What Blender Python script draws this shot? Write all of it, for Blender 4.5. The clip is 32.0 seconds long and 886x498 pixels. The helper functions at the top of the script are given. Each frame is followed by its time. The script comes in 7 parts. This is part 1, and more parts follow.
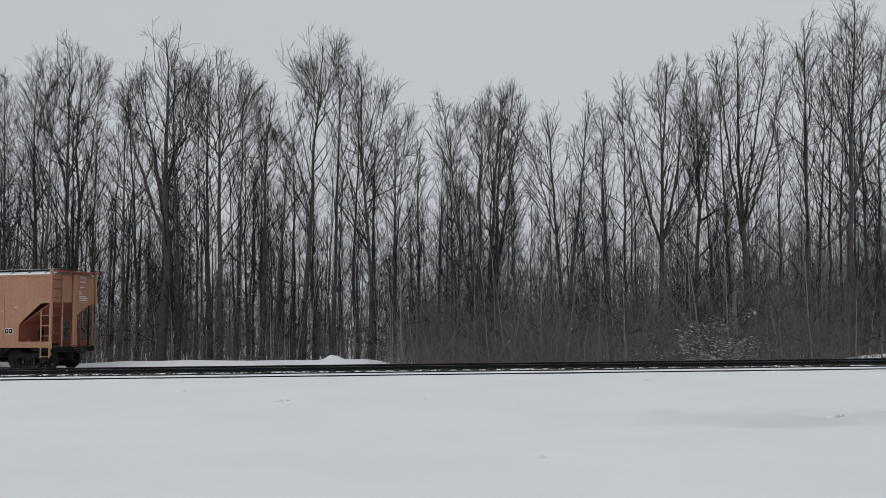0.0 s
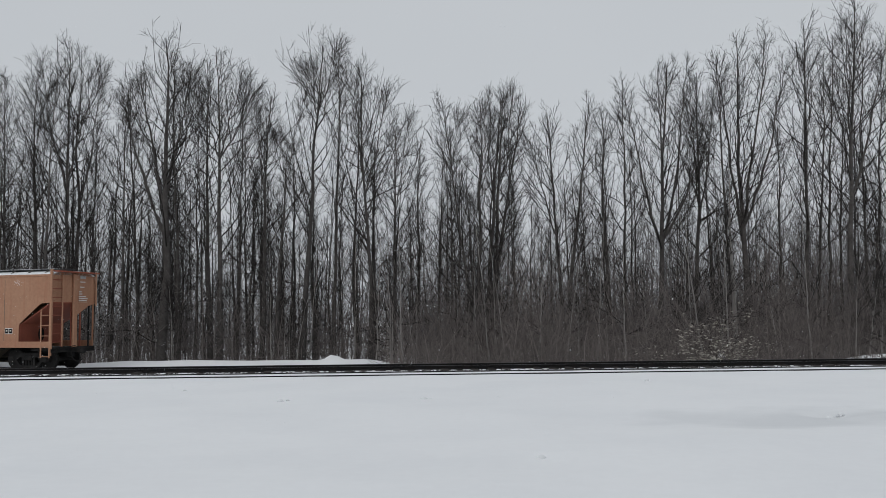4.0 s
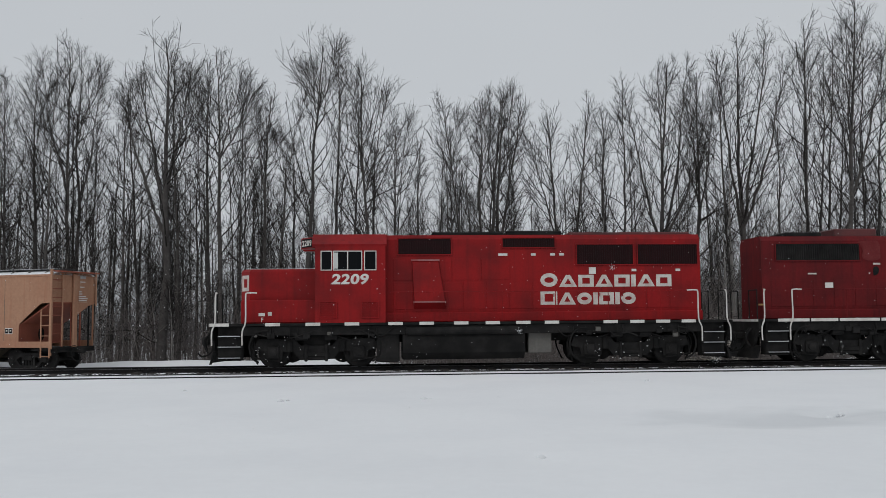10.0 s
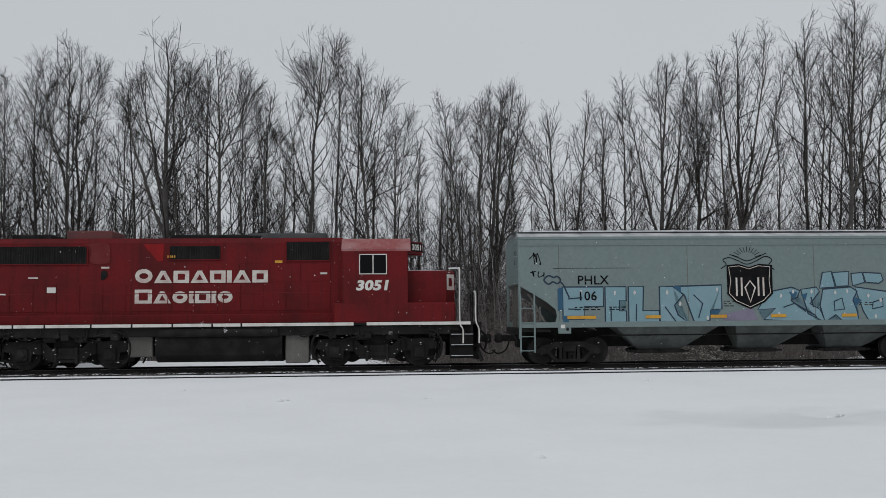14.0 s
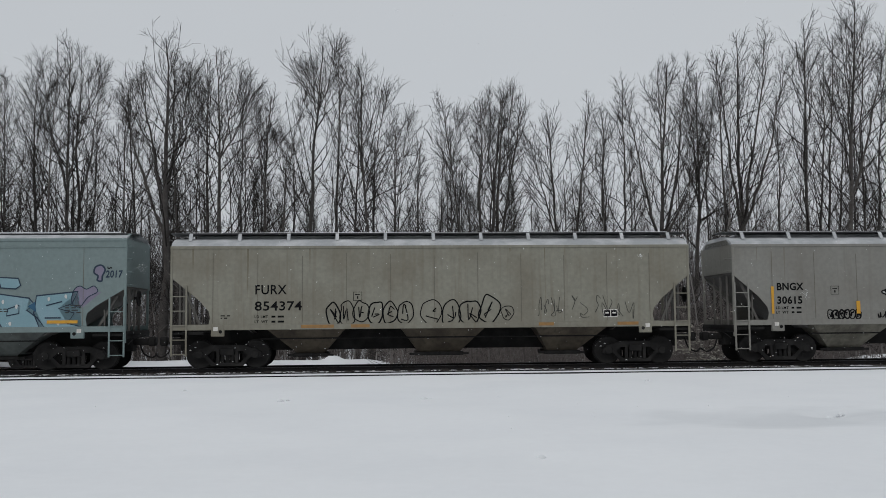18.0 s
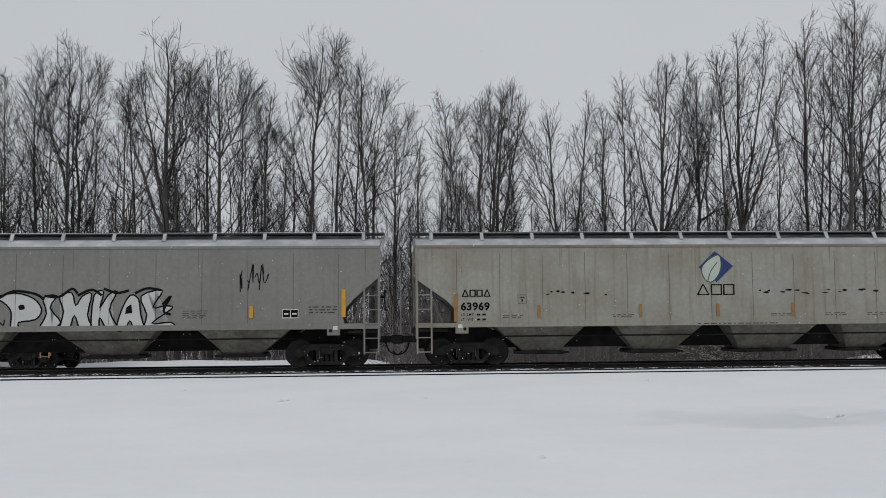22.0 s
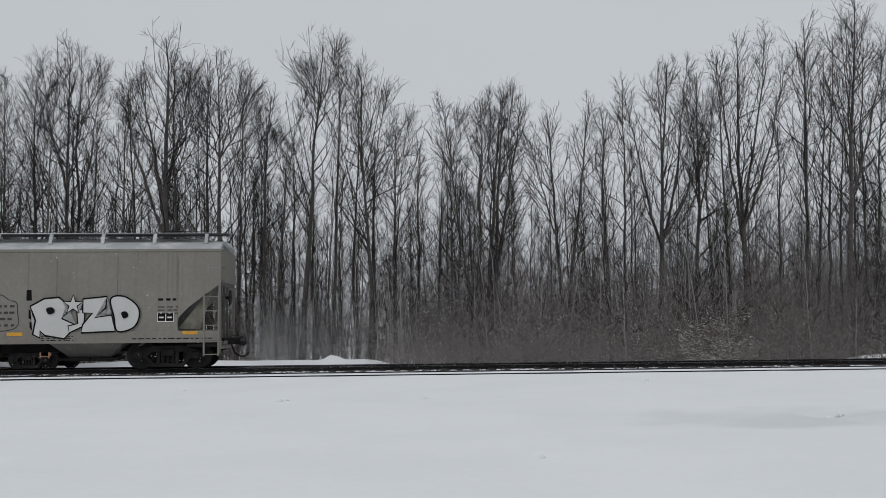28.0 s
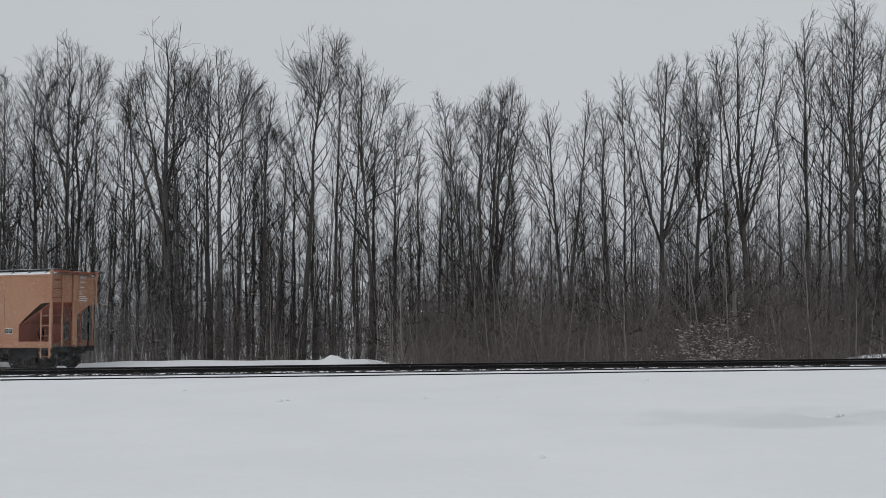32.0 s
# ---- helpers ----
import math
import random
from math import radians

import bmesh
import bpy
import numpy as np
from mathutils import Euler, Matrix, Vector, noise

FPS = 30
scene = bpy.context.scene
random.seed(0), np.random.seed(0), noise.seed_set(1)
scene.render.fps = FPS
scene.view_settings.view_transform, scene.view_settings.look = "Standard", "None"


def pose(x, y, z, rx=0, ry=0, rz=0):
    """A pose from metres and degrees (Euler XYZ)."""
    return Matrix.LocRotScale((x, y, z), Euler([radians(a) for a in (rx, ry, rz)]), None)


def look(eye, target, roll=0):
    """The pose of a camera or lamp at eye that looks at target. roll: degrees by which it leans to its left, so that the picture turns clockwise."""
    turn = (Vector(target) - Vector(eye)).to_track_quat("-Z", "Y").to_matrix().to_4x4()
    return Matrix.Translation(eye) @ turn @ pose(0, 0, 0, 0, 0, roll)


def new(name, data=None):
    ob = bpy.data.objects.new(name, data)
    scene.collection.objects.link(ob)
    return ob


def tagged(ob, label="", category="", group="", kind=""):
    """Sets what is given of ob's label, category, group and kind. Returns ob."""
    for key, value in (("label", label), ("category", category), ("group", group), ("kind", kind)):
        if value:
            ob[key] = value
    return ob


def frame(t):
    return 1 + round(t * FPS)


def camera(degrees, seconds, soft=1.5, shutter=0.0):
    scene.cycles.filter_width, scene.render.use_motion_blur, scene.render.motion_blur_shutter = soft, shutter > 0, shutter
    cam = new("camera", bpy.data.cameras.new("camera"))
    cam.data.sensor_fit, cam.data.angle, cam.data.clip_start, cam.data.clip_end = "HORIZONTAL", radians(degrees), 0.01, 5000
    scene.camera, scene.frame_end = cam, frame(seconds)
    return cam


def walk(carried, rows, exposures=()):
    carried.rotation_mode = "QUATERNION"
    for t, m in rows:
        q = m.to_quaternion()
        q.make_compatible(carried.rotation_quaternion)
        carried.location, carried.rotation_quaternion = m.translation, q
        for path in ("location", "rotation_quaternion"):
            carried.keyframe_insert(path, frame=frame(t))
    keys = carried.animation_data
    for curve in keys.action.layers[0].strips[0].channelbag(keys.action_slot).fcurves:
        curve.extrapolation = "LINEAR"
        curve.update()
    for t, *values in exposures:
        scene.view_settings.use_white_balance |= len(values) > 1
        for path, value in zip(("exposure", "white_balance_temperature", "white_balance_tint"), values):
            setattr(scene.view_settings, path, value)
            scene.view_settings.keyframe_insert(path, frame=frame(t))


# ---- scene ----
# A goods train passes a snowy forest edge. z = 0 is the head of the rails; x runs right, y away.
YAW = 3.7                                     # degrees by which the tracks recede to the right
TRACK_Y, NEAR_TRACK = 32.4, -4.75             # centre line of the main track; offset of the buried track
EYE = (0.0, 0.0, 1.55)
cam = camera(50.0, 32.0, soft=0.45, shutter=0.0)
still = look(EYE, (0, math.cos(radians(4.19)), EYE[2] + math.sin(radians(4.19))), -0.5)
walk(cam, [(0.0, still), (32.0, still)], exposures=[(0.0, 0.0), (32.0, 0.0)])

# ---- light: an overcast winter sky with a faint broad sun behind it ----
world = bpy.data.worlds.new("overcast_sky")
scene.world = world
world.use_nodes = True
wn, wl = world.node_tree.nodes, world.node_tree.links
wn.clear()
sky = wn.new("ShaderNodeTexSky")
sky.sky_type, sky.sun_disc = "NISHITA", False
sky.sun_elevation, sky.sun_rotation = radians(38), radians(200)
sky.air_density, sky.dust_density, sky.ozone_density = 1.0, 6.0, 1.0
hsv = wn.new("ShaderNodeHueSaturation")
hsv.inputs["Saturation"].default_value = 0.25
cloud = wn.new("ShaderNodeTexNoise")
cloud.inputs["Scale"].default_value, cloud.inputs["Detail"].default_value = 1.6, 4
ramp = wn.new("ShaderNodeValToRGB")
ramp.color_ramp.elements[0].position, ramp.color_ramp.elements[1].position = 0.25, 0.8
ramp.color_ramp.elements[0].color = (5.28, 5.58, 5.94, 1)
ramp.color_ramp.elements[1].color = (5.70, 6.00, 6.32, 1)
mixer = wn.new("ShaderNodeMix")
mixer.data_type = "RGBA"
mixer.inputs[0].default_value = 0.88
back = wn.new("ShaderNodeBackground")
back.inputs["Strength"].default_value = 0.1
wout = wn.new("ShaderNodeOutputWorld")
wl.new(sky.outputs[0], hsv.inputs["Color"])
wl.new(cloud.outputs[0], ramp.inputs[0])
wl.new(hsv.outputs[0], mixer.inputs[6])
wl.new(ramp.outputs[0], mixer.inputs[7])
wl.new(mixer.outputs[2], back.inputs[0])
wl.new(back.outputs[0], wout.inputs[0])
sun_data = bpy.data.lights.new("sun", "SUN")
sun_data.energy, sun_data.angle, sun_data.color = 0.45, radians(30), (1.0, 0.97, 0.93)
sun = new("sun", sun_data)
sun.matrix_world = look((-20, -45, 50), (0, 0, 0))


# ---- materials ----
def surface(name, col, rough=0.7, metal=0.0, dirt=None, amount=0.4, scale=1.0, grain=0.12, fine=18.0,
            streak=0.0, bump=0.15, vary=0.0, spec=0.4, coord="Object", island=0.0):
    """A painted, worn or natural surface: base colour, broad stains, runs down the sheet, fine grain and relief."""
    m = bpy.data.materials.new(name)
    m.use_nodes = True
    n, l = m.node_tree.nodes, m.node_tree.links
    b = n["Principled BSDF"]
    b.inputs["Roughness"].default_value, b.inputs["Metallic"].default_value = rough, metal
    b.inputs["Specular IOR Level"].default_value = spec
    tc = n.new("ShaderNodeTexCoord")

    def noisy(sc, det, stretch=(1, 1, 1)):
        mp = n.new("ShaderNodeMapping")
        mp.inputs["Scale"].default_value = stretch
        l.new(tc.outputs[coord], mp.inputs[0])
        t = n.new("ShaderNodeTexNoise")
        t.inputs["Scale"].default_value, t.inputs["Detail"].default_value = sc, det
        l.new(mp.outputs[0], t.inputs["Vector"])
        return t.outputs[0]

    def spread(x, lo, hi, a, c):
        r = n.new("ShaderNodeMapRange")
        r.inputs[1].default_value, r.inputs[2].default_value = lo, hi
        r.inputs[3].default_value, r.inputs[4].default_value = a, c
        l.new(x, r.inputs[0])
        return r.outputs[0]

    def blend(fac, a, c, mode="MIX"):
        x = n.new("ShaderNodeMix")
        x.data_type, x.blend_type = "RGBA", mode
        l.new(fac, x.inputs[0])
        for k, v in ((6, a), (7, c)):
            if isinstance(v, tuple):
                x.inputs[k].default_value = (*v[:3], 1)
            else:
                l.new(v, x.inputs[k])
        return x.outputs[2]

    out = tuple(col)
    dirt = dirt or tuple(c * 0.45 for c in col)
    if amount:
        out = blend(spread(noisy(scale, 5), 0.42, 0.75, 0, amount), out, dirt)
    if streak:
        out = blend(spread(noisy(1.0, 3, (7, 7, 0.35)), 0.5, 0.8, 0, streak), out, dirt)
    fn = noisy(fine, 4)
    out = blend(spread(fn, 0.3, 0.7, 0, grain), out, tuple(c * 0.35 for c in col))
    if vary:
        info = n.new("ShaderNodeObjectInfo")
        out = blend(spread(info.outputs["Random"], 0, 1, 0, vary), out, tuple(c * 0.4 for c in col))
    if island:
        geo = n.new("ShaderNodeNewGeometry")
        out = blend(spread(geo.outputs["Random Per Island"], 0, 1, 0, island), out, tuple(c * 0.3 for c in col))
    if isinstance(out, tuple):
        b.inputs["Base Color"].default_value = (*out, 1)
    else:
        l.new(out, b.inputs["Base Color"])
    if bump:
        bp = n.new("ShaderNodeBump")
        bp.inputs["Strength"].default_value, bp.inputs["Distance"].default_value = bump, 0.02
        l.new(fn, bp.inputs["Height"])
        l.new(bp.outputs[0], b.inputs["Normal"])
    return m


SNOW = surface("snow", (0.86, 0.875, 0.89), 0.75, dirt=(0.74, 0.76, 0.79), amount=0.35, scale=0.35, grain=0.03, fine=6, bump=0.25, spec=0.25)


def shaded_patch(m, cx, cy, rx, ry, tint):
    """A ragged-edged greyer patch in the snow's colour, standing in for a hollow's shade."""
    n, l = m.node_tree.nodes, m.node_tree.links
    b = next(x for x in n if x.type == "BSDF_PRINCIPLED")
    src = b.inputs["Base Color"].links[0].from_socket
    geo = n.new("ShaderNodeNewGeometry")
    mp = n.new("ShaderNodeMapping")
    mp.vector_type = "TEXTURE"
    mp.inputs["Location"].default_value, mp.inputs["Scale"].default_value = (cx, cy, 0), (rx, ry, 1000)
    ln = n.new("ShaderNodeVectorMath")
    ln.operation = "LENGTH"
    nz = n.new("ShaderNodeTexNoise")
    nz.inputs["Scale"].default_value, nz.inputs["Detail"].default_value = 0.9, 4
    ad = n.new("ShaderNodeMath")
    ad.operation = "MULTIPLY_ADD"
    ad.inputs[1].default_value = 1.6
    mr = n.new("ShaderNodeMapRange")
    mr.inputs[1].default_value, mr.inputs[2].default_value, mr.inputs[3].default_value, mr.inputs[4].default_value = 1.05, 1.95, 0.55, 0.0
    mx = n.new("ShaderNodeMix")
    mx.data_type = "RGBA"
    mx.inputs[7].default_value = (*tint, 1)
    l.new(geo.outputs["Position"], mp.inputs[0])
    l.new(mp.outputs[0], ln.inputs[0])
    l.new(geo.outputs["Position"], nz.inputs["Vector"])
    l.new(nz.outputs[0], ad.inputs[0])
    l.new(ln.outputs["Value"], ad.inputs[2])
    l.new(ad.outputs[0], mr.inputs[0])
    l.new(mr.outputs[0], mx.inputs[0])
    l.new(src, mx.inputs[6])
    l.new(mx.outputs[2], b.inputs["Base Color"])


# shade of the foreground hollow, put into the snow's colour
shaded_patch(SNOW, 5.7, 15.4, 2.6, 1.5, (0.60, 0.62, 0.64))
SNOW_CAP = surface("wind_packed_snow", (0.82, 0.84, 0.86), 0.8, dirt=(0.45, 0.45, 0.46), amount=0.5, scale=3, grain=0.1, fine=12, bump=0.3)
BARK = surface("grey_bark", (0.112, 0.104, 0.100), 0.95, dirt=(0.040, 0.036, 0.034), amount=0.85, scale=2.2, grain=0.6, fine=9, bump=0.9, vary=0.6, spec=0.1)
BARK_PALE = surface("pale_bark", (0.34, 0.325, 0.31), 0.95, dirt=(0.15, 0.135, 0.13), amount=0.7, scale=1.5, grain=0.4, fine=9, bump=0.6, vary=0.5, spec=0.1)
TWIG = surface("dark_twigs", (0.044, 0.040, 0.038), 0.95, amount=0.4, scale=0.6, grain=0.2, bump=0, vary=0.35, spec=0.1, island=0.5)
BRUSH = surface("thicket_stems", (0.276, 0.244, 0.232), 0.95, dirt=(0.080, 0.070, 0.066), amount=0.7, scale=0.25, grain=0.3, fine=2, bump=0, spec=0.1, island=0.9)
# distant stems: the paleness of snow haze is mixed into this grey
BRUSH_FAR = surface("hazed_far_thicket", (0.190, 0.181, 0.183), 0.95, dirt=(0.098, 0.092, 0.094), amount=0.7, scale=0.2, grain=0.3, fine=2, bump=0, spec=0.1, island=0.85)
DRY_LEAF = surface("dry_beech_leaves", (0.42, 0.40, 0.35), 0.8, dirt=(0.20, 0.17, 0.13), amount=0.6, scale=1.5, grain=0.2, bump=0)
STEEL_RAIL = surface("dark_rail_steel", (0.010, 0.010, 0.011), 0.7, 0.1, dirt=(0.026, 0.019, 0.015), amount=0.5, scale=2, grain=0.2, spec=0.2)
RAIL_HEAD = surface("worn_rail_head", (0.22, 0.22, 0.23), 0.4, 0.8, amount=0.2, scale=2, grain=0.1)
TIE = surface("tarred_sleeper", (0.035, 0.03, 0.027), 0.9, dirt=(0.06, 0.05, 0.045), amount=0.5, scale=3, grain=0.4, vary=0.3)
BALLAST = surface("ballast_stone", (0.05, 0.048, 0.046), 0.9, amount=0.6, scale=5, grain=0.4, island=0.7)


# ---- mesh helpers ----
class Shape:
    """Collects faces of one mesh."""

    def __init__(self):
        self.v, self.f = [], []

    def add(self, verts, faces):
        o = len(self.v)
        self.v.extend(tuple(p) for p in verts)
        self.f.extend(tuple(i + o for i in f) for f in faces)
        return self

    def box(self, x0, x1, y0, y1, z0, z1, c=0.0):
        """A box; c bevels its edges."""
        if x0 > x1: x0, x1 = x1, x0
        if y0 > y1: y0, y1 = y1, y0
        if z0 > z1: z0, z1 = z1, z0
        c = min(c, (x1 - x0) * 0.45, (y1 - y0) * 0.45, (z1 - z0) * 0.45)
        if c <= 0:
            return self.add([(x, y, z) for x in (x0, x1) for y in (y0, y1) for z in (z0, z1)],
                            [(0, 1, 3, 2), (4, 6, 7, 5), (0, 4, 5, 1), (2, 3, 7, 6), (0, 2, 6, 4), (1, 5, 7, 3)])
        v, ix = [], {}
        for i, x in enumerate((x0, x1)):
            for j, y in enumerate((y0, y1)):
                for k, z in enumerate((z0, z1)):
                    sx, sy, sz = (c, -c)[i], (c, -c)[j], (c, -c)[k]
                    for a, p in enumerate(((x, y + sy, z + sz), (x + sx, y, z + sz), (x + sx, y + sy, z))):
                        ix[i, j, k, a] = len(v)
                        v.append(p)
        f = []
        for s in (0, 1):
            f.append([ix[s, 0, 0, 0], ix[s, 1, 0, 0], ix[s, 1, 1, 0], ix[s, 0, 1, 0]])
            f.append([ix[0, s, 0, 1], ix[1, s, 0, 1], ix[1, s, 1, 1], ix[0, s, 1, 1]])
            f.append([ix[0, 0, s, 2], ix[1, 0, s, 2], ix[1, 1, s, 2], ix[0, 1, s, 2]])
            for t in (0, 1):
                f.append([ix[s, t, 0, 0], ix[s, t, 1, 0], ix[s, t, 1, 1], ix[s, t, 0, 1]])
                f.append([ix[s, 0, t, 0], ix[s, 1, t, 0], ix[s, 1, t, 2], ix[s, 0, t, 2]])
                f.append([ix[0, s, t, 1], ix[1, s, t, 1], ix[1, s, t, 2], ix[0, s, t, 2]])
                for u in (0, 1):
                    f.append([ix[s, t, u, 0], ix[s, t, u, 1], ix[s, t, u, 2]])
        return self.add(v, f)

    def prism(self, poly, y0, y1):
        """A polygon of (x, z) points drawn out from y0 to y1."""
        n = len(poly)
        v = [(x, y0, z) for x, z in poly] + [(x, y1, z) for x, z in poly]
        return self.add(v, [tuple(range(n)), tuple(range(2 * n - 1, n - 1, -1))] +
                        [(i, i + n, (i + 1) % n + n, (i + 1) % n) for i in range(n)])

    def prism_x(self, poly, x0, x1):
        """A polygon of (y, z) points drawn out from x0 to x1."""
        n = len(poly)
        v = [(x0, y, z) for y, z in poly] + [(x1, y, z) for y, z in poly]
        return self.add(v, [tuple(range(n)), tuple(range(2 * n - 1, n - 1, -1))] +
                        [(i, i + n, (i + 1) % n + n, (i + 1) % n) for i in range(n)])

    def rod(self, pts, r, sides=6):
        """A round bar along a line of points."""
        pts = [Vector(p) for p in pts]
        v, f = [], []
        for i, p in enumerate(pts):
            d = (pts[min(i + 1, len(pts) - 1)] - pts[max(i - 1, 0)]).normalized()
            a = d.cross(Vector((0, 0, 1)) if abs(d.z) < 0.9 else Vector((0, 1, 0))).normalized()
            c = d.cross(a)
            for k in range(sides):
                w = 2 * math.pi * k / sides
                v.append(p + (a * math.cos(w) + c * math.sin(w)) * r)
        for i in range(len(pts) - 1):
            for k in range(sides):
                f.append((i * sides + k, i * sides + (k + 1) % sides, (i + 1) * sides + (k + 1) % sides, (i + 1) * sides + k))
        f += [tuple(range(sides)), tuple(range(len(v) - 1, len(v) - sides - 1, -1))]
        return self.add(v, f)

    def drum(self, c, r, half, axis="y", sides=20, rim=0.0):
        """A round disc or drum with its axis along x, y or z; rim bevels it."""
        prof = [(-half, r - rim), (-half + rim, r), (half - rim, r), (half, r - rim)] if rim else [(-half, r), (half, r)]
        v, f = [], []
        for h, q in prof:
            for k in range(sides):
                w = 2 * math.pi * k / sides
                p, s = q * math.cos(w), q * math.sin(w)
                o = {"x": (h, p, s), "y": (p, h, s), "z": (p, s, h)}[axis]
                v.append((c[0] + o[0], c[1] + o[1], c[2] + o[2]))
        m = len(prof)
        for i in range(m - 1):
            for k in range(sides):
                f.append((i * sides + k, i * sides + (k + 1) % sides, (i + 1) * sides + (k + 1) % sides, (i + 1) * sides + k))
        f += [tuple(range(sides)), tuple(range(m * sides - 1, (m - 1) * sides - 1, -1))]
        return self.add(v, f)

    def mesh(self, name, mat, smooth=False):
        me = bpy.data.meshes.new(name)
        me.from_pydata(self.v, [], self.f)
        bm = bmesh.new()
        bm.from_mesh(me)
        bmesh.ops.recalc_face_normals(bm, faces=bm.faces)
        bm.to_mesh(me)
        bm.free()
        me.materials.append(mat)
        if smooth:
            me.shade_smooth()
        return me


def part(name, shape, mat, parent, label="", smooth=False):
    """One mesh object under a thing or a part."""
    me = shape if isinstance(shape, bpy.types.Mesh) else shape.mesh(name, mat, smooth)
    ob = new(name, me)
    ob.parent = parent
    return tagged(ob, label=label)


def thing(name, m, label, category, group="", kind=""):
    """An empty at a thing's base."""
    ob = new(name)
    ob.empty_display_size = 0.3
    ob.matrix_basis = m
    return tagged(ob, label, category, group, kind)


# ---- the lie of the land ----
CA, SA = math.cos(radians(YAW)), math.sin(radians(YAW))


def on_track(s, d=0.0, z=0.0):
    """World point s metres along the main line and d metres beyond its centre."""
    return (s * CA - d * SA, TRACK_Y + s * SA + d * CA, z)


def smooth_step(a, b, x):
    t = np.clip((x - a) / (b - a), 0, 1)
    return t * t * (3 - 2 * t)


def bumps(x, y, step, seed):
    """Smooth value noise for arrays."""
    def h(i, j):
        q = np.sin(i * 127.1 + j * 311.7 + seed * 74.7) * 43758.5453
        return q - np.floor(q)
    x, y = x / step, y / step
    i, j = np.floor(x), np.floor(y)
    u, w = x - i, y - j
    u, w = u * u * (3 - 2 * u), w * w * (3 - 2 * w)
    return (h(i, j) * (1 - u) + h(i + 1, j) * u) * (1 - w) + (h(i, j + 1) * (1 - u) + h(i + 1, j + 1) * u) * w - 0.5


def land(x, y):
    """Height of the snow."""
    x, y = np.asarray(x, float), np.asarray(y, float)
    d = -x * SA + (y - TRACK_Y) * CA
    s = x * CA + (y - TRACK_Y) * SA
    near = -0.06 + 0.05 * bumps(x, y, 3.1, 1) + 0.02 * bumps(x, y, 0.8, 2)
    near = near * smooth_step(0.0, 2.0, -d - 6.3) + (-0.030 + 0.012 * bumps(x, y, 0.6, 3)) * (1 - smooth_step(0.0, 2.0, -d - 6.3))
    # a shallow hollow and small pits in the foreground
    for cx, cy, rx, ry, dep in ((5.3, 15.0, 1.9, 0.9, 0.07), (6.4, 15.9, 0.3, 0.3, 0.16), (-3.2, 19.2, 0.10, 0.10, -0.06),
                                (-0.4, 19.6, 0.20, 0.14, 0.07), (1.1, 19.9, 0.18, 0.14, 0.07), (1.15, 10.9, 0.16, 0.35, 0.07), (5.0, 24.0, 0.08, 0.06, 0.05)):
        near = near - dep * np.exp(-(((x - cx) / rx) ** 2 + ((y - cy) / ry) ** 2))
    near = near + 0.05 * bumps(x, y * 0.6, 1.7, 8) * smooth_step(0, 3, -d - 7)
    # beyond the line: a low verge that ends in a crest of drifted snow before the forest floor
    verge = -0.74 - 0.30 * smooth_step(-6.0, 0.5, x) + 0.10 * smooth_step(17, 25, x)
    crest = -0.50 - 0.26 * smooth_step(-4.2, -2.2, x) - 0.5 * smooth_step(-2.2, 1.0, x) + 0.80 * smooth_step(16.5, 22.5, x)
    crest = crest + 0.10 * bumps(x, y * 0, 3.2, 5) + 0.03 * bumps(x, y * 0, 0.9, 6)
    line = 48.6 + 0.35 * bumps(x, y * 0, 5.0, 7)
    far = verge + (crest - verge) * smooth_step(-2.6, -0.1, y - line)
    far = far + (-1.45 - far) * smooth_step(0.1, 2.6, y - line) + 0.10 * bumps(x, y, 4.0, 5)
    far = far + 0.32 * np.exp(-(((x + 5.62) / 0.40) ** 2 + ((y - 48.3) / 0.6) ** 2))
    far = far - 0.9 * smooth_step(80, 300, np.abs(x))
    shoulder = -0.138 + 0.03 * bumps(x, y, 0.7, 4)
    z = np.where(d < -3.3, near, shoulder)
    blend_in = smooth_step(-4.0, -2.6, d)
    z = near * (1 - blend_in) + shoulder * blend_in
    t = smooth_step(1.3, 6.0, d)
    return z * (1 - t) + far * t


def make_ground():
    xs = np.concatenate([-np.geomspace(2600, 46, 16), np.arange(-45, 45.1, 0.33), np.geomspace(46, 2600, 16)])
    ys = np.concatenate([-np.geomspace(2600, 5, 14), np.arange(-4, 6, 1.0), np.arange(6, 56, 0.25), np.arange(56, 70, 1.0), np.geomspace(70.5, 2600, 18)])
    gx, gy = np.meshgrid(xs, ys)
    gz = land(gx, gy)
    n, m = gx.shape
    v = np.stack([gx, gy, gz], -1).reshape(-1, 3)
    i = np.arange(n * m).reshape(n, m)
    f = np.stack([i[:-1, :-1], i[:-1, 1:], i[1:, 1:], i[1:, :-1]], -1).reshape(-1, 4)
    me = bpy.data.meshes.new("ground")
    me.from_pydata(v.tolist(), [], f.tolist())
    me.materials.append(SNOW)
    me.shade_smooth()
    tagged(new("ground", me), "wide field of undisturbed fresh white snow", "snow", kind="structure")


make_ground()
RAIL_PROFILE = [(-0.07, -0.18), (0.07, -0.18), (0.07, -0.165), (0.012, -0.145), (0.010, -0.05), (0.036, -0.035), (0.036, -0.004),
                (0.028, 0.0), (-0.028, 0.0), (-0.036, -0.004), (-0.036, -0.035), (-0.010, -0.05), (-0.012, -0.145), (-0.07, -0.165)]


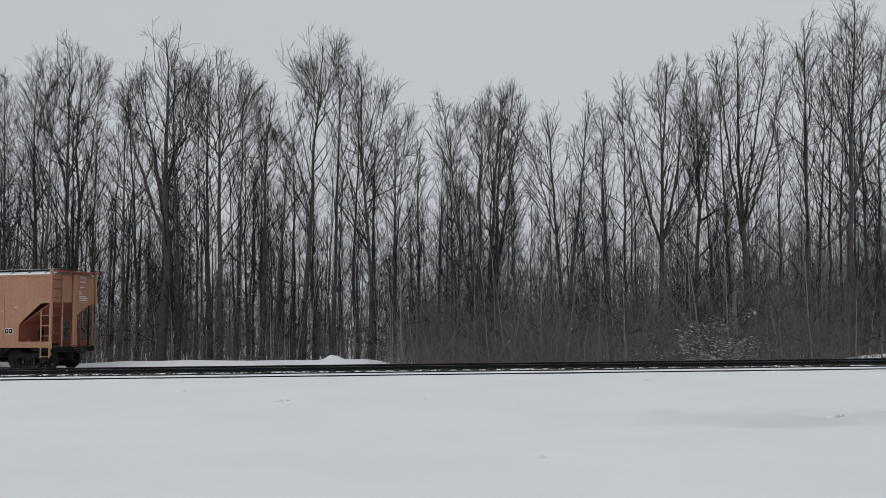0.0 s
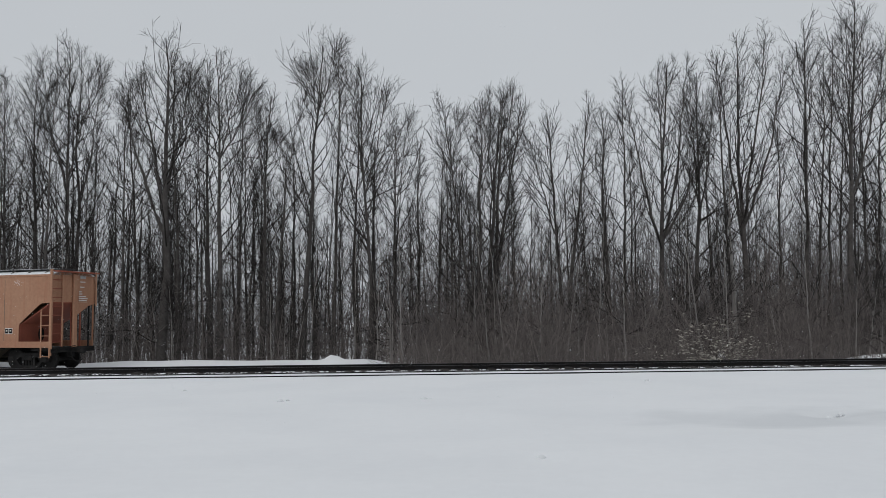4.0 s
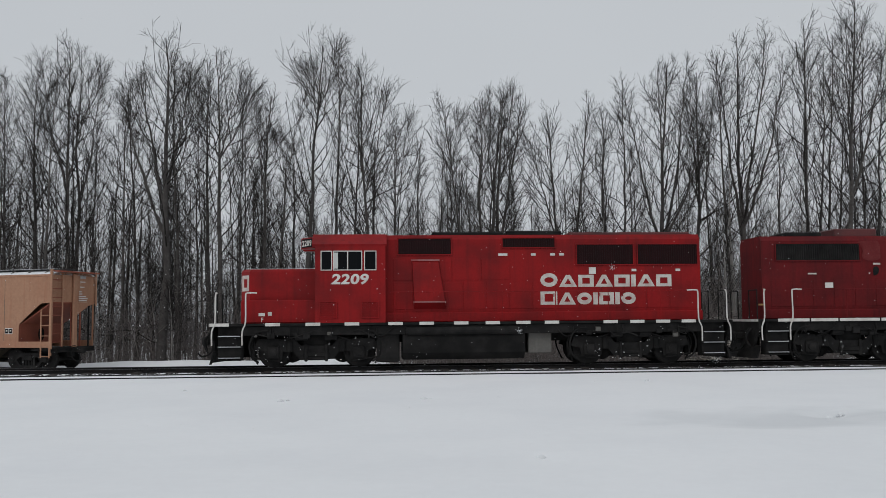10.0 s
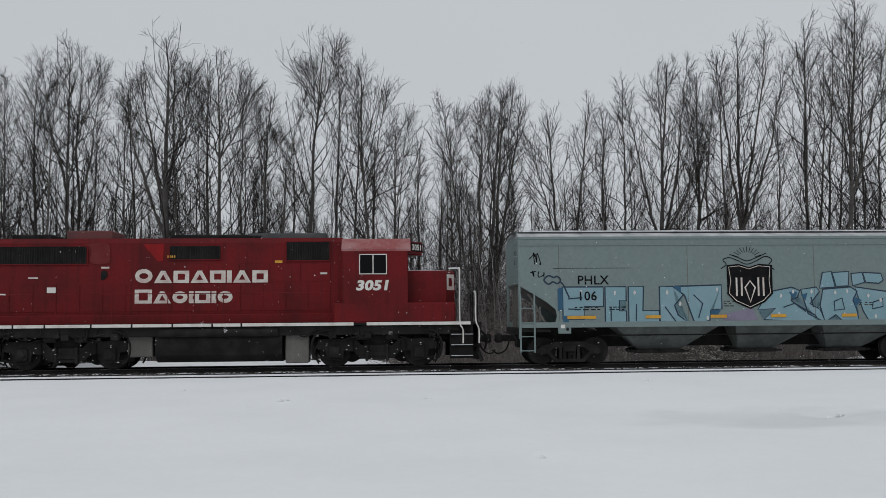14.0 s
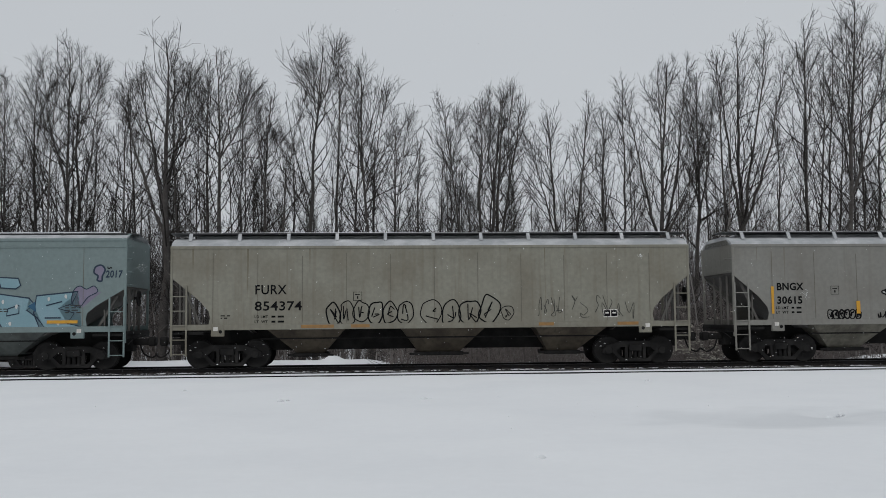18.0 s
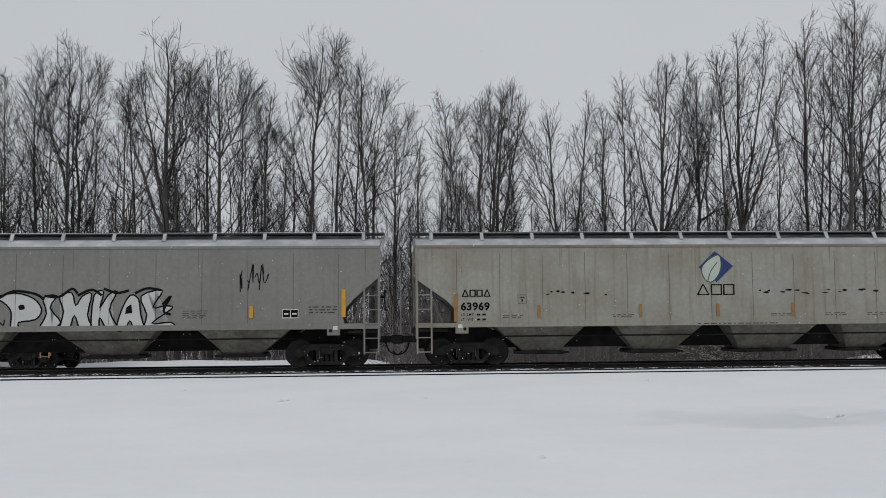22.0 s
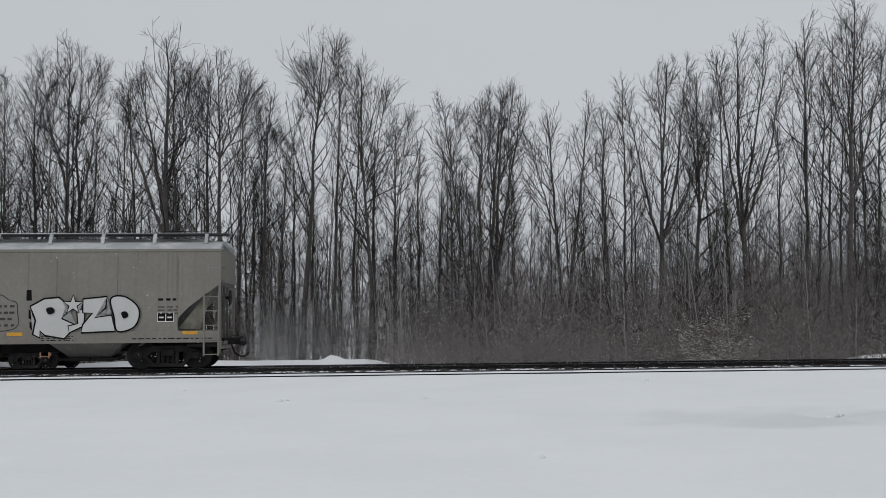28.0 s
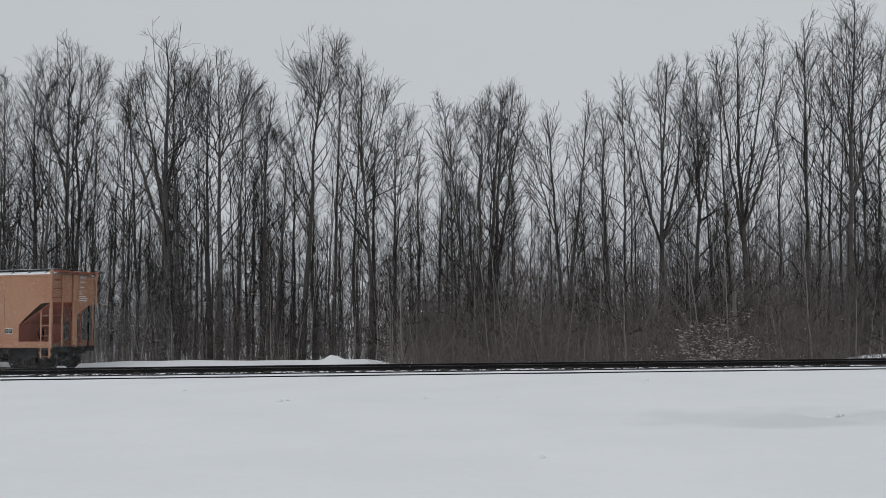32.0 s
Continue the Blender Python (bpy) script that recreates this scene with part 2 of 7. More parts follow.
def make_track(name, d, label, m0=None, reach=260.0, ties=True, first=-24.0, count=96, dz=0.0):
    base = m0 or pose(*on_track(0, d), 0, 0, YAW)
    tr = thing(name, base, label, "railway track", kind="structure")
    rail = Shape().prism_x([(y, z) for y, z in RAIL_PROFILE], -reach, reach).mesh("rail", STEEL_RAIL)
    for y in (-0.7525, 0.7525):
        ob = part("rail", rail, STEEL_RAIL, tr)
        ob.location = (0, y, dz)
        head = Shape().box(-reach, reach, -0.022, 0.022, 0.0015, 0.004)
        part("running_surface", head, RAIL_HEAD, ob)
    rng = random.Random(7)
    if ties:
        tie = Shape().box(-0.115, 0.115, -1.3, 1.3, -0.34, -0.125, 0.012).mesh("sleeper", TIE)
        plate = Shape().box(-0.09, 0.09, -0.15, 0.15, -0.125, -0.1, 0.006).mesh("tie_plate", STEEL_RAIL)
        for k in range(count):
            ob = part("sleeper", tie, TIE, tr)
            ob.location = (first + k * 0.52 + rng.uniform(-0.03, 0.03), rng.uniform(-0.04, 0.04), dz + rng.uniform(-0.02, 0.03))
            ob.rotation_euler = (0, 0, radians(rng.uniform(-1.2, 1.2)))
            for y in (-0.7525, 0.7525):
                q = part("tie_plate", plate, STEEL_RAIL, ob)
                q.location = (0, y, 0)
    return tr


make_track("main_track", 0.0, "railway track on tarred sleepers, half buried in snow")
make_track("near_track", NEAR_TRACK, "disused railway track with only its rail heads above the snow", ties=False)
# the siding leaves the line at an angle, lower down
SIDING = pose(-17.07, 43.93, -0.60, 0, 0, -17.0)
make_track("siding", 0, "lower siding track buried in snow behind the main line", SIDING, reach=22, ties=False, dz=0.0)


def make_ballast():
    """Loose stones that show through the snow along the main track."""
    rng = np.random.default_rng(3)
    base = [(-1, -1, -0.7), (1, -0.8, -0.8), (0.9, 1, -0.7), (-0.8, 0.9, -0.8), (-0.6, -0.7, 0.7), (0.7, -0.5, 0.6), (0.5, 0.6, 0.8), (-0.7, 0.6, 0.5)]
    quad = [(0, 3, 2, 1), (4, 5, 6, 7), (0, 1, 5, 4), (1, 2, 6, 5), (2, 3, 7, 6), (3, 0, 4, 7)]
    sh = Shape()
    for _ in range(5200):
        s, d = rng.uniform(-26, 26), rng.choice([rng.normal(-1.25, 0.22), rng.normal(1.2, 0.2), rng.uniform(-0.6, 0.6)])
        r, a = rng.uniform(0.018, 0.04), rng.uniform(0, 6.28)
        c, q = math.cos(a), math.sin(a)
        x, y, _z = on_track(s, d)
        z = float(land(x, y)) + r * rng.uniform(-0.7, 0.3)
        sh.add([(x + r * (p[0] * c - p[1] * q), y + r * (p[0] * q + p[1] * c), z + r * 0.8 * p[2]) for p in base], quad)
    me = bpy.data.meshes.new("ballast")
    me.from_pydata(sh.v, [], sh.f)
    me.materials.append(BALLAST)
    tagged(new("ballast", me), "grey crushed stone ballast showing through snow", "ballast", kind="stuff")


make_ballast()


# ---- woods ----
def tube_faces(P, R, sides):
    """Vertices and faces of many tapered tubes: P is (count, points, 3), R is (count, points)."""
    n, m, _ = P.shape
    D = np.gradient(P, axis=1)
    D /= np.linalg.norm(D, axis=2, keepdims=True) + 1e-9
    ref = np.where(np.abs(D[..., 2:3]) < 0.9, np.array([0, 0, 1.0]), np.array([0, 1.0, 0]))
    A = np.cross(D, ref)
    A /= np.linalg.norm(A, axis=2, keepdims=True) + 1e-9
    B = np.cross(D, A)
    w = np.arange(sides) * 2 * np.pi / sides
    ring = A[:, :, None] * np.cos(w)[:, None] + B[:, :, None] * np.sin(w)[:, None]
    V = P[:, :, None] + ring * R[:, :, None, None]
    i = np.arange(n * m * sides).reshape(n, m, sides)
    nx = np.roll(i, -1, axis=2)
    F = np.stack([i[:, :-1], nx[:, :-1], nx[:, 1:], i[:, 1:]], -1).reshape(-1, 4)
    return V.reshape(-1, 3), F


def tubes_mesh(name, groups, mat, smooth=True):
    vs, fs, o = [], [], 0
    for P, R, sides in groups:
        v, f = tube_faces(P, R, sides)
        vs.append(v)
        fs.append(f + o)
        o += len(v)
    v, f = np.concatenate(vs), np.concatenate(fs)
    me = bpy.data.meshes.new(name)
    me.vertices.add(len(v))
    me.vertices.foreach_set("co", v.astype(np.float32).ravel())
    me.loops.add(len(f) * 4)
    me.loops.foreach_set("vertex_index", f.astype(np.int32).ravel())
    me.polygons.add(len(f))
    me.polygons.foreach_set("loop_start", np.arange(0, len(f) * 4, 4, dtype=np.int32))
    me.update(calc_edges=True)
    me.materials.append(mat)
    if smooth:
        me.shade_smooth()
    return me


def sprout(rng, P, R, plen, per, lo, hi, length, spread, lift, pts, stout, tip, bend=0.03, shift=None):
    """Side branches on parent tubes of length plen. length(t, plen) gives the length at t along the parent; stout is
    (radius at no length, radius gained per metre); the branch bows upwards by lift and tapers to tip."""
    n, m, _ = P.shape
    t = lo + (hi - lo) * (np.arange(per) + rng.uniform(0, 1, (n, per))) / per
    k = t * (m - 1)
    i = np.minimum(k.astype(int), m - 2)
    u = (k - i)[..., None]
    row = np.arange(n)[:, None]
    a, b = P[row, i], P[row, i + 1]
    start = a + (b - a) * u
    along = (b - a) / (np.linalg.norm(b - a, axis=2, keepdims=True) + 1e-9)
    rad = R[row, i] * (1 - u[..., 0]) + R[row, i + 1] * u[..., 0]
    side = rng.normal(size=along.shape)
    side -= along * (side * along).sum(2, keepdims=True)
    side /= np.linalg.norm(side, axis=2, keepdims=True) + 1e-9
    ang = np.radians(rng.uniform(*spread, t.shape))[..., None]
    way = along * np.cos(ang) + side * np.sin(ang)
    L = length(t, plen[:, None]) * rng.uniform(0.7, 1.2, t.shape)
    g = np.linspace(0, 1, pts)
    Q = start[:, :, None] + way[:, :, None] * (L[..., None] * g)[..., None]
    Q[..., 2] += (lift * L * np.sin(ang[..., 0]))[..., None] * g ** 2
    # a slow sideways bow and a slight kink
    sway = np.cross(way, rng.normal(size=way.shape))
    curve = np.sin(g * rng.uniform(2.0, 5.5, t.shape)[..., None] + rng.uniform(0, 6.28, t.shape)[..., None])
    curve = (curve - curve[..., :1]) * np.minimum(1, g * 2)
    Q += sway[:, :, None] * (curve * (bend * L)[..., None])[..., None]
    r0 = np.minimum(rad * 0.72, stout[0] + stout[1] * L)
    rr = r0[..., None] + (np.minimum(tip, r0) - r0)[..., None] * g
    return Q.reshape(-1, pts, 3), rr.reshape(-1, pts), L.reshape(-1)


def tree_meshes(seed, radius, spread, stems, dense=1.0, mat=None, low=0.0, loose=False, fat=1.0):
    """Trunk and crown meshes: stems are (height of the fork, sideways reach, height of the tip)."""
    rng = np.random.default_rng(seed)
    trunk, crown = [], []
    main = None
    for k, (fork, dx, h) in enumerate(stems):
        m = 14
        g = np.linspace(0, 1, m)
        if k == 0:
            x, z, y = dx * g ** 1.4, h * g, rng.uniform(-0.6, 0.6) * g ** 2
            r = radius * (1 - 0.93 * g ** 0.9)
            r[0] *= 1.25
        else:
            q = fork / stems[0][2]
            x0, y0 = np.interp(q, np.linspace(0, 1, m), main[:, 0]), np.interp(q, np.linspace(0, 1, m), main[:, 1])
            x = x0 + (dx - x0) * g ** 0.85
            z = fork + (h - fork) * g ** 1.1
            y = y0 + rng.uniform(-1.8, 1.8) * g
            r = radius * (1 - 0.9 * q) * 0.68 * (1 - 0.93 * g)
        r = np.maximum(r, 0.013)
        wig = np.cumsum(rng.normal(size=(m, 2)) * 0.0034 * h, axis=0) * np.minimum(1, g[:, None] * 4)
        wig -= g[:, None] * wig[-1]
        P = np.stack([x + wig[:, 0], y + wig[:, 1], z], -1)
        if k == 0:
            main = P
            P = P.copy()
            P[0, 2] -= 0.4
        trunk.append((P[None], r[None], 8 if radius > 0.1 else 6))
        H = h - fork
        H1 = np.array([H])
        lo = (0.36 + low if k == 0 else 0.14)
        per = max(7, int((19 if k == 0 else 12) * dense))
        # long ascending limbs, shorter towards the top, so that the crown ends in a dome of upright tips
        L1, R1, len1 = sprout(rng, P[None], r[None], H1, per, lo, 0.97, lambda t, w: spread * np.maximum(0.8, 0.28 * max(H, 9) * np.clip(1.06 - t, 0.02, 1) ** 0.75), (24, 62), 0.66, 7,
                              (0.011 * fat, 0.0055 * fat), 0.0085 * fat, 0.06)
        # upright shoots that fill the dome
        D1, S1, dlen = sprout(rng, P[None], r[None], H1, max(5, int(8 * dense)), 0.70, 0.98, lambda t, w: spread * (0.6 + 0.28 * max(H, 9) * (1 - t)), (12, 38), 0.35, 5, (0.010 * fat, 0.004 * fat), 0.0075 * fat, 0.04)
        L1, R1, len1 = np.concatenate([L1, np.stack([np.stack([np.interp(np.linspace(0, 4, 7), range(5), q[:, a]) for a in range(3)], -1) for q in D1])]), np.concatenate([R1, np.stack([np.interp(np.linspace(0, 4, 7), range(5), q) for q in S1])]), np.concatenate([len1, dlen])
        crown.append((L1, R1, 4))
        if k == 0:
            L0, R0, len0 = sprout(rng, P[None], r[None], H1, int(12 * dense), 0.08, 0.5, lambda t, w: spread * (1.9 + 0 * t), (55, 100), 0.22, 6, (0.010, 0.004), 0.008, 0.05)
            crown.append((L0, R0, 3))
            T0, U0, _ = sprout(rng, L0, R0, len0, 7, 0.2, 1.0, lambda t, w: 0.38 * w * (1.2 - 0.5 * t), (25, 60), 0.1, 3, (0.007, 0.001), 0.006)
            crown.append((T0, U0, 3))
        L2, R2, len2 = sprout(rng, L1, R1, len1, max(4, int(5.2 * dense)), 0.14, 0.98, lambda t, w: 0.12 + 0.46 * w * (1.15 - 0.75 * t), (26, 70), 0.42, 4, (0.0080 * fat, 0.0038 * fat), 0.0072 * fat, 0.08)
        crown.append((L2, R2, 3))
        L3, R3, _ = sprout(rng, L2, R2, len2, max(2, int(2.4 * dense)), 0.12, 0.98, lambda t, w: 0.22 + 0.52 * w * (1.1 - 0.5 * t), (22, 62), 0.20, 2, (0.0070 * fat, 0.0008), 0.0056 * fat, 0.0)
        crown.append((L3, R3, 3))
    if loose:
        return trunk + crown
    return tubes_mesh("trunk", trunk, mat or BARK), tubes_mesh("crown", crown, TWIG)


def plant_tree(meshes, x, y, turn=0.0, size=1.0, label="bare grey-barked deciduous tree at the snowy forest edge", group="bare forest trees"):
    ob = thing("tree", pose(x, y, float(land(x, y)) - 0.05, 0, 0, turn), label, "tree", group)
    ob.scale = (size, size, size)
    part("trunk", meshes[0], BARK, ob)
    part("crown", meshes[1], TWIG, ob)
    return ob


# x, y, radius of the trunk, spread of the crown, stems (fork height, sideways reach, tip height)
EDGE_TREES_WEST = [
    (-28.15, 54, 0.161, 1, ((0, -0.14, 16.9),)),
    (-28.03, 56, 0.150, 1, ((0, -0.14, 18.1),)),
    (-25.43, 53, 0.158, 1, ((0, -0.26, 17.1), (10.2, -1.03, 16.0))),
    (-24.85, 54, 0.128, 0.9, ((0, -0.53, 17.3),)),
    (-23.94, 55, 0.164, 1, ((0, 0.08, 17.7),)),
    (-22.20, 53, 0.126, 1, ((0, 0.19, 17.6),)),
    (-21.50, 54, 0.193, 1.1, ((0, 0.03, 19.0), (10.3, -1.26, 18.0), (11.2, 1.35, 18.3))),
    (-21.63, 56, 0.183, 1, ((0, -0.12, 19.3), (10.5, 1.43, 18.0))),
    (-20.93, 57, 0.119, 0.8, ((0, -0.02, 15.2),)),
    (-19.01, 56, 0.117, 0.9, ((0, 0.17, 17.7),)),
    (-18.62, 58, 0.138, 0.9, ((0, -0.53, 17.9),)),
    (-15.40, 52, 0.309, 1.2, ((0, 0.18, 18.6), (9.3, -1.14, 16.6), (9.9, 1.37, 16.9), (7.7, -2.39, 16.0))),
    (-15.10, 54, 0.161, 1, ((0, -0.23, 18.0), (11.2, 0.86, 17.1))),
    (-15.12, 58, 0.121, 0.8, ((0, 0.03, 15.3),)),
    (-13.46, 55, 0.180, 0.9, ((0, -0.39, 18.4),)),
    (-12.44, 53, 0.205, 1.1, ((0, -0.27, 18.0), (12.2, -1.53, 15.9), (12.2, 0.86, 17.1), (12.2, 1.99, 15.8))),
    (-12.18, 56, 0.133, 0.9, ((0, 0.13, 16.6),)),
    (-11.86, 58, 0.104, 0.8, ((0, -0.36, 14.6),)),
    (-10.34, 54, 0.177, 1, ((0, 0.44, 16.1), (10.2, -0.63, 15.4))),
    (-9.30, 53, 0.173, 0.6, ((0, 0.53, 12.9), (11.0, 1.83, 15.3), (12.4, -0.4, 13.5))),
]
EDGE_TREES_MIDDLE = [
    (-9.11, 58, 0.121, 0.8, ((0, -0.04, 14.2),)),
    (-7.74, 52, 0.201, 1.1, ((0, 1.16, 18.4), (13.5, 2.2, 17.9), (14.3, 0.16, 16.8))),
    (-7.74, 57, 0.119, 0.7, ((0, -0.28, 10.6),)),
    (-6.30, 55, 0.147, 0.8, ((0, 0.17, 18.9),)),
    (-5.09, 56, 0.150, 0.8, ((0, 0.03, 15.5),)),
    (-4.09, 53, 0.158, 1.2, ((0, -0.43, 17.4), (10.0, 1.17, 15.4), (10.9, -1.39, 17.1))),
    (-3.97, 57, 0.186, 0.7, ((0, -0.09, 13.6),)),
    (-2.84, 56, 0.117, 1, ((0, 0.14, 15.1), (9.4, 0.92, 14.8))),
    (-1.47, 57, 0.153, 0.8, ((0, 0.16, 13.6),)),
    (0.31, 56, 0.100, 0.8, ((0, 0.19, 13.9),)),
    (0.77, 58, 0.104, 0.8, ((0, 0.37, 13.1),)),
    (1.80, 52, 0.124, 0.9, ((0, -1.88, 15.3), (10.7, -0.76, 14.2),)),
    (2.07, 52, 0.170, 0.8, ((0, 0.07, 15.1), (9.8, 0.64, 15.5),)),
    (2.38, 52.6, 0.188, 0.8, ((0, 1.01, 15.9), (9.2, 0.42, 14.8),)),
    (2.68, 53, 0.158, 0.9, ((0, 1.81, 15.3), (9.9, 1.27, 15.7),)),
    (2.71, 53, 0.189, 0.9, ((0, 0.76, 15.7),)),
    (4.44, 58, 0.121, 0.8, ((0, -0.19, 11.6),)),
    (6.72, 53, 0.158, 1, ((0, -0.77, 14.5), (7.6, -1.85, 12.9))),
    (6.84, 52, 0.155, 0.9, ((0, 1.33, 14.9),)),
    (8.73, 58, 0.121, 0.8, ((0, -0.13, 11.6),)),
]
EDGE_TREES_EAST = [
    (9.52, 55, 0.180, 1, ((0, -0.12, 15.1),)),
    (10.94, 57, 0.136, 0.9, ((0, -0.03, 17.3),)),
    (11.67, 52, 0.217, 1, ((0, 0.88, 17.1), (6.9, -1.3, 15.4), (7.0, 1.99, 17.3), (7.5, -0.08, 16.3), (7.2, 2.84, 14.1))),
    (14.20, 54, 0.177, 1, ((0, 0.63, 17.2), (8.0, 1.57, 15.8), (9.3, -0.07, 15.5))),
    (16.07, 53, 0.142, 0.9, ((0, -0.43, 17.9),)),
    (16.91, 53, 0.236, 1, ((0, -0.02, 19.0), (8.0, 1.13, 18.8), (8.0, 2.12, 16.9), (6.9, -0.89, 18.0))),
    (20.21, 57, 0.119, 0.8, ((0, 0.38, 16.5),)),
    (20.84, 54, 0.177, 1, ((0, 0.26, 20.0), (10.9, -0.61, 17.8))),
    (22.08, 56, 0.133, 0.8, ((0, 0.68, 18.7),)),
    (23.01, 57, 0.136, 0.8, ((0, 0.67, 19.9),)),
    (23.75, 57, 0.119, 0.8, ((0, 0.74, 17.6),)),
    (22.35, 52, 0.232, 1.1, ((0, 0.67, 20.6), (9.6, 2.06, 18.1), (12.1, -0.44, 18.8))),
    (24.29, 55, 0.131, 0.9, ((0, 0.75, 20.4),)),
    (25.52, 56, 0.133, 0.9, ((0, 0.97, 18.7),)),
    (26.02, 54, 0.177, 1, ((0, 0.99, 19.4),)),
    (26.79, 53, 0.158, 1, ((0, 0.62, 19.7), (10.7, 1.6, 18.1))),
    (29.42, 55, 0.147, 1, ((0, 1.05, 19.0),)),
]


def make_woods():
    k = 0
    for rows in (EDGE_TREES_WEST, EDGE_TREES_MIDDLE, EDGE_TREES_EAST):
        for x, y, r, sp, stems in rows:
            k += 1
            kind = "tall bare tree with several upright forking limbs" if len(stems) > 1 else "tall slender bare tree with a straight trunk"
            plant_tree(tree_meshes(100 + k, r, sp * 1.12, [(f, dx, h) for f, dx, h in stems], 1.25 if x < -22 else 1.0, BARK, fat=1.16), x, y, label=kind)
    rng = random.Random(11)
    kinds = [tree_meshes(300 + j, rng.uniform(0.07, 0.12), rng.uniform(0.65, 0.95), ((0, rng.uniform(-0.5, 0.5), rng.uniform(11.5, 16.0)),), 0.62, low=-0.08, fat=1.08) for j in range(14)]
    for placed in range(158):
        y = 57 + 28 * rng.uniform(0, 1) ** 1.2
        x = (rng.uniform(-0.54, -0.24) if placed % 4 == 0 else rng.uniform(-0.56, 0.56)) * y
        plant_tree(kinds[placed % 14], x, y, rng.uniform(0, 360), rng.uniform(0.72, 1.12), "slender bare tree inside the winter forest", "inner forest trees")
    for placed in range(12):
        y = rng.uniform(57, 74)
        plant_tree(kinds[placed % 14], rng.uniform(-0.29, -0.13) * y, y, rng.uniform(0, 360), rng.uniform(0.8, 1.1), "slender bare tree inside the winter forest", "inner forest trees")
    for placed in range(16):
        y = rng.uniform(57, 72)
        plant_tree(kinds[(placed * 3) % 14], rng.uniform(-0.49, -0.27) * y, y, rng.uniform(0, 360), rng.uniform(0.9, 1.15), "slender bare tree inside the winter forest", "inner forest trees")
    # trees too deep in the woods to tell apart
    groups = []
    for j in range(140):
        y = rng.uniform(76, 116)
        x = (rng.uniform(-0.56, -0.25) if j % 4 == 0 else rng.uniform(-0.56, 0.56)) * y
        a, k = rng.uniform(0, 6.28), rng.uniform(0.75, 1.1)
        turn = np.array([(math.cos(a), math.sin(a), 0), (-math.sin(a), math.cos(a), 0), (0, 0, 1)])
        for P, R, sides in tree_meshes(600 + j, 0.10, 0.8, ((0, rng.uniform(-0.5, 0.5), rng.uniform(11.5, 16.0)),), 0.5, low=-0.10, loose=True, fat=1.4):
            groups.append((P @ turn * k + np.array([x, y, float(land(x, y)) - 0.05]), R * k, sides))
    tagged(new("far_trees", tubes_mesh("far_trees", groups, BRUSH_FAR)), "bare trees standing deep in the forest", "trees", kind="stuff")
    # pale saplings along the edge
    poles = [tree_meshes(400 + j, rng.uniform(0.035, 0.055), 0.6, ((0, rng.uniform(-0.9, 0.9), rng.uniform(4.5, 7.5)),), 0.45, BARK_PALE) for j in range(5)]
    for j in range(64):
        y = rng.uniform(41, 52)
        x = rng.uniform(-6.5, 0.52 * y) if j % 3 else rng.uniform(-0.5 * y, -3)
        if x < -3:
            y = rng.uniform(51, 57)
        plant_tree(poles[j % 5], x, y, rng.uniform(0, 360), rng.uniform(0.75, 1.2), "thin pale sapling in the roadside thicket", "saplings")
    # one stout pale trunk that stands before the others
    plant_tree(tree_meshes(450, 0.15, 0.5, ((0, -0.1, 10.5),), 0.6, BARK_PALE), 14.1, 46, label="pale straight trunk standing before the forest edge")


make_woods()


def thicket(name, seed, count, x_of, y0, y1, h0, h1, r, mat, label, twigs=3, thin=0.3):
    """Dense understorey of bare stems, most of them low and a few tall."""
    g = np.random.default_rng(seed)
    y = g.uniform(y0, y1, count)
    x = x_of(g, y)
    # the growth is thinner over one stretch
    keep = g.uniform(0, 1, count) < 1 - thin * smooth_step(-0.41, -0.36, x / y) * (1 - smooth_step(-0.06, 0.0, x / y))
    # none on the open bank beside the line
    keep &= ~((x > 18.6) & (y < 48.9))
    x, y = x[keep], y[keep]
    count = len(x)
    h = (h0 + (h1 - h0) * g.uniform(0, 1, count) ** 2.2) * (0.8 + 0.8 * np.clip(bumps(x, y, 5.0, seed) + 0.35, 0, 1)) * (1 + 0.35 * smooth_step(0.1, 0.45, x / y))
    z = land(x, y) - 0.05
    t = np.linspace(0, 1, 4)
    lean = g.normal(size=(count, 2)) * 0.30
    P = np.stack([x[:, None] + lean[:, :1] * h[:, None] * t ** 1.5, y[:, None] + lean[:, 1:] * h[:, None] * t ** 1.5, z[:, None] + h[:, None] * t], -1)
    P[:, 1:] += g.normal(size=P[:, 1:].shape) * 0.07
    R = (g.uniform(0.45, 1.4, count) * r)[:, None] * (1 - 0.75 * t)
    groups = [(P, R, 3)]
    Q, S, _ = sprout(g, P, R, h, twigs, 0.12, 1.0, lambda u, w: np.minimum(1.9, 0.25 + 0.42 * w) * (1.25 - 0.7 * u), (35, 95), 0.25, 3, (r * 0.55, r * 0.1), r * 0.4, 0.06)
    groups.append((Q, S, 3))
    me = tubes_mesh(name, groups, mat)
    return tagged(new(name, me), label, "undergrowth", kind="stuff")


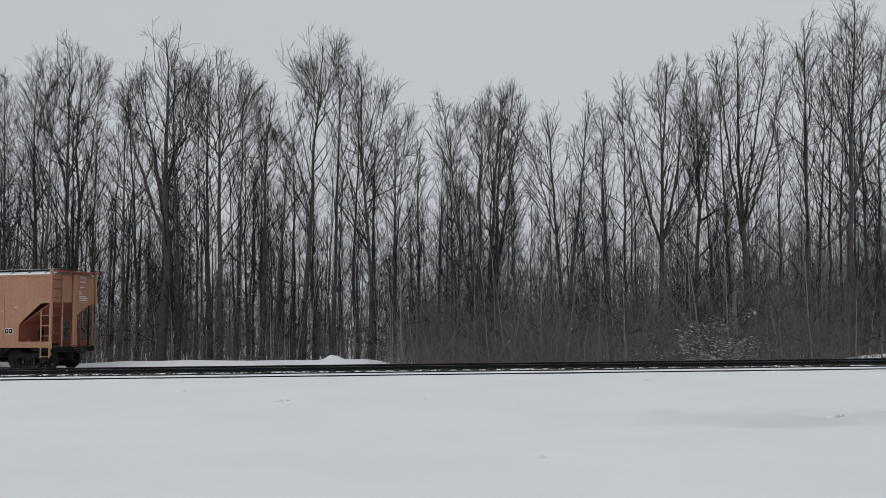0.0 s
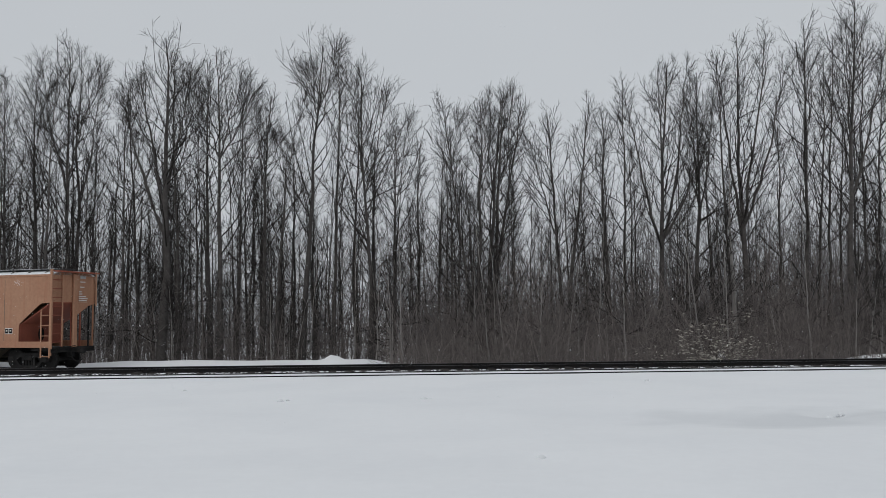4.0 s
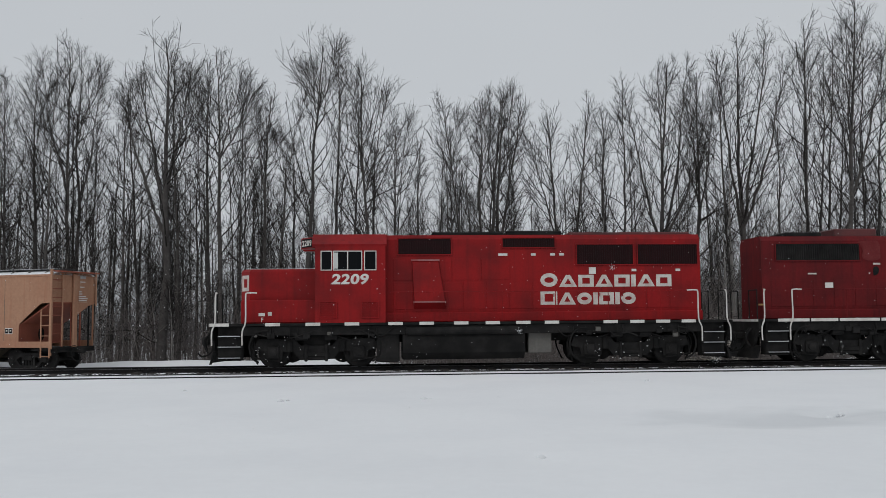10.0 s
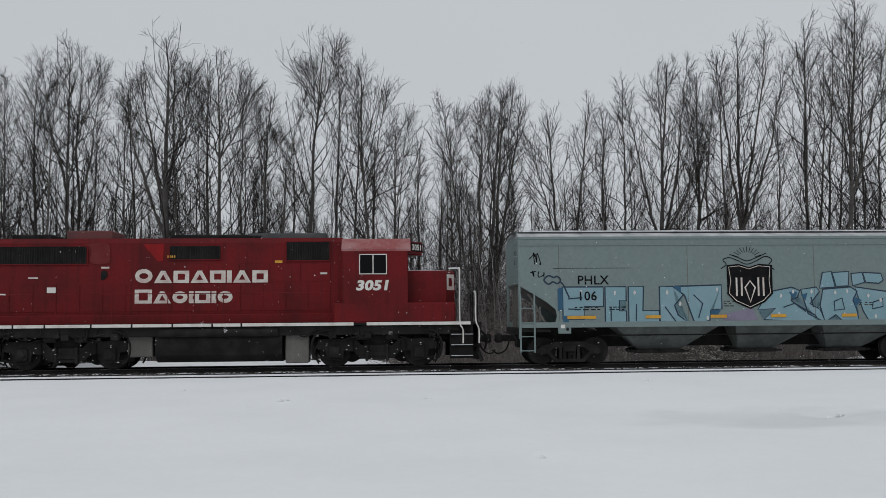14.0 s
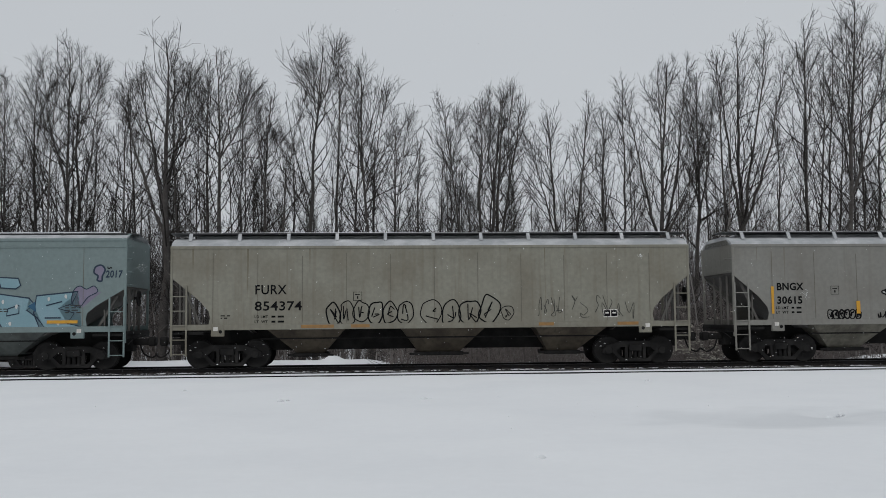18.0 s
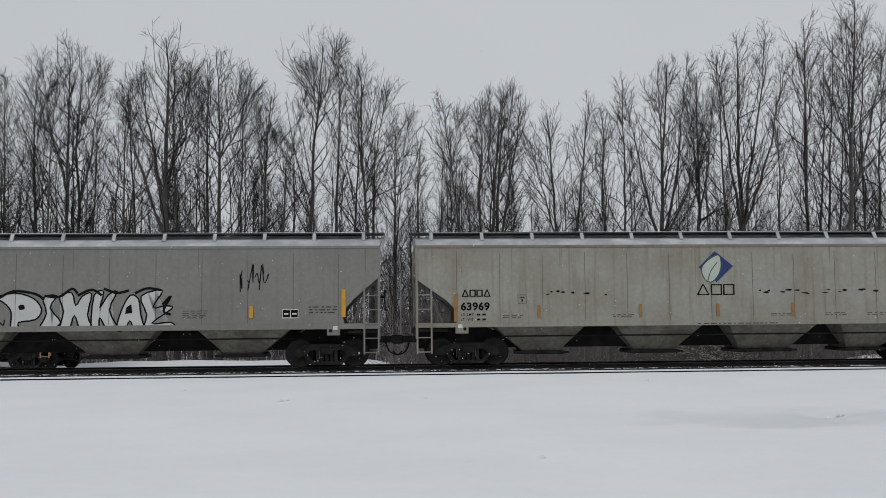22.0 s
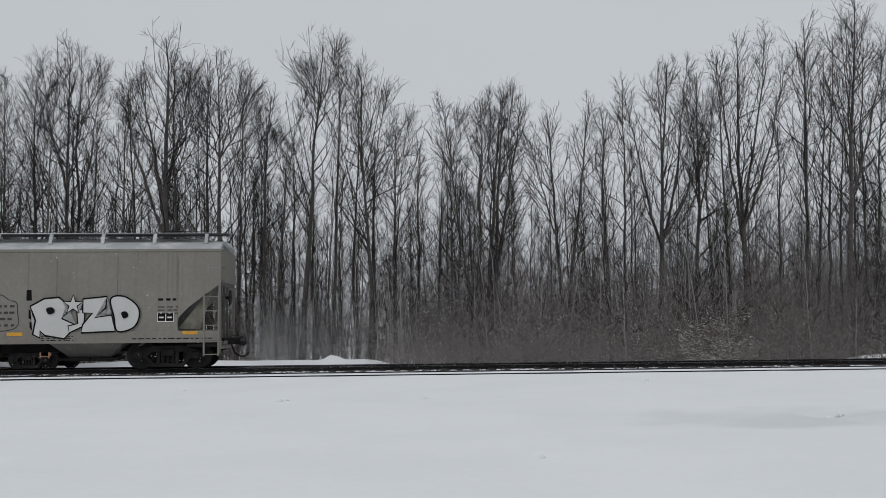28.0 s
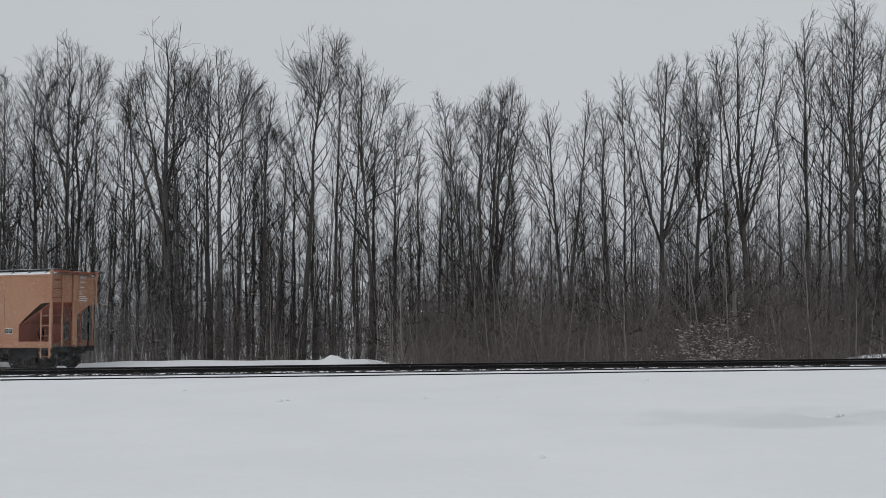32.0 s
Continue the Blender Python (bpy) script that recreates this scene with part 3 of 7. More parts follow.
thicket("thicket", 21, 1750, lambda g, y: g.uniform(-2.5, 0.56 * y), 39, 53, 1.0, 4.6, 0.0155, BRUSH, "dense bare brushwood thicket along the railway", 7)
thicket("thicket", 22, 3200, lambda g, y: g.uniform(-0.58, 0.58, len(y)) * y, 50.5, 66, 1.2, 6.0, 0.0185, BRUSH, "dense bare undergrowth below the forest trees", 6)
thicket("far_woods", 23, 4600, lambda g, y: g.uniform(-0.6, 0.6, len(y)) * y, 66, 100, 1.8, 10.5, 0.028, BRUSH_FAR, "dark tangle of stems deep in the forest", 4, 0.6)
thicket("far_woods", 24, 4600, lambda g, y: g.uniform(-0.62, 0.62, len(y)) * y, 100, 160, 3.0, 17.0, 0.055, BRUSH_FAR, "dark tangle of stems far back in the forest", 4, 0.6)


def leafy_shrub(x, y, w, h, count, seed, label):
    """Low sprays that keep their dry pale leaves."""
    g = np.random.default_rng(seed)
    ob = thing("shrub", pose(x, y, float(land(x, y)) - 0.05), label, "shrub", "leafy shrubs")
    n = 14
    t = np.linspace(0, 1, 6)
    tip = np.stack([g.uniform(-w, w, n), g.uniform(-0.6, 0.6, n), g.uniform(0.25, 1.0, n) * h], -1)
    P = tip[:, None] * np.stack([t ** 1.5, t, t ** 0.45], -1)[None]
    R = np.repeat((0.016 * (1 - 0.8 * t))[None], n, 0)
    Q, S, _ = sprout(g, P, R, np.ones(n), 9, 0.2, 1.0, lambda u, w: 0.6 + 0 * u, (40, 85), -0.1, 3, (0.007, 0), 0.004)
    part("branchwork", tubes_mesh("branchwork", [(P, R, 4), (Q, S, 3)], BRUSH), BRUSH, ob)
    i = g.integers(0, len(Q), count)
    c = Q[i, 0] + (Q[i, 2] - Q[i, 0]) * g.uniform(0.1, 1, count)[:, None] + g.normal(size=(count, 3)) * 0.03
    a, b = g.normal(size=(count, 3)), g.normal(size=(count, 3))
    a[:, 2] *= 0.12
    a /= np.linalg.norm(a, axis=1, keepdims=True)
    b -= a * (a * b).sum(1, keepdims=True)
    b /= np.linalg.norm(b, axis=1, keepdims=True)
    v = np.stack([c, c + a * 0.075 + b * 0.026, c + a * 0.15, c + a * 0.075 - b * 0.026], 1).reshape(-1, 3)
    me = bpy.data.meshes.new("leaves")
    me.from_pydata(v.tolist(), [], np.arange(count * 4).reshape(-1, 4).tolist())
    me.materials.append(DRY_LEAF)
    tagged(part("leaves", me, DRY_LEAF, ob), kind="stuff")


for k, (x, y, w, h, n) in enumerate(((10.9, 38.6, 1.6, 1.5, 420), (11.9, 38.9, 1.4, 2.2, 260), (13.0, 39.4, 1.0, 2.4, 90), (8.4, 38.8, 1.1, 1.5, 60), (9.8, 39.2, 1.4, 2.3, 120), (11.4, 39.8, 1.6, 3.3, 190))):
    leafy_shrub(x, y, w, h, n, 70 + k, "bare shrub holding pale dry leaves beside the track")


# ---- rolling stock ----
RED = surface("bright_red_paint", (0.268, 0.0100, 0.0115), 0.5, dirt=(0.075, 0.010, 0.011), amount=0.75, scale=0.9, grain=0.2, fine=14, streak=0.45, bump=0.05, spec=0.13)
RED_OLD = surface("faded_red_paint", (0.142, 0.0105, 0.0125), 0.6, dirt=(0.045, 0.010, 0.011), amount=0.75, scale=0.8, grain=0.25, fine=12, streak=0.6, bump=0.06, spec=0.12)
RED_ROOF = surface("sooty_red_roof_paint", (0.11, 0.022, 0.022), 0.6, dirt=(0.035, 0.02, 0.02), amount=0.8, scale=1.2, grain=0.3, bump=0.1)
RED_CHALK = surface("chalky_red_cab_roof", (0.28, 0.07, 0.07), 0.6, dirt=(0.42, 0.29, 0.29), amount=0.7, scale=1.2, grain=0.15, streak=0.3)
BLACK = surface("grimy_black_underframe", (0.010, 0.0097, 0.0097), 0.75, dirt=(0.036, 0.034, 0.033), amount=0.7, scale=2.6, grain=0.3, fine=20, bump=0.2, spec=0.2)
SOOT = surface("sooty_steel", (0.008, 0.008, 0.008), 0.85, dirt=(0.034, 0.032, 0.031), amount=0.6, scale=2, grain=0.2, spec=0.2)
WHEEL = surface("dusty_wheel_steel", (0.012, 0.0115, 0.0115), 0.7, 0.1, dirt=(0.050, 0.048, 0.047), amount=0.5, scale=2.5, grain=0.3, spec=0.2)
WHITE = surface("off_white_paint", (0.66, 0.65, 0.62), 0.6, dirt=(0.35, 0.28, 0.25), amount=0.5, scale=3.5, grain=0.15)
CREAM = surface("weathered_white_lettering", (0.60, 0.57, 0.53), 0.6, dirt=(0.35, 0.16, 0.15), amount=0.6, scale=4, grain=0.2)
INK = surface("black_lettering", (0.006, 0.006, 0.007), 0.7, dirt=(0.03, 0.03, 0.028), amount=0.3, scale=4, grain=0.05, spec=0.08)
FAINT = surface("faint_grey_lettering", (0.06, 0.06, 0.055), 0.7, amount=0.3, scale=6, spec=0.1)
YELLOW = surface("yellow_reflector_tape", (0.595, 0.306, 0.025), 0.45, dirt=(0.3, 0.15, 0.04), amount=0.4, scale=5)
OCHRE = surface("rusty_yellow_reflector", (0.30, 0.165, 0.055), 0.6, dirt=(0.15, 0.085, 0.05), amount=0.6, scale=6)
GLASS = surface("dark_cab_glass", (0.005, 0.006, 0.007), 0.15, spec=0.06, amount=0.0, grain=0.0, bump=0)
PALE_PANE = surface("pale_window_shade", (0.55, 0.56, 0.55), 0.4, amount=0.2)
GALV = surface("galvanised_running_board", (0.05, 0.052, 0.055), 0.6, 0.4, dirt=(0.12, 0.12, 0.12), amount=0.5, scale=2)
GREY_A = surface("olive_grey_hopper_paint", (0.228, 0.224, 0.184), 0.6, dirt=(0.125, 0.102, 0.070), amount=0.65, scale=0.6, grain=0.26, fine=9, streak=0.45, bump=0.05)
GREY_B = surface("cool_grey_hopper_paint", (0.213, 0.212, 0.194), 0.6, dirt=(0.14, 0.125, 0.105), amount=0.55, scale=0.5, grain=0.22, fine=9, streak=0.4, bump=0.05)
GREY_C = surface("pale_grey_hopper_paint", (0.308, 0.304, 0.262), 0.6, dirt=(0.165, 0.125, 0.08), amount=0.6, scale=0.55, grain=0.24, fine=9, streak=0.6, bump=0.05)
GREY_D = surface("warm_grey_hopper_paint", (0.207, 0.198, 0.175), 0.6, dirt=(0.15, 0.13, 0.11), amount=0.55, scale=0.6, grain=0.2, fine=9, streak=0.4, bump=0.05)
TEAL = surface("pale_teal_hopper_paint", (0.166, 0.218, 0.218), 0.55, dirt=(0.16, 0.20, 0.20), amount=0.5, scale=0.5, grain=0.2, fine=9, streak=0.35, bump=0.05)
ORANGE = surface("faded_orange_hopper_paint", (0.395, 0.214, 0.132), 0.6, dirt=(0.30, 0.11, 0.06), amount=0.5, scale=0.5, grain=0.24, fine=9, streak=0.5, bump=0.05)
DARK_ORANGE = surface("dark_orange_slope_sheet", (0.27, 0.075, 0.045), 0.7, dirt=(0.16, 0.05, 0.035), amount=0.6, scale=1.0, grain=0.2, streak=0.3)
RUST_BAND = surface("rust_stained_eave", (0.225, 0.205, 0.17), 0.75, dirt=(0.15, 0.10, 0.065), amount=0.7, scale=1.6, grain=0.3, streak=0.4)
ROOF_GREY = surface("snow_dusted_roof_sheet", (0.36, 0.375, 0.39), 0.65, dirt=(0.66, 0.67, 0.68), amount=0.95, scale=1.4, grain=0.15)
# grime of the slope sheets, darkened further for the shade under the car ends
SLOPE_DARK = surface("shaded_grimy_slope_sheet", (0.105, 0.100, 0.092), 0.75, dirt=(0.17, 0.165, 0.155), amount=0.6, scale=1.2, grain=0.25, streak=0.6)
SPRAY_WHITE = surface("white_spray_paint", (0.510, 0.518, 0.510), 0.6, dirt=(0.42, 0.42, 0.41), amount=0.4, scale=2.5, grain=0.08)
SPRAY_BLUE = surface("pale_blue_spray_paint", (0.175, 0.300, 0.345), 0.55, dirt=(0.25, 0.34, 0.40), amount=0.5, scale=1.5)
SPRAY_NAVY = surface("navy_spray_paint", (0.010, 0.028, 0.055), 0.55, amount=0.3, scale=3)
SPRAY_DEEP = surface("deep_blue_spray_paint", (0.021, 0.091, 0.168), 0.55, amount=0.4, scale=3)
SPRAY_LILAC = surface("lilac_spray_paint", (0.198, 0.180, 0.252), 0.6, amount=0.4, scale=3)
LOGO_BLUE = surface("deep_blue_emblem", (0.018, 0.035, 0.14), 0.5, amount=0.3, scale=3)
LOGO_LEAF = surface("pale_leaf_emblem", (0.46, 0.50, 0.44), 0.5, amount=0.3, scale=3)
LOGO_GREEN = surface("dark_green_emblem_line", (0.02, 0.10, 0.06), 0.5)

# low sheets: grime, plus the shade below the cars painted in as darker colour
SHADE_GRIME_GREY = surface("shaded_grimy_grey_sheet", (0.088, 0.074, 0.056), 0.75, dirt=(0.026, 0.021, 0.017), amount=0.85, scale=1.4, grain=0.4, fine=6, streak=0.65, spec=0.2)
SHADE_GRIME_PALE = surface("shaded_dusty_grey_sheet", (0.175, 0.168, 0.138), 0.75, dirt=(0.050, 0.042, 0.034), amount=0.85, scale=1.5, grain=0.4, fine=6, streak=0.6)
SHADE_GRIME_TEAL = surface("shaded_grimy_teal_sheet", (0.105, 0.120, 0.115), 0.75, dirt=(0.04, 0.041, 0.039), amount=0.8, scale=1.4, grain=0.4, fine=6, streak=0.5)

RUN_BROWN = surface("brown_grime_run", (0.172, 0.158, 0.122), 0.8, dirt=(0.11, 0.085, 0.055), amount=0.6, scale=2, spec=0.1)
RUN_GREY = surface("grey_grime_run", (0.188, 0.180, 0.160), 0.8, dirt=(0.15, 0.13, 0.105), amount=0.6, scale=2, spec=0.1)
RUN_PALE = surface("tan_grime_run", (0.255, 0.238, 0.192), 0.8, dirt=(0.19, 0.15, 0.10), amount=0.6, scale=2, spec=0.1)
SEAM = surface("weld_seam_shadow", (0.135, 0.13, 0.115), 0.8, dirt=(0.17, 0.14, 0.10), amount=0.6, scale=2, spec=0.1)

WHEELSETS, CARS = [], []
SIDE = -1.5


def flat_mesh(name, polys, y, mat):
    """Painted shapes on a side: polygons of (x, z) in one plane y."""
    bm = bmesh.new()
    for poly in polys:
        vs = [bm.verts.new((x, y, z)) for x, z in poly]
        try:
            bm.faces.new(vs)
        except ValueError:
            continue
    bmesh.ops.triangulate(bm, faces=bm.faces)
    for f in bm.faces:
        f.normal_update()
        if f.normal.y > 0:
            f.normal_flip()
    me = bpy.data.meshes.new(name)
    bm.to_mesh(me)
    bm.free()
    me.materials.append(mat)
    return me


def curve_points(pts, closed=False, steps=5):
    """A smooth line through the points."""
    n, out = len(pts), []
    last = n if closed else n - 1
    for i in range(last):
        p = [pts[(i + k) % n] if closed else pts[min(max(i + k, 0), n - 1)] for k in (-1, 0, 1, 2)]
        for s in range(steps):
            t = s / steps
            out.append(tuple(0.5 * (2 * p[1][a] + (p[2][a] - p[0][a]) * t + (2 * p[0][a] - 5 * p[1][a] + 4 * p[2][a] - p[3][a]) * t * t
                                    + (3 * p[1][a] - p[0][a] - 3 * p[2][a] + p[3][a]) * t ** 3) for a in (0, 1)))
    if not closed:
        out.append(tuple(pts[-1]))
    return out


def ribbon(pts, w, closed=False):
    """Quads of a painted line."""
    n, L, R = len(pts), [], []
    for i, (x, z) in enumerate(pts):
        a = pts[(i - 1) % n] if closed or i else pts[0]
        b = pts[(i + 1) % n] if closed or i < n - 1 else pts[-1]
        dx, dz = b[0] - a[0], b[1] - a[1]
        d = math.hypot(dx, dz) or 1
        nx, nz = -dz / d * w / 2, dx / d * w / 2
        L.append((x + nx, z + nz))
        R.append((x - nx, z - nz))
    m = n if closed else n - 1
    return [[L[i], L[(i + 1) % n], R[(i + 1) % n], R[i]] for i in range(m)]


def painted(name, parent, polys, mat, lift=0.004, label="", y=SIDE):
    return part(name, flat_mesh(name, polys, y - lift, mat), mat, parent, label)


def rect(x0, x1, z0, z1, slant=0.0):
    return [(x0, z0), (x1, z0), (x1 + slant, z1), (x0 + slant, z1)]


def words(parent, string, x, z, high, mat, y=SIDE, lift=0.008, bold=0.0, wide=1.0, slant=0.0, name="lettering", label=""):
    """Readable writing, its left foot at x, z."""
    cu = bpy.data.curves.new(name, "FONT")
    cu.body, cu.size, cu.offset, cu.shear, cu.space_character = string, high / 0.70, bold, slant, 1.06
    cu.resolution_u = 3
    tmp = new("tmp", cu)
    me = bpy.data.meshes.new_from_object(tmp.evaluated_get(bpy.context.evaluated_depsgraph_get()))
    bpy.data.objects.remove(tmp)
    me.transform(Matrix(((wide, 0, 0, x), (0, 0, -1, y - lift), (0, 1, 0, z), (0, 0, 0, 1))))
    me.materials.clear()
    me.materials.append(mat)
    return part(name, me, mat, parent, label)


def small_print(parent, x, z, wide, rows, mat=None, step=0.075, high=0.035, seed=1, y=SIDE):
    """Lines of writing too small to read, as broken bars."""
    rng, polys = random.Random(seed), []
    for r in range(rows):
        u = x
        while u < x + wide - 0.05:
            w = rng.uniform(0.05, 0.22)
            polys.append(rect(u, min(u + w, x + wide), z - r * step, z - r * step + high))
            u += w + rng.uniform(0.03, 0.1)
    tagged(painted("small_lettering", parent, polys, mat or INK, 0.006, y=y), kind="stuff")


def letter_blocks(parent, pattern, x, z, high, pitch, mat, y, name="lettering", stroke=0.34):
    """A company's name as plain outlined shapes of its size: t triangles, o rings, b hollow boxes, n bars; capitals stand taller."""
    for ch in pattern:
        k = ch.lower()
        h = high * (1.16 if ch.isupper() else 1.0)
        w = {"t": 0.97, "b": 0.84, "o": 0.84, "n": 0.26}[k] * pitch * (1.12 if ch.isupper() else 1.0)
        q = stroke * high
        if k == "n":
            polys = [rect(x, x + w, z, z + h)]
        elif k == "t":
            polys = [[(x, z), (x + q, z), (x + w / 2 + q / 2, z + h), (x + w / 2 - q / 2, z + h)], [(x + w - q, z), (x + w, z), (x + w / 2 + q / 2, z + h), (x + w / 2, z + h - q * 0.8)],
                     rect(x + q, x + w - q, z, z + q * 0.7)]
        elif k == "b":
            polys = [rect(x, x + q, z, z + h), rect(x + w - q, x + w, z, z + h), rect(x + q, x + w - q, z, z + q * 0.75), rect(x + q, x + w - q, z + h - q * 0.75, z + h)]
        else:
            ring = [(x + w / 2 + (w - q) / 2 * math.cos(a), z + h / 2 + (h - q) / 2 * math.sin(a)) for a in [i * math.pi / 7 for i in range(14)]]
            polys = ribbon(ring, q, True)
        painted(name, parent, polys, mat, 0.006, y=y)
        x += w + 0.07 * pitch


def wheelset_mesh(r):
    sh = Shape()
    for s in (-1, 1):
        sh.drum((0, s * 0.77, 0), r, 0.065, sides=28, rim=0.02)
        sh.drum((0, s * 0.70, 0), r + 0.028, 0.014, sides=28)
        sh.drum((0, s * 0.84, 0), r * 0.36, 0.03, sides=14)
        for k in range(4):
            a = math.pi * k / 2 + 0.4
            sh.drum((r * 0.62 * math.cos(a), s * 0.838, r * 0.62 * math.sin(a)), 0.035, 0.006, sides=6)
    sh.drum((0, 0, 0), 0.085, 1.0, sides=10)
    return sh.mesh("wheelset", WHEEL)


SET_SMALL, SET_LARGE = wheelset_mesh(0.457), wheelset_mesh(0.508)


def frame_side(wb, r, y):
    """A cast bogie side frame with its spring window."""
    sh = Shape()
    h = wb / 2
    top = [(-h - 0.22, r + 0.02), (-h - 0.05, r + 0.16), (-0.48, r + 0.30), (0.48, r + 0.30), (h + 0.05, r + 0.16), (h + 0.22, r + 0.02),
           (h + 0.20, r - 0.10), (h - 0.16, r - 0.10), (0.50, r + 0.10), (-0.50, r + 0.10), (-h + 0.16, r - 0.10), (-h - 0.20, r - 0.10)]
    sh.prism(top, y - 0.07, y + 0.07)
    low = [(-h + 0.10, r - 0.02), (-h + 0.22, r - 0.02), (-0.42, 0.19), (0.42, 0.19), (h - 0.22, r - 0.02), (h - 0.10, r - 0.02), (0.5, 0.08), (-0.5, 0.08)]
    sh.prism(low, y - 0.06, y + 0.06)
    for s in (-1, 1):
        sh.box(s * 0.30 - 0.05, s * 0.30 + 0.05, y - 0.06, y + 0.06, 0.15, r + 0.2)
        sh.drum((s * h, y, r), 0.13, 0.10, sides=14, rim=0.02)
    return sh


def lodged_snow(parent, seed, count, half, y, z0, z1):
    """Crumbs of snow caught on ledges of the running gear."""
    g, sh = random.Random(seed), Shape()
    for _ in range(count):
        x, z, w, h = g.uniform(-half, half), g.uniform(z0, z1), g.uniform(0.010, 0.045), g.uniform(0.006, 0.018)
        d = y + g.uniform(-0.03, 0.05)
        sh.add([(x - w, d, z), (x + w, d + 0.01, z + g.uniform(-0.01, 0.01)), (x + w * 0.4, d - 0.03, z), (x, d, z + h * 1.8)], [(0, 2, 1), (0, 1, 3), (1, 2, 3), (2, 0, 3)])
    tagged(part("lodged_snow", sh, SNOW_CAP, parent, "crumbs of snow caught on the ledges"), kind="stuff")


def hopper_truck(parent, x):
    wb, r = 1.78, 0.457
    sh = Shape()
    for y in (-1.0, 1.0):
        sh.add(*((lambda q: (q.v, q.f))(frame_side(wb, r, y))))
    sh.box(-0.22, 0.22, -1.12, 1.12, 0.42, 0.66, 0.03)
    tr = part("truck", sh, BLACK, parent, "grimy cast steel bogie")
    tr.location = (x, 0, 0)
    for y in (-1.0, 1.0):
        spring = Shape()
        for dx in (-0.16, 0.0, 0.16):
            spring.drum((dx, y, 0.30), 0.065, 0.12, "z", 10)
        part("spring_nest", spring, SOOT, tr)
    lodged_snow(tr, int(x * 10), 11, 1.2, -1.10, 0.12, 0.85)
    part("brake_beam", Shape().box(-0.5, -0.42, -0.8, 0.8, 0.3, 0.42, 0.02).box(0.42, 0.5, -0.8, 0.8, 0.3, 0.42, 0.02), SOOT, tr)
    for s in (-1, 1):
        ob = part("wheelset", SET_SMALL, WHEEL, tr)
        ob.location = (s * wb / 2, 0, r)
        WHEELSETS.append((ob, (s * wb / 2, 0, r), r))
    return tr


def coupler(parent, x, s, mat=None):
    """Drawbar, knuckle, air hose and cut lever at one end."""
    sh = Shape().box(x - s * 0.35, x + s * 0.42, -0.11, 0.11, 0.76, 0.98, 0.03).box(x + s * 0.36, x + s * 0.62, -0.17, 0.17, 0.72, 1.02, 0.05)
    c = part("coupler", sh, BLACK, parent)
    part("air_hose", Shape().rod(curve3([(x + s * 0.15, -0.35, 0.86), (x + s * 0.28, -0.36, 0.5), (x + s * 0.55, -0.34, 0.36), (x + s * 0.72, -0.25, 0.48)]), 0.028, 6), SOOT, c)
    part("cut_lever", Shape().rod([(x + s * 0.05, -1.42, 0.82), (x + s * 0.08, -0.9, 0.98), (x + s * 0.3, -0.2, 1.08)], 0.016, 5), BLACK, c)


def curve3(pts, steps=4):
    out = []
    n = len(pts)
    for i in range(n - 1):
        p = [Vector(pts[min(max(i + k, 0), n - 1)]) for k in (-1, 0, 1, 2)]
        for s in range(steps):
            t = s / steps
            out.append(0.5 * (2 * p[1] + (p[2] - p[0]) * t + (2 * p[0] - 5 * p[1] + 4 * p[2] - p[3]) * t * t + (3 * p[1] - p[0] - 3 * p[2] + p[3]) * t ** 3))
    return out + [Vector(pts[-1])]


def ladder(parent, x, z0, z1, mat, y, wide=0.46, step=0.46, both=True):
    """End ladder with round rungs."""
    sh = Shape()
    for s in (-1, 1):
        sh.box(x + s * wide / 2 - 0.028, x + s * wide / 2 + 0.028, y - 0.025, y + 0.02, z0 if s * both >= 0 else z0, z1, 0.006)
    z = z0 + 0.06
    while z < z1 - 0.02:
        sh.rod([(x - wide / 2, y - 0.03, z), (x + wide / 2, y - 0.03, z)], 0.017, 5)
        z += step
    part("ladder", sh, mat, parent)


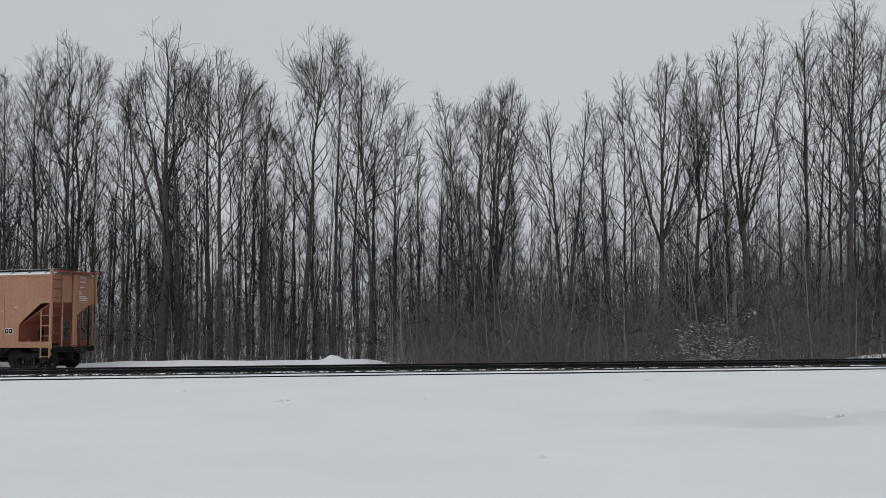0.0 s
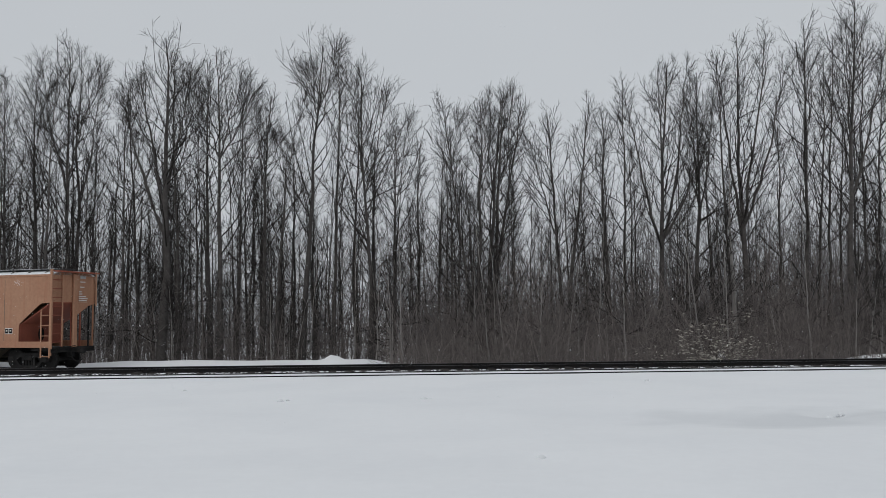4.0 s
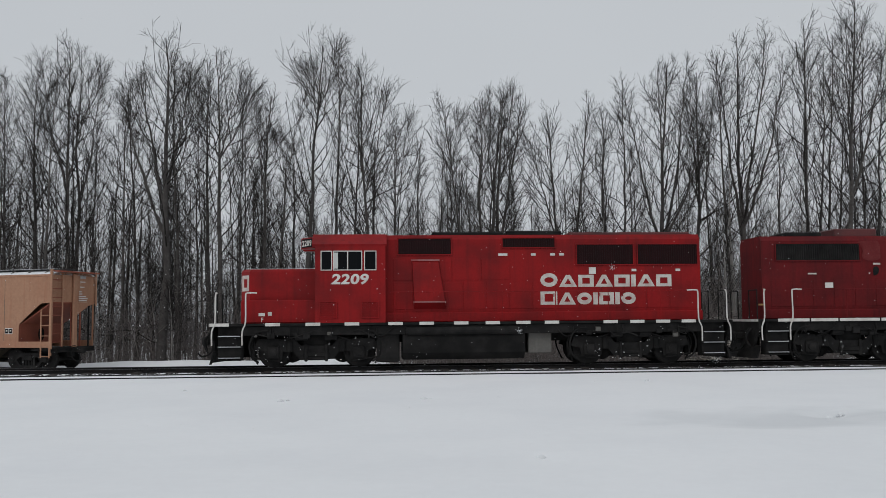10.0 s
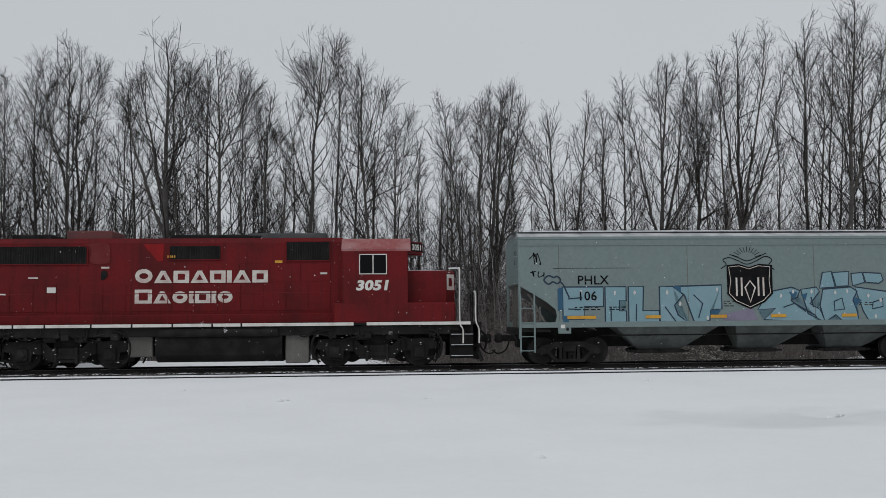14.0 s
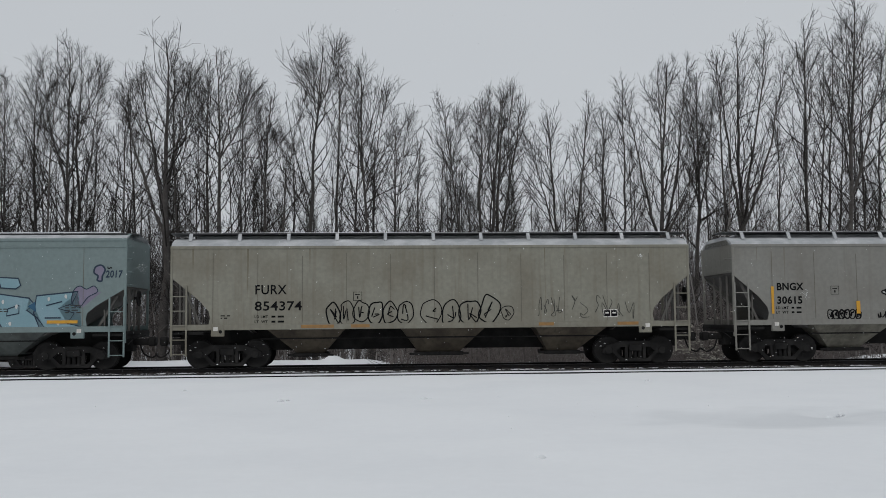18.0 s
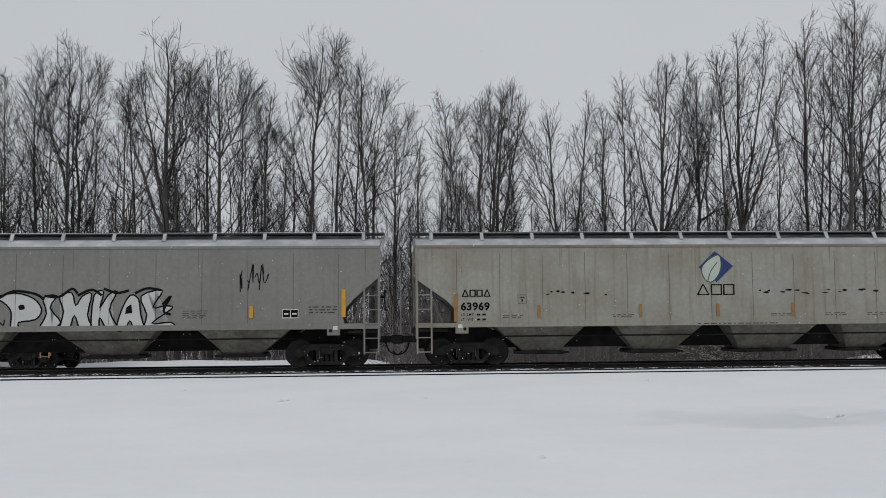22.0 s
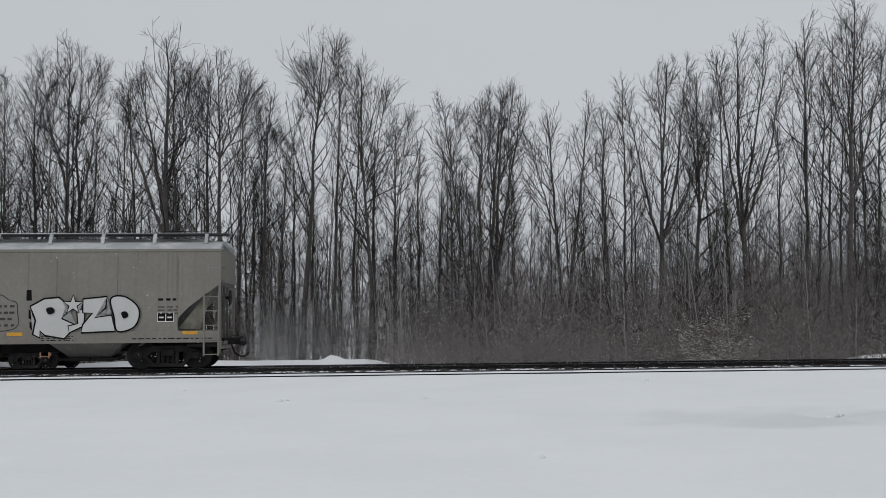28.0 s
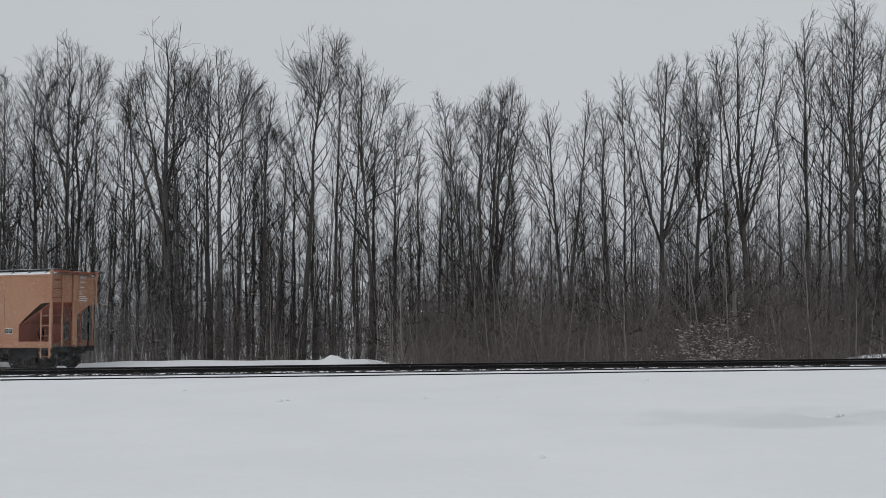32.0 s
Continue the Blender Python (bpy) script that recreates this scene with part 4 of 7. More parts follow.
def hopper(name, centre, label, paint, hl, eave=3.86, sill=(1.24, 1.42), bays=(), bay_low=0.34, cut=(0.95, 2.95), roof="round", deep=False, truck_in=1.75, number_bays=None,
           seam_step=1.31, end_mat=None, board=4.41, m=None, trim=RUST_BAND, ends=(True, True), slope=SLOPE_DARK, moving=True, skirt=None, low=SHADE_GRIME_GREY, opening=None, roof_mat=None, ladder_low=0.42, slope_foot=None, seam_inset=1.35, braced=True):
    """A covered hopper car: half length hl, hopper bays (top x0, x1, bottom x0, x1)."""
    car = thing(name, m or pose(*on_track(0), 0, 0, YAW), label, "hopper car", "goods train" if moving else "")
    if moving:
        CARS.append((car, centre))
    W = -SIDE
    zb, zs = sill
    cw, cz = cut
    for y0, y1 in ((-W, -W + 0.035), (W - 0.035, W)):
        poly = [(-hl, cz), (-hl, eave), (hl, eave), (hl, cz)]
        right = [(hl - cw * 0.80, cz - 0.66 * (cz - zs) + 0.25), (hl - cw * 1.06, zs + 0.42), (hl - cw * 1.10, zs + 0.22), (hl - cw * 1.06, zs)]
        if opening:
            right = [(hl - a, z) for a, z in opening]
        poly += right + [(-x, z) for x, z in reversed(right)]
        part("side_sheet", Shape().prism(poly, y0, y1), paint, car)
        part("side_sill", Shape().box(-hl + 0.05, hl - 0.05, y0 - (0.02 if y0 < 0 else -0.0), y1 + (0.0 if y0 < 0 else 0.02), zb, zs, 0.012), skirt or paint, car)
        part("eave_rail", Shape().box(-hl, hl, y0 - 0.03, y1 + 0.03, eave - 0.02, eave + 0.075, 0.015), trim, car)
    # roof
    if roof == "round":
        half = [(-W, eave + 0.06), (-W + 0.12, eave + 0.16), (-1.05, eave + 0.30), (-0.62, eave + 0.38)]
    else:
        half = [(-W, eave + 0.06), (-W + 0.05, eave + 0.12), (-1.0, eave + 0.22), (-0.62, eave + 0.27)]
    prof = half + [(-y, z) for y, z in reversed(half)]
    part("roof", Shape().prism_x(prof, -hl + 0.02, hl - 0.02), roof_mat or ROOF_GREY, car)
    top = half[-1][1]
    part("roof_hatch", Shape().box(-hl + 0.6, hl - 0.6, -0.30, 0.30, top - 0.02, top + 0.12, 0.03), ROOF_GREY, car)
    part("running_board", Shape().box(-hl - 0.12, hl + 0.12, -0.92, -0.12, board - 0.045, board, 0.008), GALV, car)
    part("running_board_snow", Shape().box(-hl + 0.4, hl - 0.5, -0.80, -0.30, board, board + 0.02, 0.008), SNOW_CAP, car)
    x = -hl + 0.55
    legs = int((2 * hl - 1.1) / 1.56)
    for k in range(legs + 1):
        xx = x + k * (2 * hl - 1.1) / legs
        for y in (-1.0,):
            part("board_bracket", Shape().prism_x([(y, board - 0.03), (y * 0.96, board - 0.03), (y * 1.12, eave + 0.27), (y * 1.17, eave + 0.27)], xx - 0.055, xx + 0.055), ROOF_GREY if roof == "round" else GALV, car)
    sx, sz = slope_foot or (2.55, zb - 0.05)
    for s in (-1, 1):
        # end bulkhead, slope sheets, end posts and platform
        part("end_bulkhead", Shape().prism_x([(-W + 0.04, cz + 0.05), (-W + 0.04, eave), (-1.0, eave + 0.26), (1.0, eave + 0.26), (W - 0.04, eave), (W - 0.04, cz + 0.05)], s * (hl - 0.10), s * (hl - 0.02)), end_mat or paint, car)
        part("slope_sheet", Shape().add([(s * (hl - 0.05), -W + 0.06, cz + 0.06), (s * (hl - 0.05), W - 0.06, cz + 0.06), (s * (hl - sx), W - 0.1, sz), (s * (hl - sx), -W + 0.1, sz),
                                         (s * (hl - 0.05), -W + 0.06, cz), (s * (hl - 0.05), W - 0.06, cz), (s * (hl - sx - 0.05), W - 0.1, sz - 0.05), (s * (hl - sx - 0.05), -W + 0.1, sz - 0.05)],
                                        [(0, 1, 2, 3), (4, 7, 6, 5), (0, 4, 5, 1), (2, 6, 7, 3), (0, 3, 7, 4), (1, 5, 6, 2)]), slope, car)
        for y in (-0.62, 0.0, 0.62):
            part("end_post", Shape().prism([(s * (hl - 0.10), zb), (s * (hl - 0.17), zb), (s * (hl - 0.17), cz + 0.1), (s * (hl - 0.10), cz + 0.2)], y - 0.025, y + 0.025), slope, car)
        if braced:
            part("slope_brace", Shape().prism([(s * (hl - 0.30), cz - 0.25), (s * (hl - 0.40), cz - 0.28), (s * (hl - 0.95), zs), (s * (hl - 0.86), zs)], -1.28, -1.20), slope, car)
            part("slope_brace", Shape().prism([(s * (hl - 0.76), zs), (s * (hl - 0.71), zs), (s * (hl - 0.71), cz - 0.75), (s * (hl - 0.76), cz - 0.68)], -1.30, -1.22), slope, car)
        part("corner_post", Shape().box(s * (hl - 0.075), s * (hl - 0.005), -W - 0.012, -W + 0.07, zb - 0.35, eave, 0.01), paint, car)
        part("corner_post", Shape().box(s * (hl - 0.09), s * (hl - 0.01), W - 0.09, W - 0.045, zb, eave, 0.01), paint, car)
        part("end_platform", Shape().box(s * (hl - 1.05), s * (hl + 0.02), -W + 0.02, W - 0.02, zb - 0.14, zb - 0.06, 0.01), SOOT, car)
        part("end_sill", Shape().box(s * (hl - 0.1), s * (hl + 0.02), -W, W, zb - 0.22, zb + 0.02, 0.015), paint if deep else BLACK, car)
        ladder(car, s * (hl - 0.29), ladder_low, cz - 0.28, paint, -W - 0.02)
        grab = Shape()
        for z in np.arange(cz + 0.1, eave - 0.1, 0.42):
            grab.rod([(s * (hl - 0.02), -1.36, z), (s * (hl + 0.07), -1.36, z), (s * (hl + 0.07), -0.94, z), (s * (hl - 0.02), -0.94, z)], 0.014, 5)
        part("grab_iron", grab, paint, car)
        if ends[0 if s < 0 else 1]:
            part("jacking_pad", Shape().box(s * (hl - 1.72), s * (hl - 1.30), -W - 0.03, -W + 0.1, zb - 0.20, zs - 0.04, 0.02), paint, car)
            part("defect_card_board", Shape().box(s * (hl - 1.45) - 0.07, s * (hl - 1.45) + 0.07, -W - 0.045, -W - 0.028, zb - 0.02, zb + 0.1), WHITE, car)
            # a dark disc stands for the shade inside the hole
            part("retainer_hole", Shape().drum((s * (hl - 1.60), -W - 0.034, zb - 0.05), 0.055, 0.008, sides=12), SOOT, car)
        coupler(car, s * hl, s)
        hopper_truck(car, s * (hl - truck_in))
    if braced:
        part("brake_wheel", Shape().drum((hl + 0.14, -0.5, 2.3), 0.26, 0.02, "x", 18).drum((hl + 0.08, -0.5, 2.3), 0.05, 0.09, "x", 8), BLACK, car)
    part("centre_sill", Shape().box(-hl + 0.1, hl - 0.1, -0.28, 0.28, 0.56, zb, 0.02), SOOT, car)
    part("brake_pipe", Shape().rod([(-hl + 2.8, -1.15, 0.95), (hl - 2.8, -1.15, 0.95)], 0.025, 6), SOOT, car)
    for x0, x1, b0, b1 in bays:
        bay = Shape().add([(x0, -W + 0.05, zb + 0.02), (x1, -W + 0.05, zb + 0.02), (x1, W - 0.05, zb + 0.02), (x0, W - 0.05, zb + 0.02),
                           (b0, -0.62, bay_low + 0.12), (b1, -0.62, bay_low + 0.12), (b1, 0.62, bay_low + 0.12), (b0, 0.62, bay_low + 0.12)],
                          [(0, 1, 2, 3), (7, 6, 5, 4), (0, 4, 5, 1), (1, 5, 6, 2), (2, 6, 7, 3), (3, 7, 4, 0)])
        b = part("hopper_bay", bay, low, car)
        part("outlet_gate", Shape().box(b0 - 0.12, b1 + 0.12, -0.75, 0.75, bay_low, bay_low + 0.12, 0.02).box(b0 - 0.3, b1 + 0.3, -0.70, -0.62, bay_low + 0.02, bay_low + 0.09), BLACK, b)
        part("gate_capstan", Shape().drum(((b0 + b1) / 2, -0.80, bay_low + 0.08), 0.05, 0.06, sides=10), SOOT, b)
    n = int(2 * (hl - 1.6) / seam_step)
    for k in range(n + 1):
        xs = -hl + seam_inset + k * (2 * hl - 2 * seam_inset) / n
        part("weld_seam", Shape().box(xs - 0.0075, xs + 0.0075, -W - 0.006, -W + 0.004, zs + 0.03, eave - 0.16 - 0.05 * (k % 3)), SEAM, car)
    return car


def data_panel(car, x, z, w=0.52, h=0.30):
    """Black consolidated stencil panel with pale frames."""
    painted("stencil_panel", car, [rect(x, x + w, z, z + h)], WHITE, 0.005)
    painted("stencil_panel", car, [rect(x + 0.02, x + w / 2 - 0.01, z + 0.03, z + h - 0.03), rect(x + w / 2 + 0.02, x + w - 0.02, z + 0.03, z + h - 0.03)], INK, 0.008)
    painted("stencil_panel", car, [rect(x + 0.06, x + w / 2 - 0.06, z + 0.12, z + 0.17), rect(x + w / 2 + 0.06, x + w - 0.06, z + 0.12, z + 0.17)], WHITE, 0.011)


def letter_box(car, x, z, s=0.27):
    """Small framed code sign."""
    painted("code_sign", car, ribbon([(x, z), (x + s, z), (x + s, z + s), (x, z + s)], 0.02, True) + [rect(x + s * 0.42, x + s * 0.58, z + s * 0.2, z + s * 0.5), rect(x + s * 0.2, x + s * 0.8, z + s * 0.65, z + s * 0.75)], INK, 0.006)


def reflectors(car, rows, mat=YELLOW):
    for x, z, w, h in rows:
        part("reflector", Shape().box(x, x + w, SIDE - 0.032, SIDE - 0.024, z, z + h), mat, car)


def bubble_tag(car, x0, z0, w, h, seed, n=5, line=0.045, mat=INK, fill=None, name="graffiti"):
    """Sprayed rounded shapes in outline, side by side."""
    rng = random.Random(seed)
    lines, fills = [], []
    step = w / n
    for k in range(n):
        cx, cz = x0 + (k + 0.5) * step, z0 + h * (0.5 + rng.uniform(-0.06, 0.06))
        loop = []
        for j in range(9):
            a = 2 * math.pi * j / 9 + rng.uniform(-0.15, 0.15)
            loop.append((cx + step * rng.uniform(0.42, 0.66) * math.cos(a), cz + h * rng.uniform(0.38, 0.56) * math.sin(a)))
        loop = curve_points(loop, True, 4)
        fills.append(loop)
        lines += ribbon(loop, line * rng.uniform(0.7, 1.1), True)
        for _ in range(2):
            p = [(cx + step * rng.uniform(-0.35, 0.35), cz + h * rng.uniform(-0.35, 0.35)) for _ in range(3)]
            lines += ribbon(curve_points(p, False, 4), line * 0.8)
    if fill:
        painted(name, car, fills, fill, 0.004)
    painted(name, car, lines, mat, 0.008, "sprayed graffiti outline")


def scribble(car, x0, z0, w, h, seed, n=3, line=0.03, mat=INK):
    """A quick sprayed scrawl."""
    rng, polys = random.Random(seed), []
    for k in range(n):
        p = [(x0 + w * (k + rng.uniform(0, 1)) / n, z0 + h * rng.uniform(0, 1)) for _ in range(6)]
        p.sort(key=lambda q: q[0] + rng.uniform(-0.1, 0.1) * w)
        polys += ribbon(curve_points(p, False, 5), line)
    painted("graffiti", car, polys, mat, 0.008)


def outline(car, shape, fill, line, w, lift=0.0):
    """One filled sprayed shape with its outline."""
    if fill:
        painted("graffiti", car, [shape], fill, 0.004 + lift)
    painted("graffiti", car, ribbon(shape, w * 0.9, True), line, 0.008 + lift)


def grid(shape, cx, k=54.0, base=647.0):
    """From drawing units of a sketch, 54 to the metre with its foot at 647, to metres."""
    return [((x - cx) / k, (base - z) / 54.2) for x, z in shape]


def rust_runs(car, hl, z_top, seed, count, mat, z_low=1.5):
    """Stained runs that start below the eave and thin out downwards."""
    rng, polys = random.Random(seed), []
    for _ in range(count):
        x, w, L = rng.uniform(-hl + 0.2, hl - 0.2), rng.uniform(0.006, 0.032), rng.uniform(0.1, 1.0) ** 1.5 * (z_top - z_low)
        polys.append([(x - w, z_top), (x + w, z_top), (x + w * 0.5, z_top - L * 0.6), (x, z_top - L), (x - w * 0.4, z_top - L * 0.7)])
    tagged(painted("rust_run", car, polys, mat, 0.0035), kind="stuff")


END_WEST = pose(-7.812, -0.62, 3.62, 0, 0, -90)


def teal_car():
    car = hopper("hopper_car", -10.96, "pale teal covered hopper car with blue graffiti letters", TEAL, 7.80, eave=4.13, sill=(1.22, 1.40),
                 bays=((-4.6, -1.1, -3.6, -2.2), (-0.55, 2.2, -0.2, 1.0), (2.4, 5.3, 2.9, 4.1)), roof="low", board=4.42, cut=(1.15, 2.62), trim=TEAL, seam_step=3.4, end_mat=TEAL, low=SHADE_GRIME_TEAL)
    part("eave_band", Shape().box(-7.78, 7.78, SIDE - 0.03, SIDE, 3.90, 3.945, 0.01), TEAL, car)
    words(car, "PHLX", -5.85, 2.63, 0.29, INK, wide=1.0, bold=0.006)
    words(car, "106", -5.85, 2.11, 0.29, INK, wide=1.0, bold=0.006, lift=0.022)
    small_print(car, -5.95, 1.86, 0.85, 2, seed=3)
    small_print(car, -4.80, 1.86, 0.55, 2, seed=4)
    c = 1140.0
    # block letters, then angular ones, in pale blue with navy edges
    for sh in ([(806, 509), (877, 509), (877, 544), (843, 544), (843, 566), (806, 566)], [(880, 509), (917, 509), (917, 534), (905, 534), (905, 552), (917, 552), (917, 578), (880, 578)],
               [(921, 509), (948, 509), (946, 552), (975, 552), (975, 578), (921, 578)], [(976, 509), (1000, 509), (1018, 524), (1002, 543), (1008, 560), (1030, 578), (976, 578)],
               [(1003, 509), (1086, 507), (1086, 550), (1066, 552), (1064, 570), (1038, 578), (1020, 525)]):
        outline(car, grid(sh, c, 52.7), SPRAY_BLUE, SPRAY_NAVY, 0.055)
    for sh in ([(797, 512), (806, 509), (806, 548), (797, 552)], [(1000, 509), (1014, 509), (1014, 522)], [(1066, 552), (1084, 552), (1075, 565), (1064, 566)], [(806, 560), (816, 560), (816, 575), (806, 575)]):
        painted("graffiti", car, [grid(sh, c, 52.7)], SPRAY_DEEP, 0.012)
    for sh in ([(1170, 520), (1212, 512), (1226, 518), (1222, 530), (1210, 536), (1228, 548), (1252, 562), (1262, 576), (1160, 570), (1182, 550), (1150, 552)],
               [(1228, 516), (1256, 512), (1262, 520), (1244, 542), (1262, 552), (1270, 575), (1240, 560)],
               [(1268, 516), (1318, 512), (1330, 520), (1322, 536), (1328, 552), (1332, 576), (1300, 572), (1290, 562), (1270, 575), (1262, 545)],
               [(1326, 512), (1392, 522), (1402, 534), (1388, 542), (1406, 556), (1420, 576), (1350, 574), (1340, 556)],
               [(1404, 518), (1472, 511), (1462, 532), (1440, 540), (1466, 548), (1455, 566), (1478, 572), (1410, 574), (1400, 548)]):
        outline(car, grid(sh, c, 52.7), SPRAY_BLUE, SPRAY_NAVY, 0.05)
    for sh in ([(1228, 526), (1240, 522), (1236, 536)], [(1322, 530), (1338, 536), (1326, 548)], [(1390, 536), (1402, 528), (1404, 546)], [(1206, 520), (1222, 520), (1216, 534)]):
        painted("graffiti", car, [grid(sh, c, 52.7)], SPRAY_DEEP, 0.012)
    for k, sh in enumerate(([(1268, 486), (1284, 484), (1290, 512), (1262, 514)], [(1286, 486), (1316, 484), (1314, 510), (1292, 511)], [(1320, 488), (1340, 486), (1344, 504), (1322, 510)], [(1342, 486), (1374, 488), (1378, 500), (1370, 506), (1346, 504)])):
        outline(car, grid(sh, c, 52.7), SPRAY_BLUE, SPRAY_NAVY, 0.045, 0.012)
    painted("graffiti", car, [grid([(1480, 515), (1510, 512), (1492, 528), (1478, 540)], c, 52.7), grid([(1086, 560), (1140, 548), (1150, 570), (1090, 574)], c, 52.7)], SPRAY_LILAC, 0.003)
    # dark shield emblem with a scroll, as plain shapes
    shield = [(1098, 474), (1116, 472), (1132, 478), (1148, 472), (1168, 474), (1166, 500), (1168, 525), (1155, 540), (1133, 552), (1110, 540), (1098, 525), (1101, 500)]
    shield = [(1133 + (x - 1133) * 1.16 + 4, z - 2) for x, z in shield]
    outline(car, grid(shield, c, 52.7), INK, INK, 0.03, 0.014)
    painted("emblem", car, ribbon(grid([(x * 0.91 + 1133 * 0.09, z * 0.92 + 508 * 0.08) for x, z in shield], c, 52.7), 0.02, True), CREAM, 0.026)
    # plain bars and a lozenge stand for the maker's mark
    marks = []
    for x in (1113, 1122, 1152, 1161):
        marks += ribbon(grid([(x, 494), (x, 527)], c, 52.7), 0.06)
    marks += ribbon(grid([(1137, 500), (1146, 512), (1137, 538), (1128, 512)], c, 52.7), 0.055, True)
    painted("emblem", car, marks, CREAM, 0.03)
    sc = []
    for q in ([(1086, 478), (1096, 470), (1090, 462), (1102, 458), (1118, 464), (1133, 470), (1150, 464), (1166, 456), (1178, 462), (1172, 472), (1182, 480)], [(1102, 452), (1118, 458), (1133, 464), (1150, 458), (1168, 450)]):
        sc += ribbon(curve_points(grid(q, c, 52.7), False, 4), 0.03)
    for k in range(11):
        a = math.pi * (0.12 + 0.076 * k)
        sc += ribbon(grid([(1133 + 16 * math.cos(a), 462 - 14 * math.sin(a)), (1133 + 28 * math.cos(a), 462 - 24 * math.sin(a))], c, 52.7), 0.018)
    painted("emblem", car, sc, INK, 0.012)
    reflectors(car, [(-6.2, 1.50, 0.95, 0.10), (-3.6, 1.50, 0.5, 0.10), (-1.42, 1.50, 0.55, 0.10), (0.62, 1.50, 0.52, 0.10), (3.05, 1.50, 0.5, 0.10), (5.35, 1.50, 0.95, 0.10)])
    scribble(car, -7.45, 3.25, 0.45, 0.45, 5, 2)
    scribble(car, -7.4, 2.82, 0.5, 0.3, 6, 2)
    scribble(car, 7.2, 3.22, 0.2, 0.14, 7, 1)
    words(car, "PHLX", 0, 0, 0.16, INK, y=0.0, lift=0.0, name="end_lettering").data.transform(END_WEST)
    words(car, "106", 0, -0.3, 0.16, INK, y=0.0, lift=0.0, name="end_lettering").data.transform(END_WEST)
    outline(car, curve_points([(-6.95, 2.78), (-6.8, 2.92), (-6.62, 2.86), (-6.52, 2.9), (-6.4, 2.78), (-6.5, 2.66), (-6.66, 2.72), (-6.8, 2.64)], True, 4), None, SPRAY_NAVY, 0.06)
    painted("graffiti", car, ribbon(curve_points([(-6.42, 2.72), (-6.3, 2.6), (-6.2, 2.36), (-6.12, 2.2)], False, 4), 0.05), SPRAY_NAVY, 0.010)
    part("scratch", flat_mesh("scratch", [rect(-6.65, -4.05, 3.155, 3.168)], SIDE - 0.006, INK), INK, car)
    for x, z, w, n in ((3.65, 1.95, 0.5, 2), (-0.95, 2.02, 0.36, 3), (5.9, 2.05, 0.5, 4)):
        small_print(car, x, z, w, n, FAINT, seed=int(x * 10) + 40)
    # year beside a lilac bubble figure
    words(car, "2017", 7.14, 2.95, 0.22, SPRAY_NAVY, bold=0.008, wide=0.78, slant=0.1, name="graffiti", lift=0.012)
    outline(car, curve_points([(6.88, 2.86), (7.02, 2.84), (7.04, 3.0), (7.12, 3.2), (7.0, 3.34), (6.82, 3.28), (6.78, 3.1), (6.9, 3.0)], True, 4), SPRAY_LILAC, SPRAY_NAVY, 0.06)
    outline(car, curve_points([(6.1, 2.15), (6.16, 2.55), (6.35, 2.68), (6.55, 2.58), (6.78, 2.68), (6.9, 2.5), (6.6, 2.32), (6.35, 2.02)], True, 4), SPRAY_LILAC, SPRAY_NAVY, 0.035)
    # white glints and inner strokes on the blue letters
    g = random.Random(31)
    for px, pz in ((838, 518), (897, 520), (932, 520), (989, 520), (1078, 515), (1060, 566), (1192, 527), (1214, 520), (1247, 520), (1290, 522), (1312, 520), (1350, 528), (1372, 536), (1424, 524), (1452, 520), (1012, 540), (1188, 560), (1306, 562), (1362, 565), (1440, 566)):
        q = grid([(px, pz)], c, 52.7)[0]
        painted("graffiti", car, [[(q[0] + 0.045 * math.cos(a) * g.uniform(0.7, 1.2), q[1] + 0.075 * math.sin(a) * g.uniform(0.7, 1.2)) for a in [k * 0.785 for k in range(8)]]], SPRAY_WHITE, 0.016)
    for sh in ([(815, 530), (840, 528)], [(815, 548), (838, 549)], [(890, 545), (890, 570)], [(935, 540), (934, 570)], [(985, 545), (1004, 572)], [(1196, 548), (1216, 541), (1236, 556)], [(1246, 530), (1250, 548)],
               [(1288, 538), (1302, 532), (1306, 552), (1288, 554), (1288, 538)], [(1358, 540), (1376, 534), (1376, 548), (1356, 552), (1358, 540)], [(1420, 535), (1446, 528)], [(1418, 556), (1444, 556)], [(1036, 524), (1052, 540), (1044, 566)]):
        painted("graffiti", car, ribbon(grid(sh, c, 52.7), 0.04), SPRAY_NAVY, 0.014)


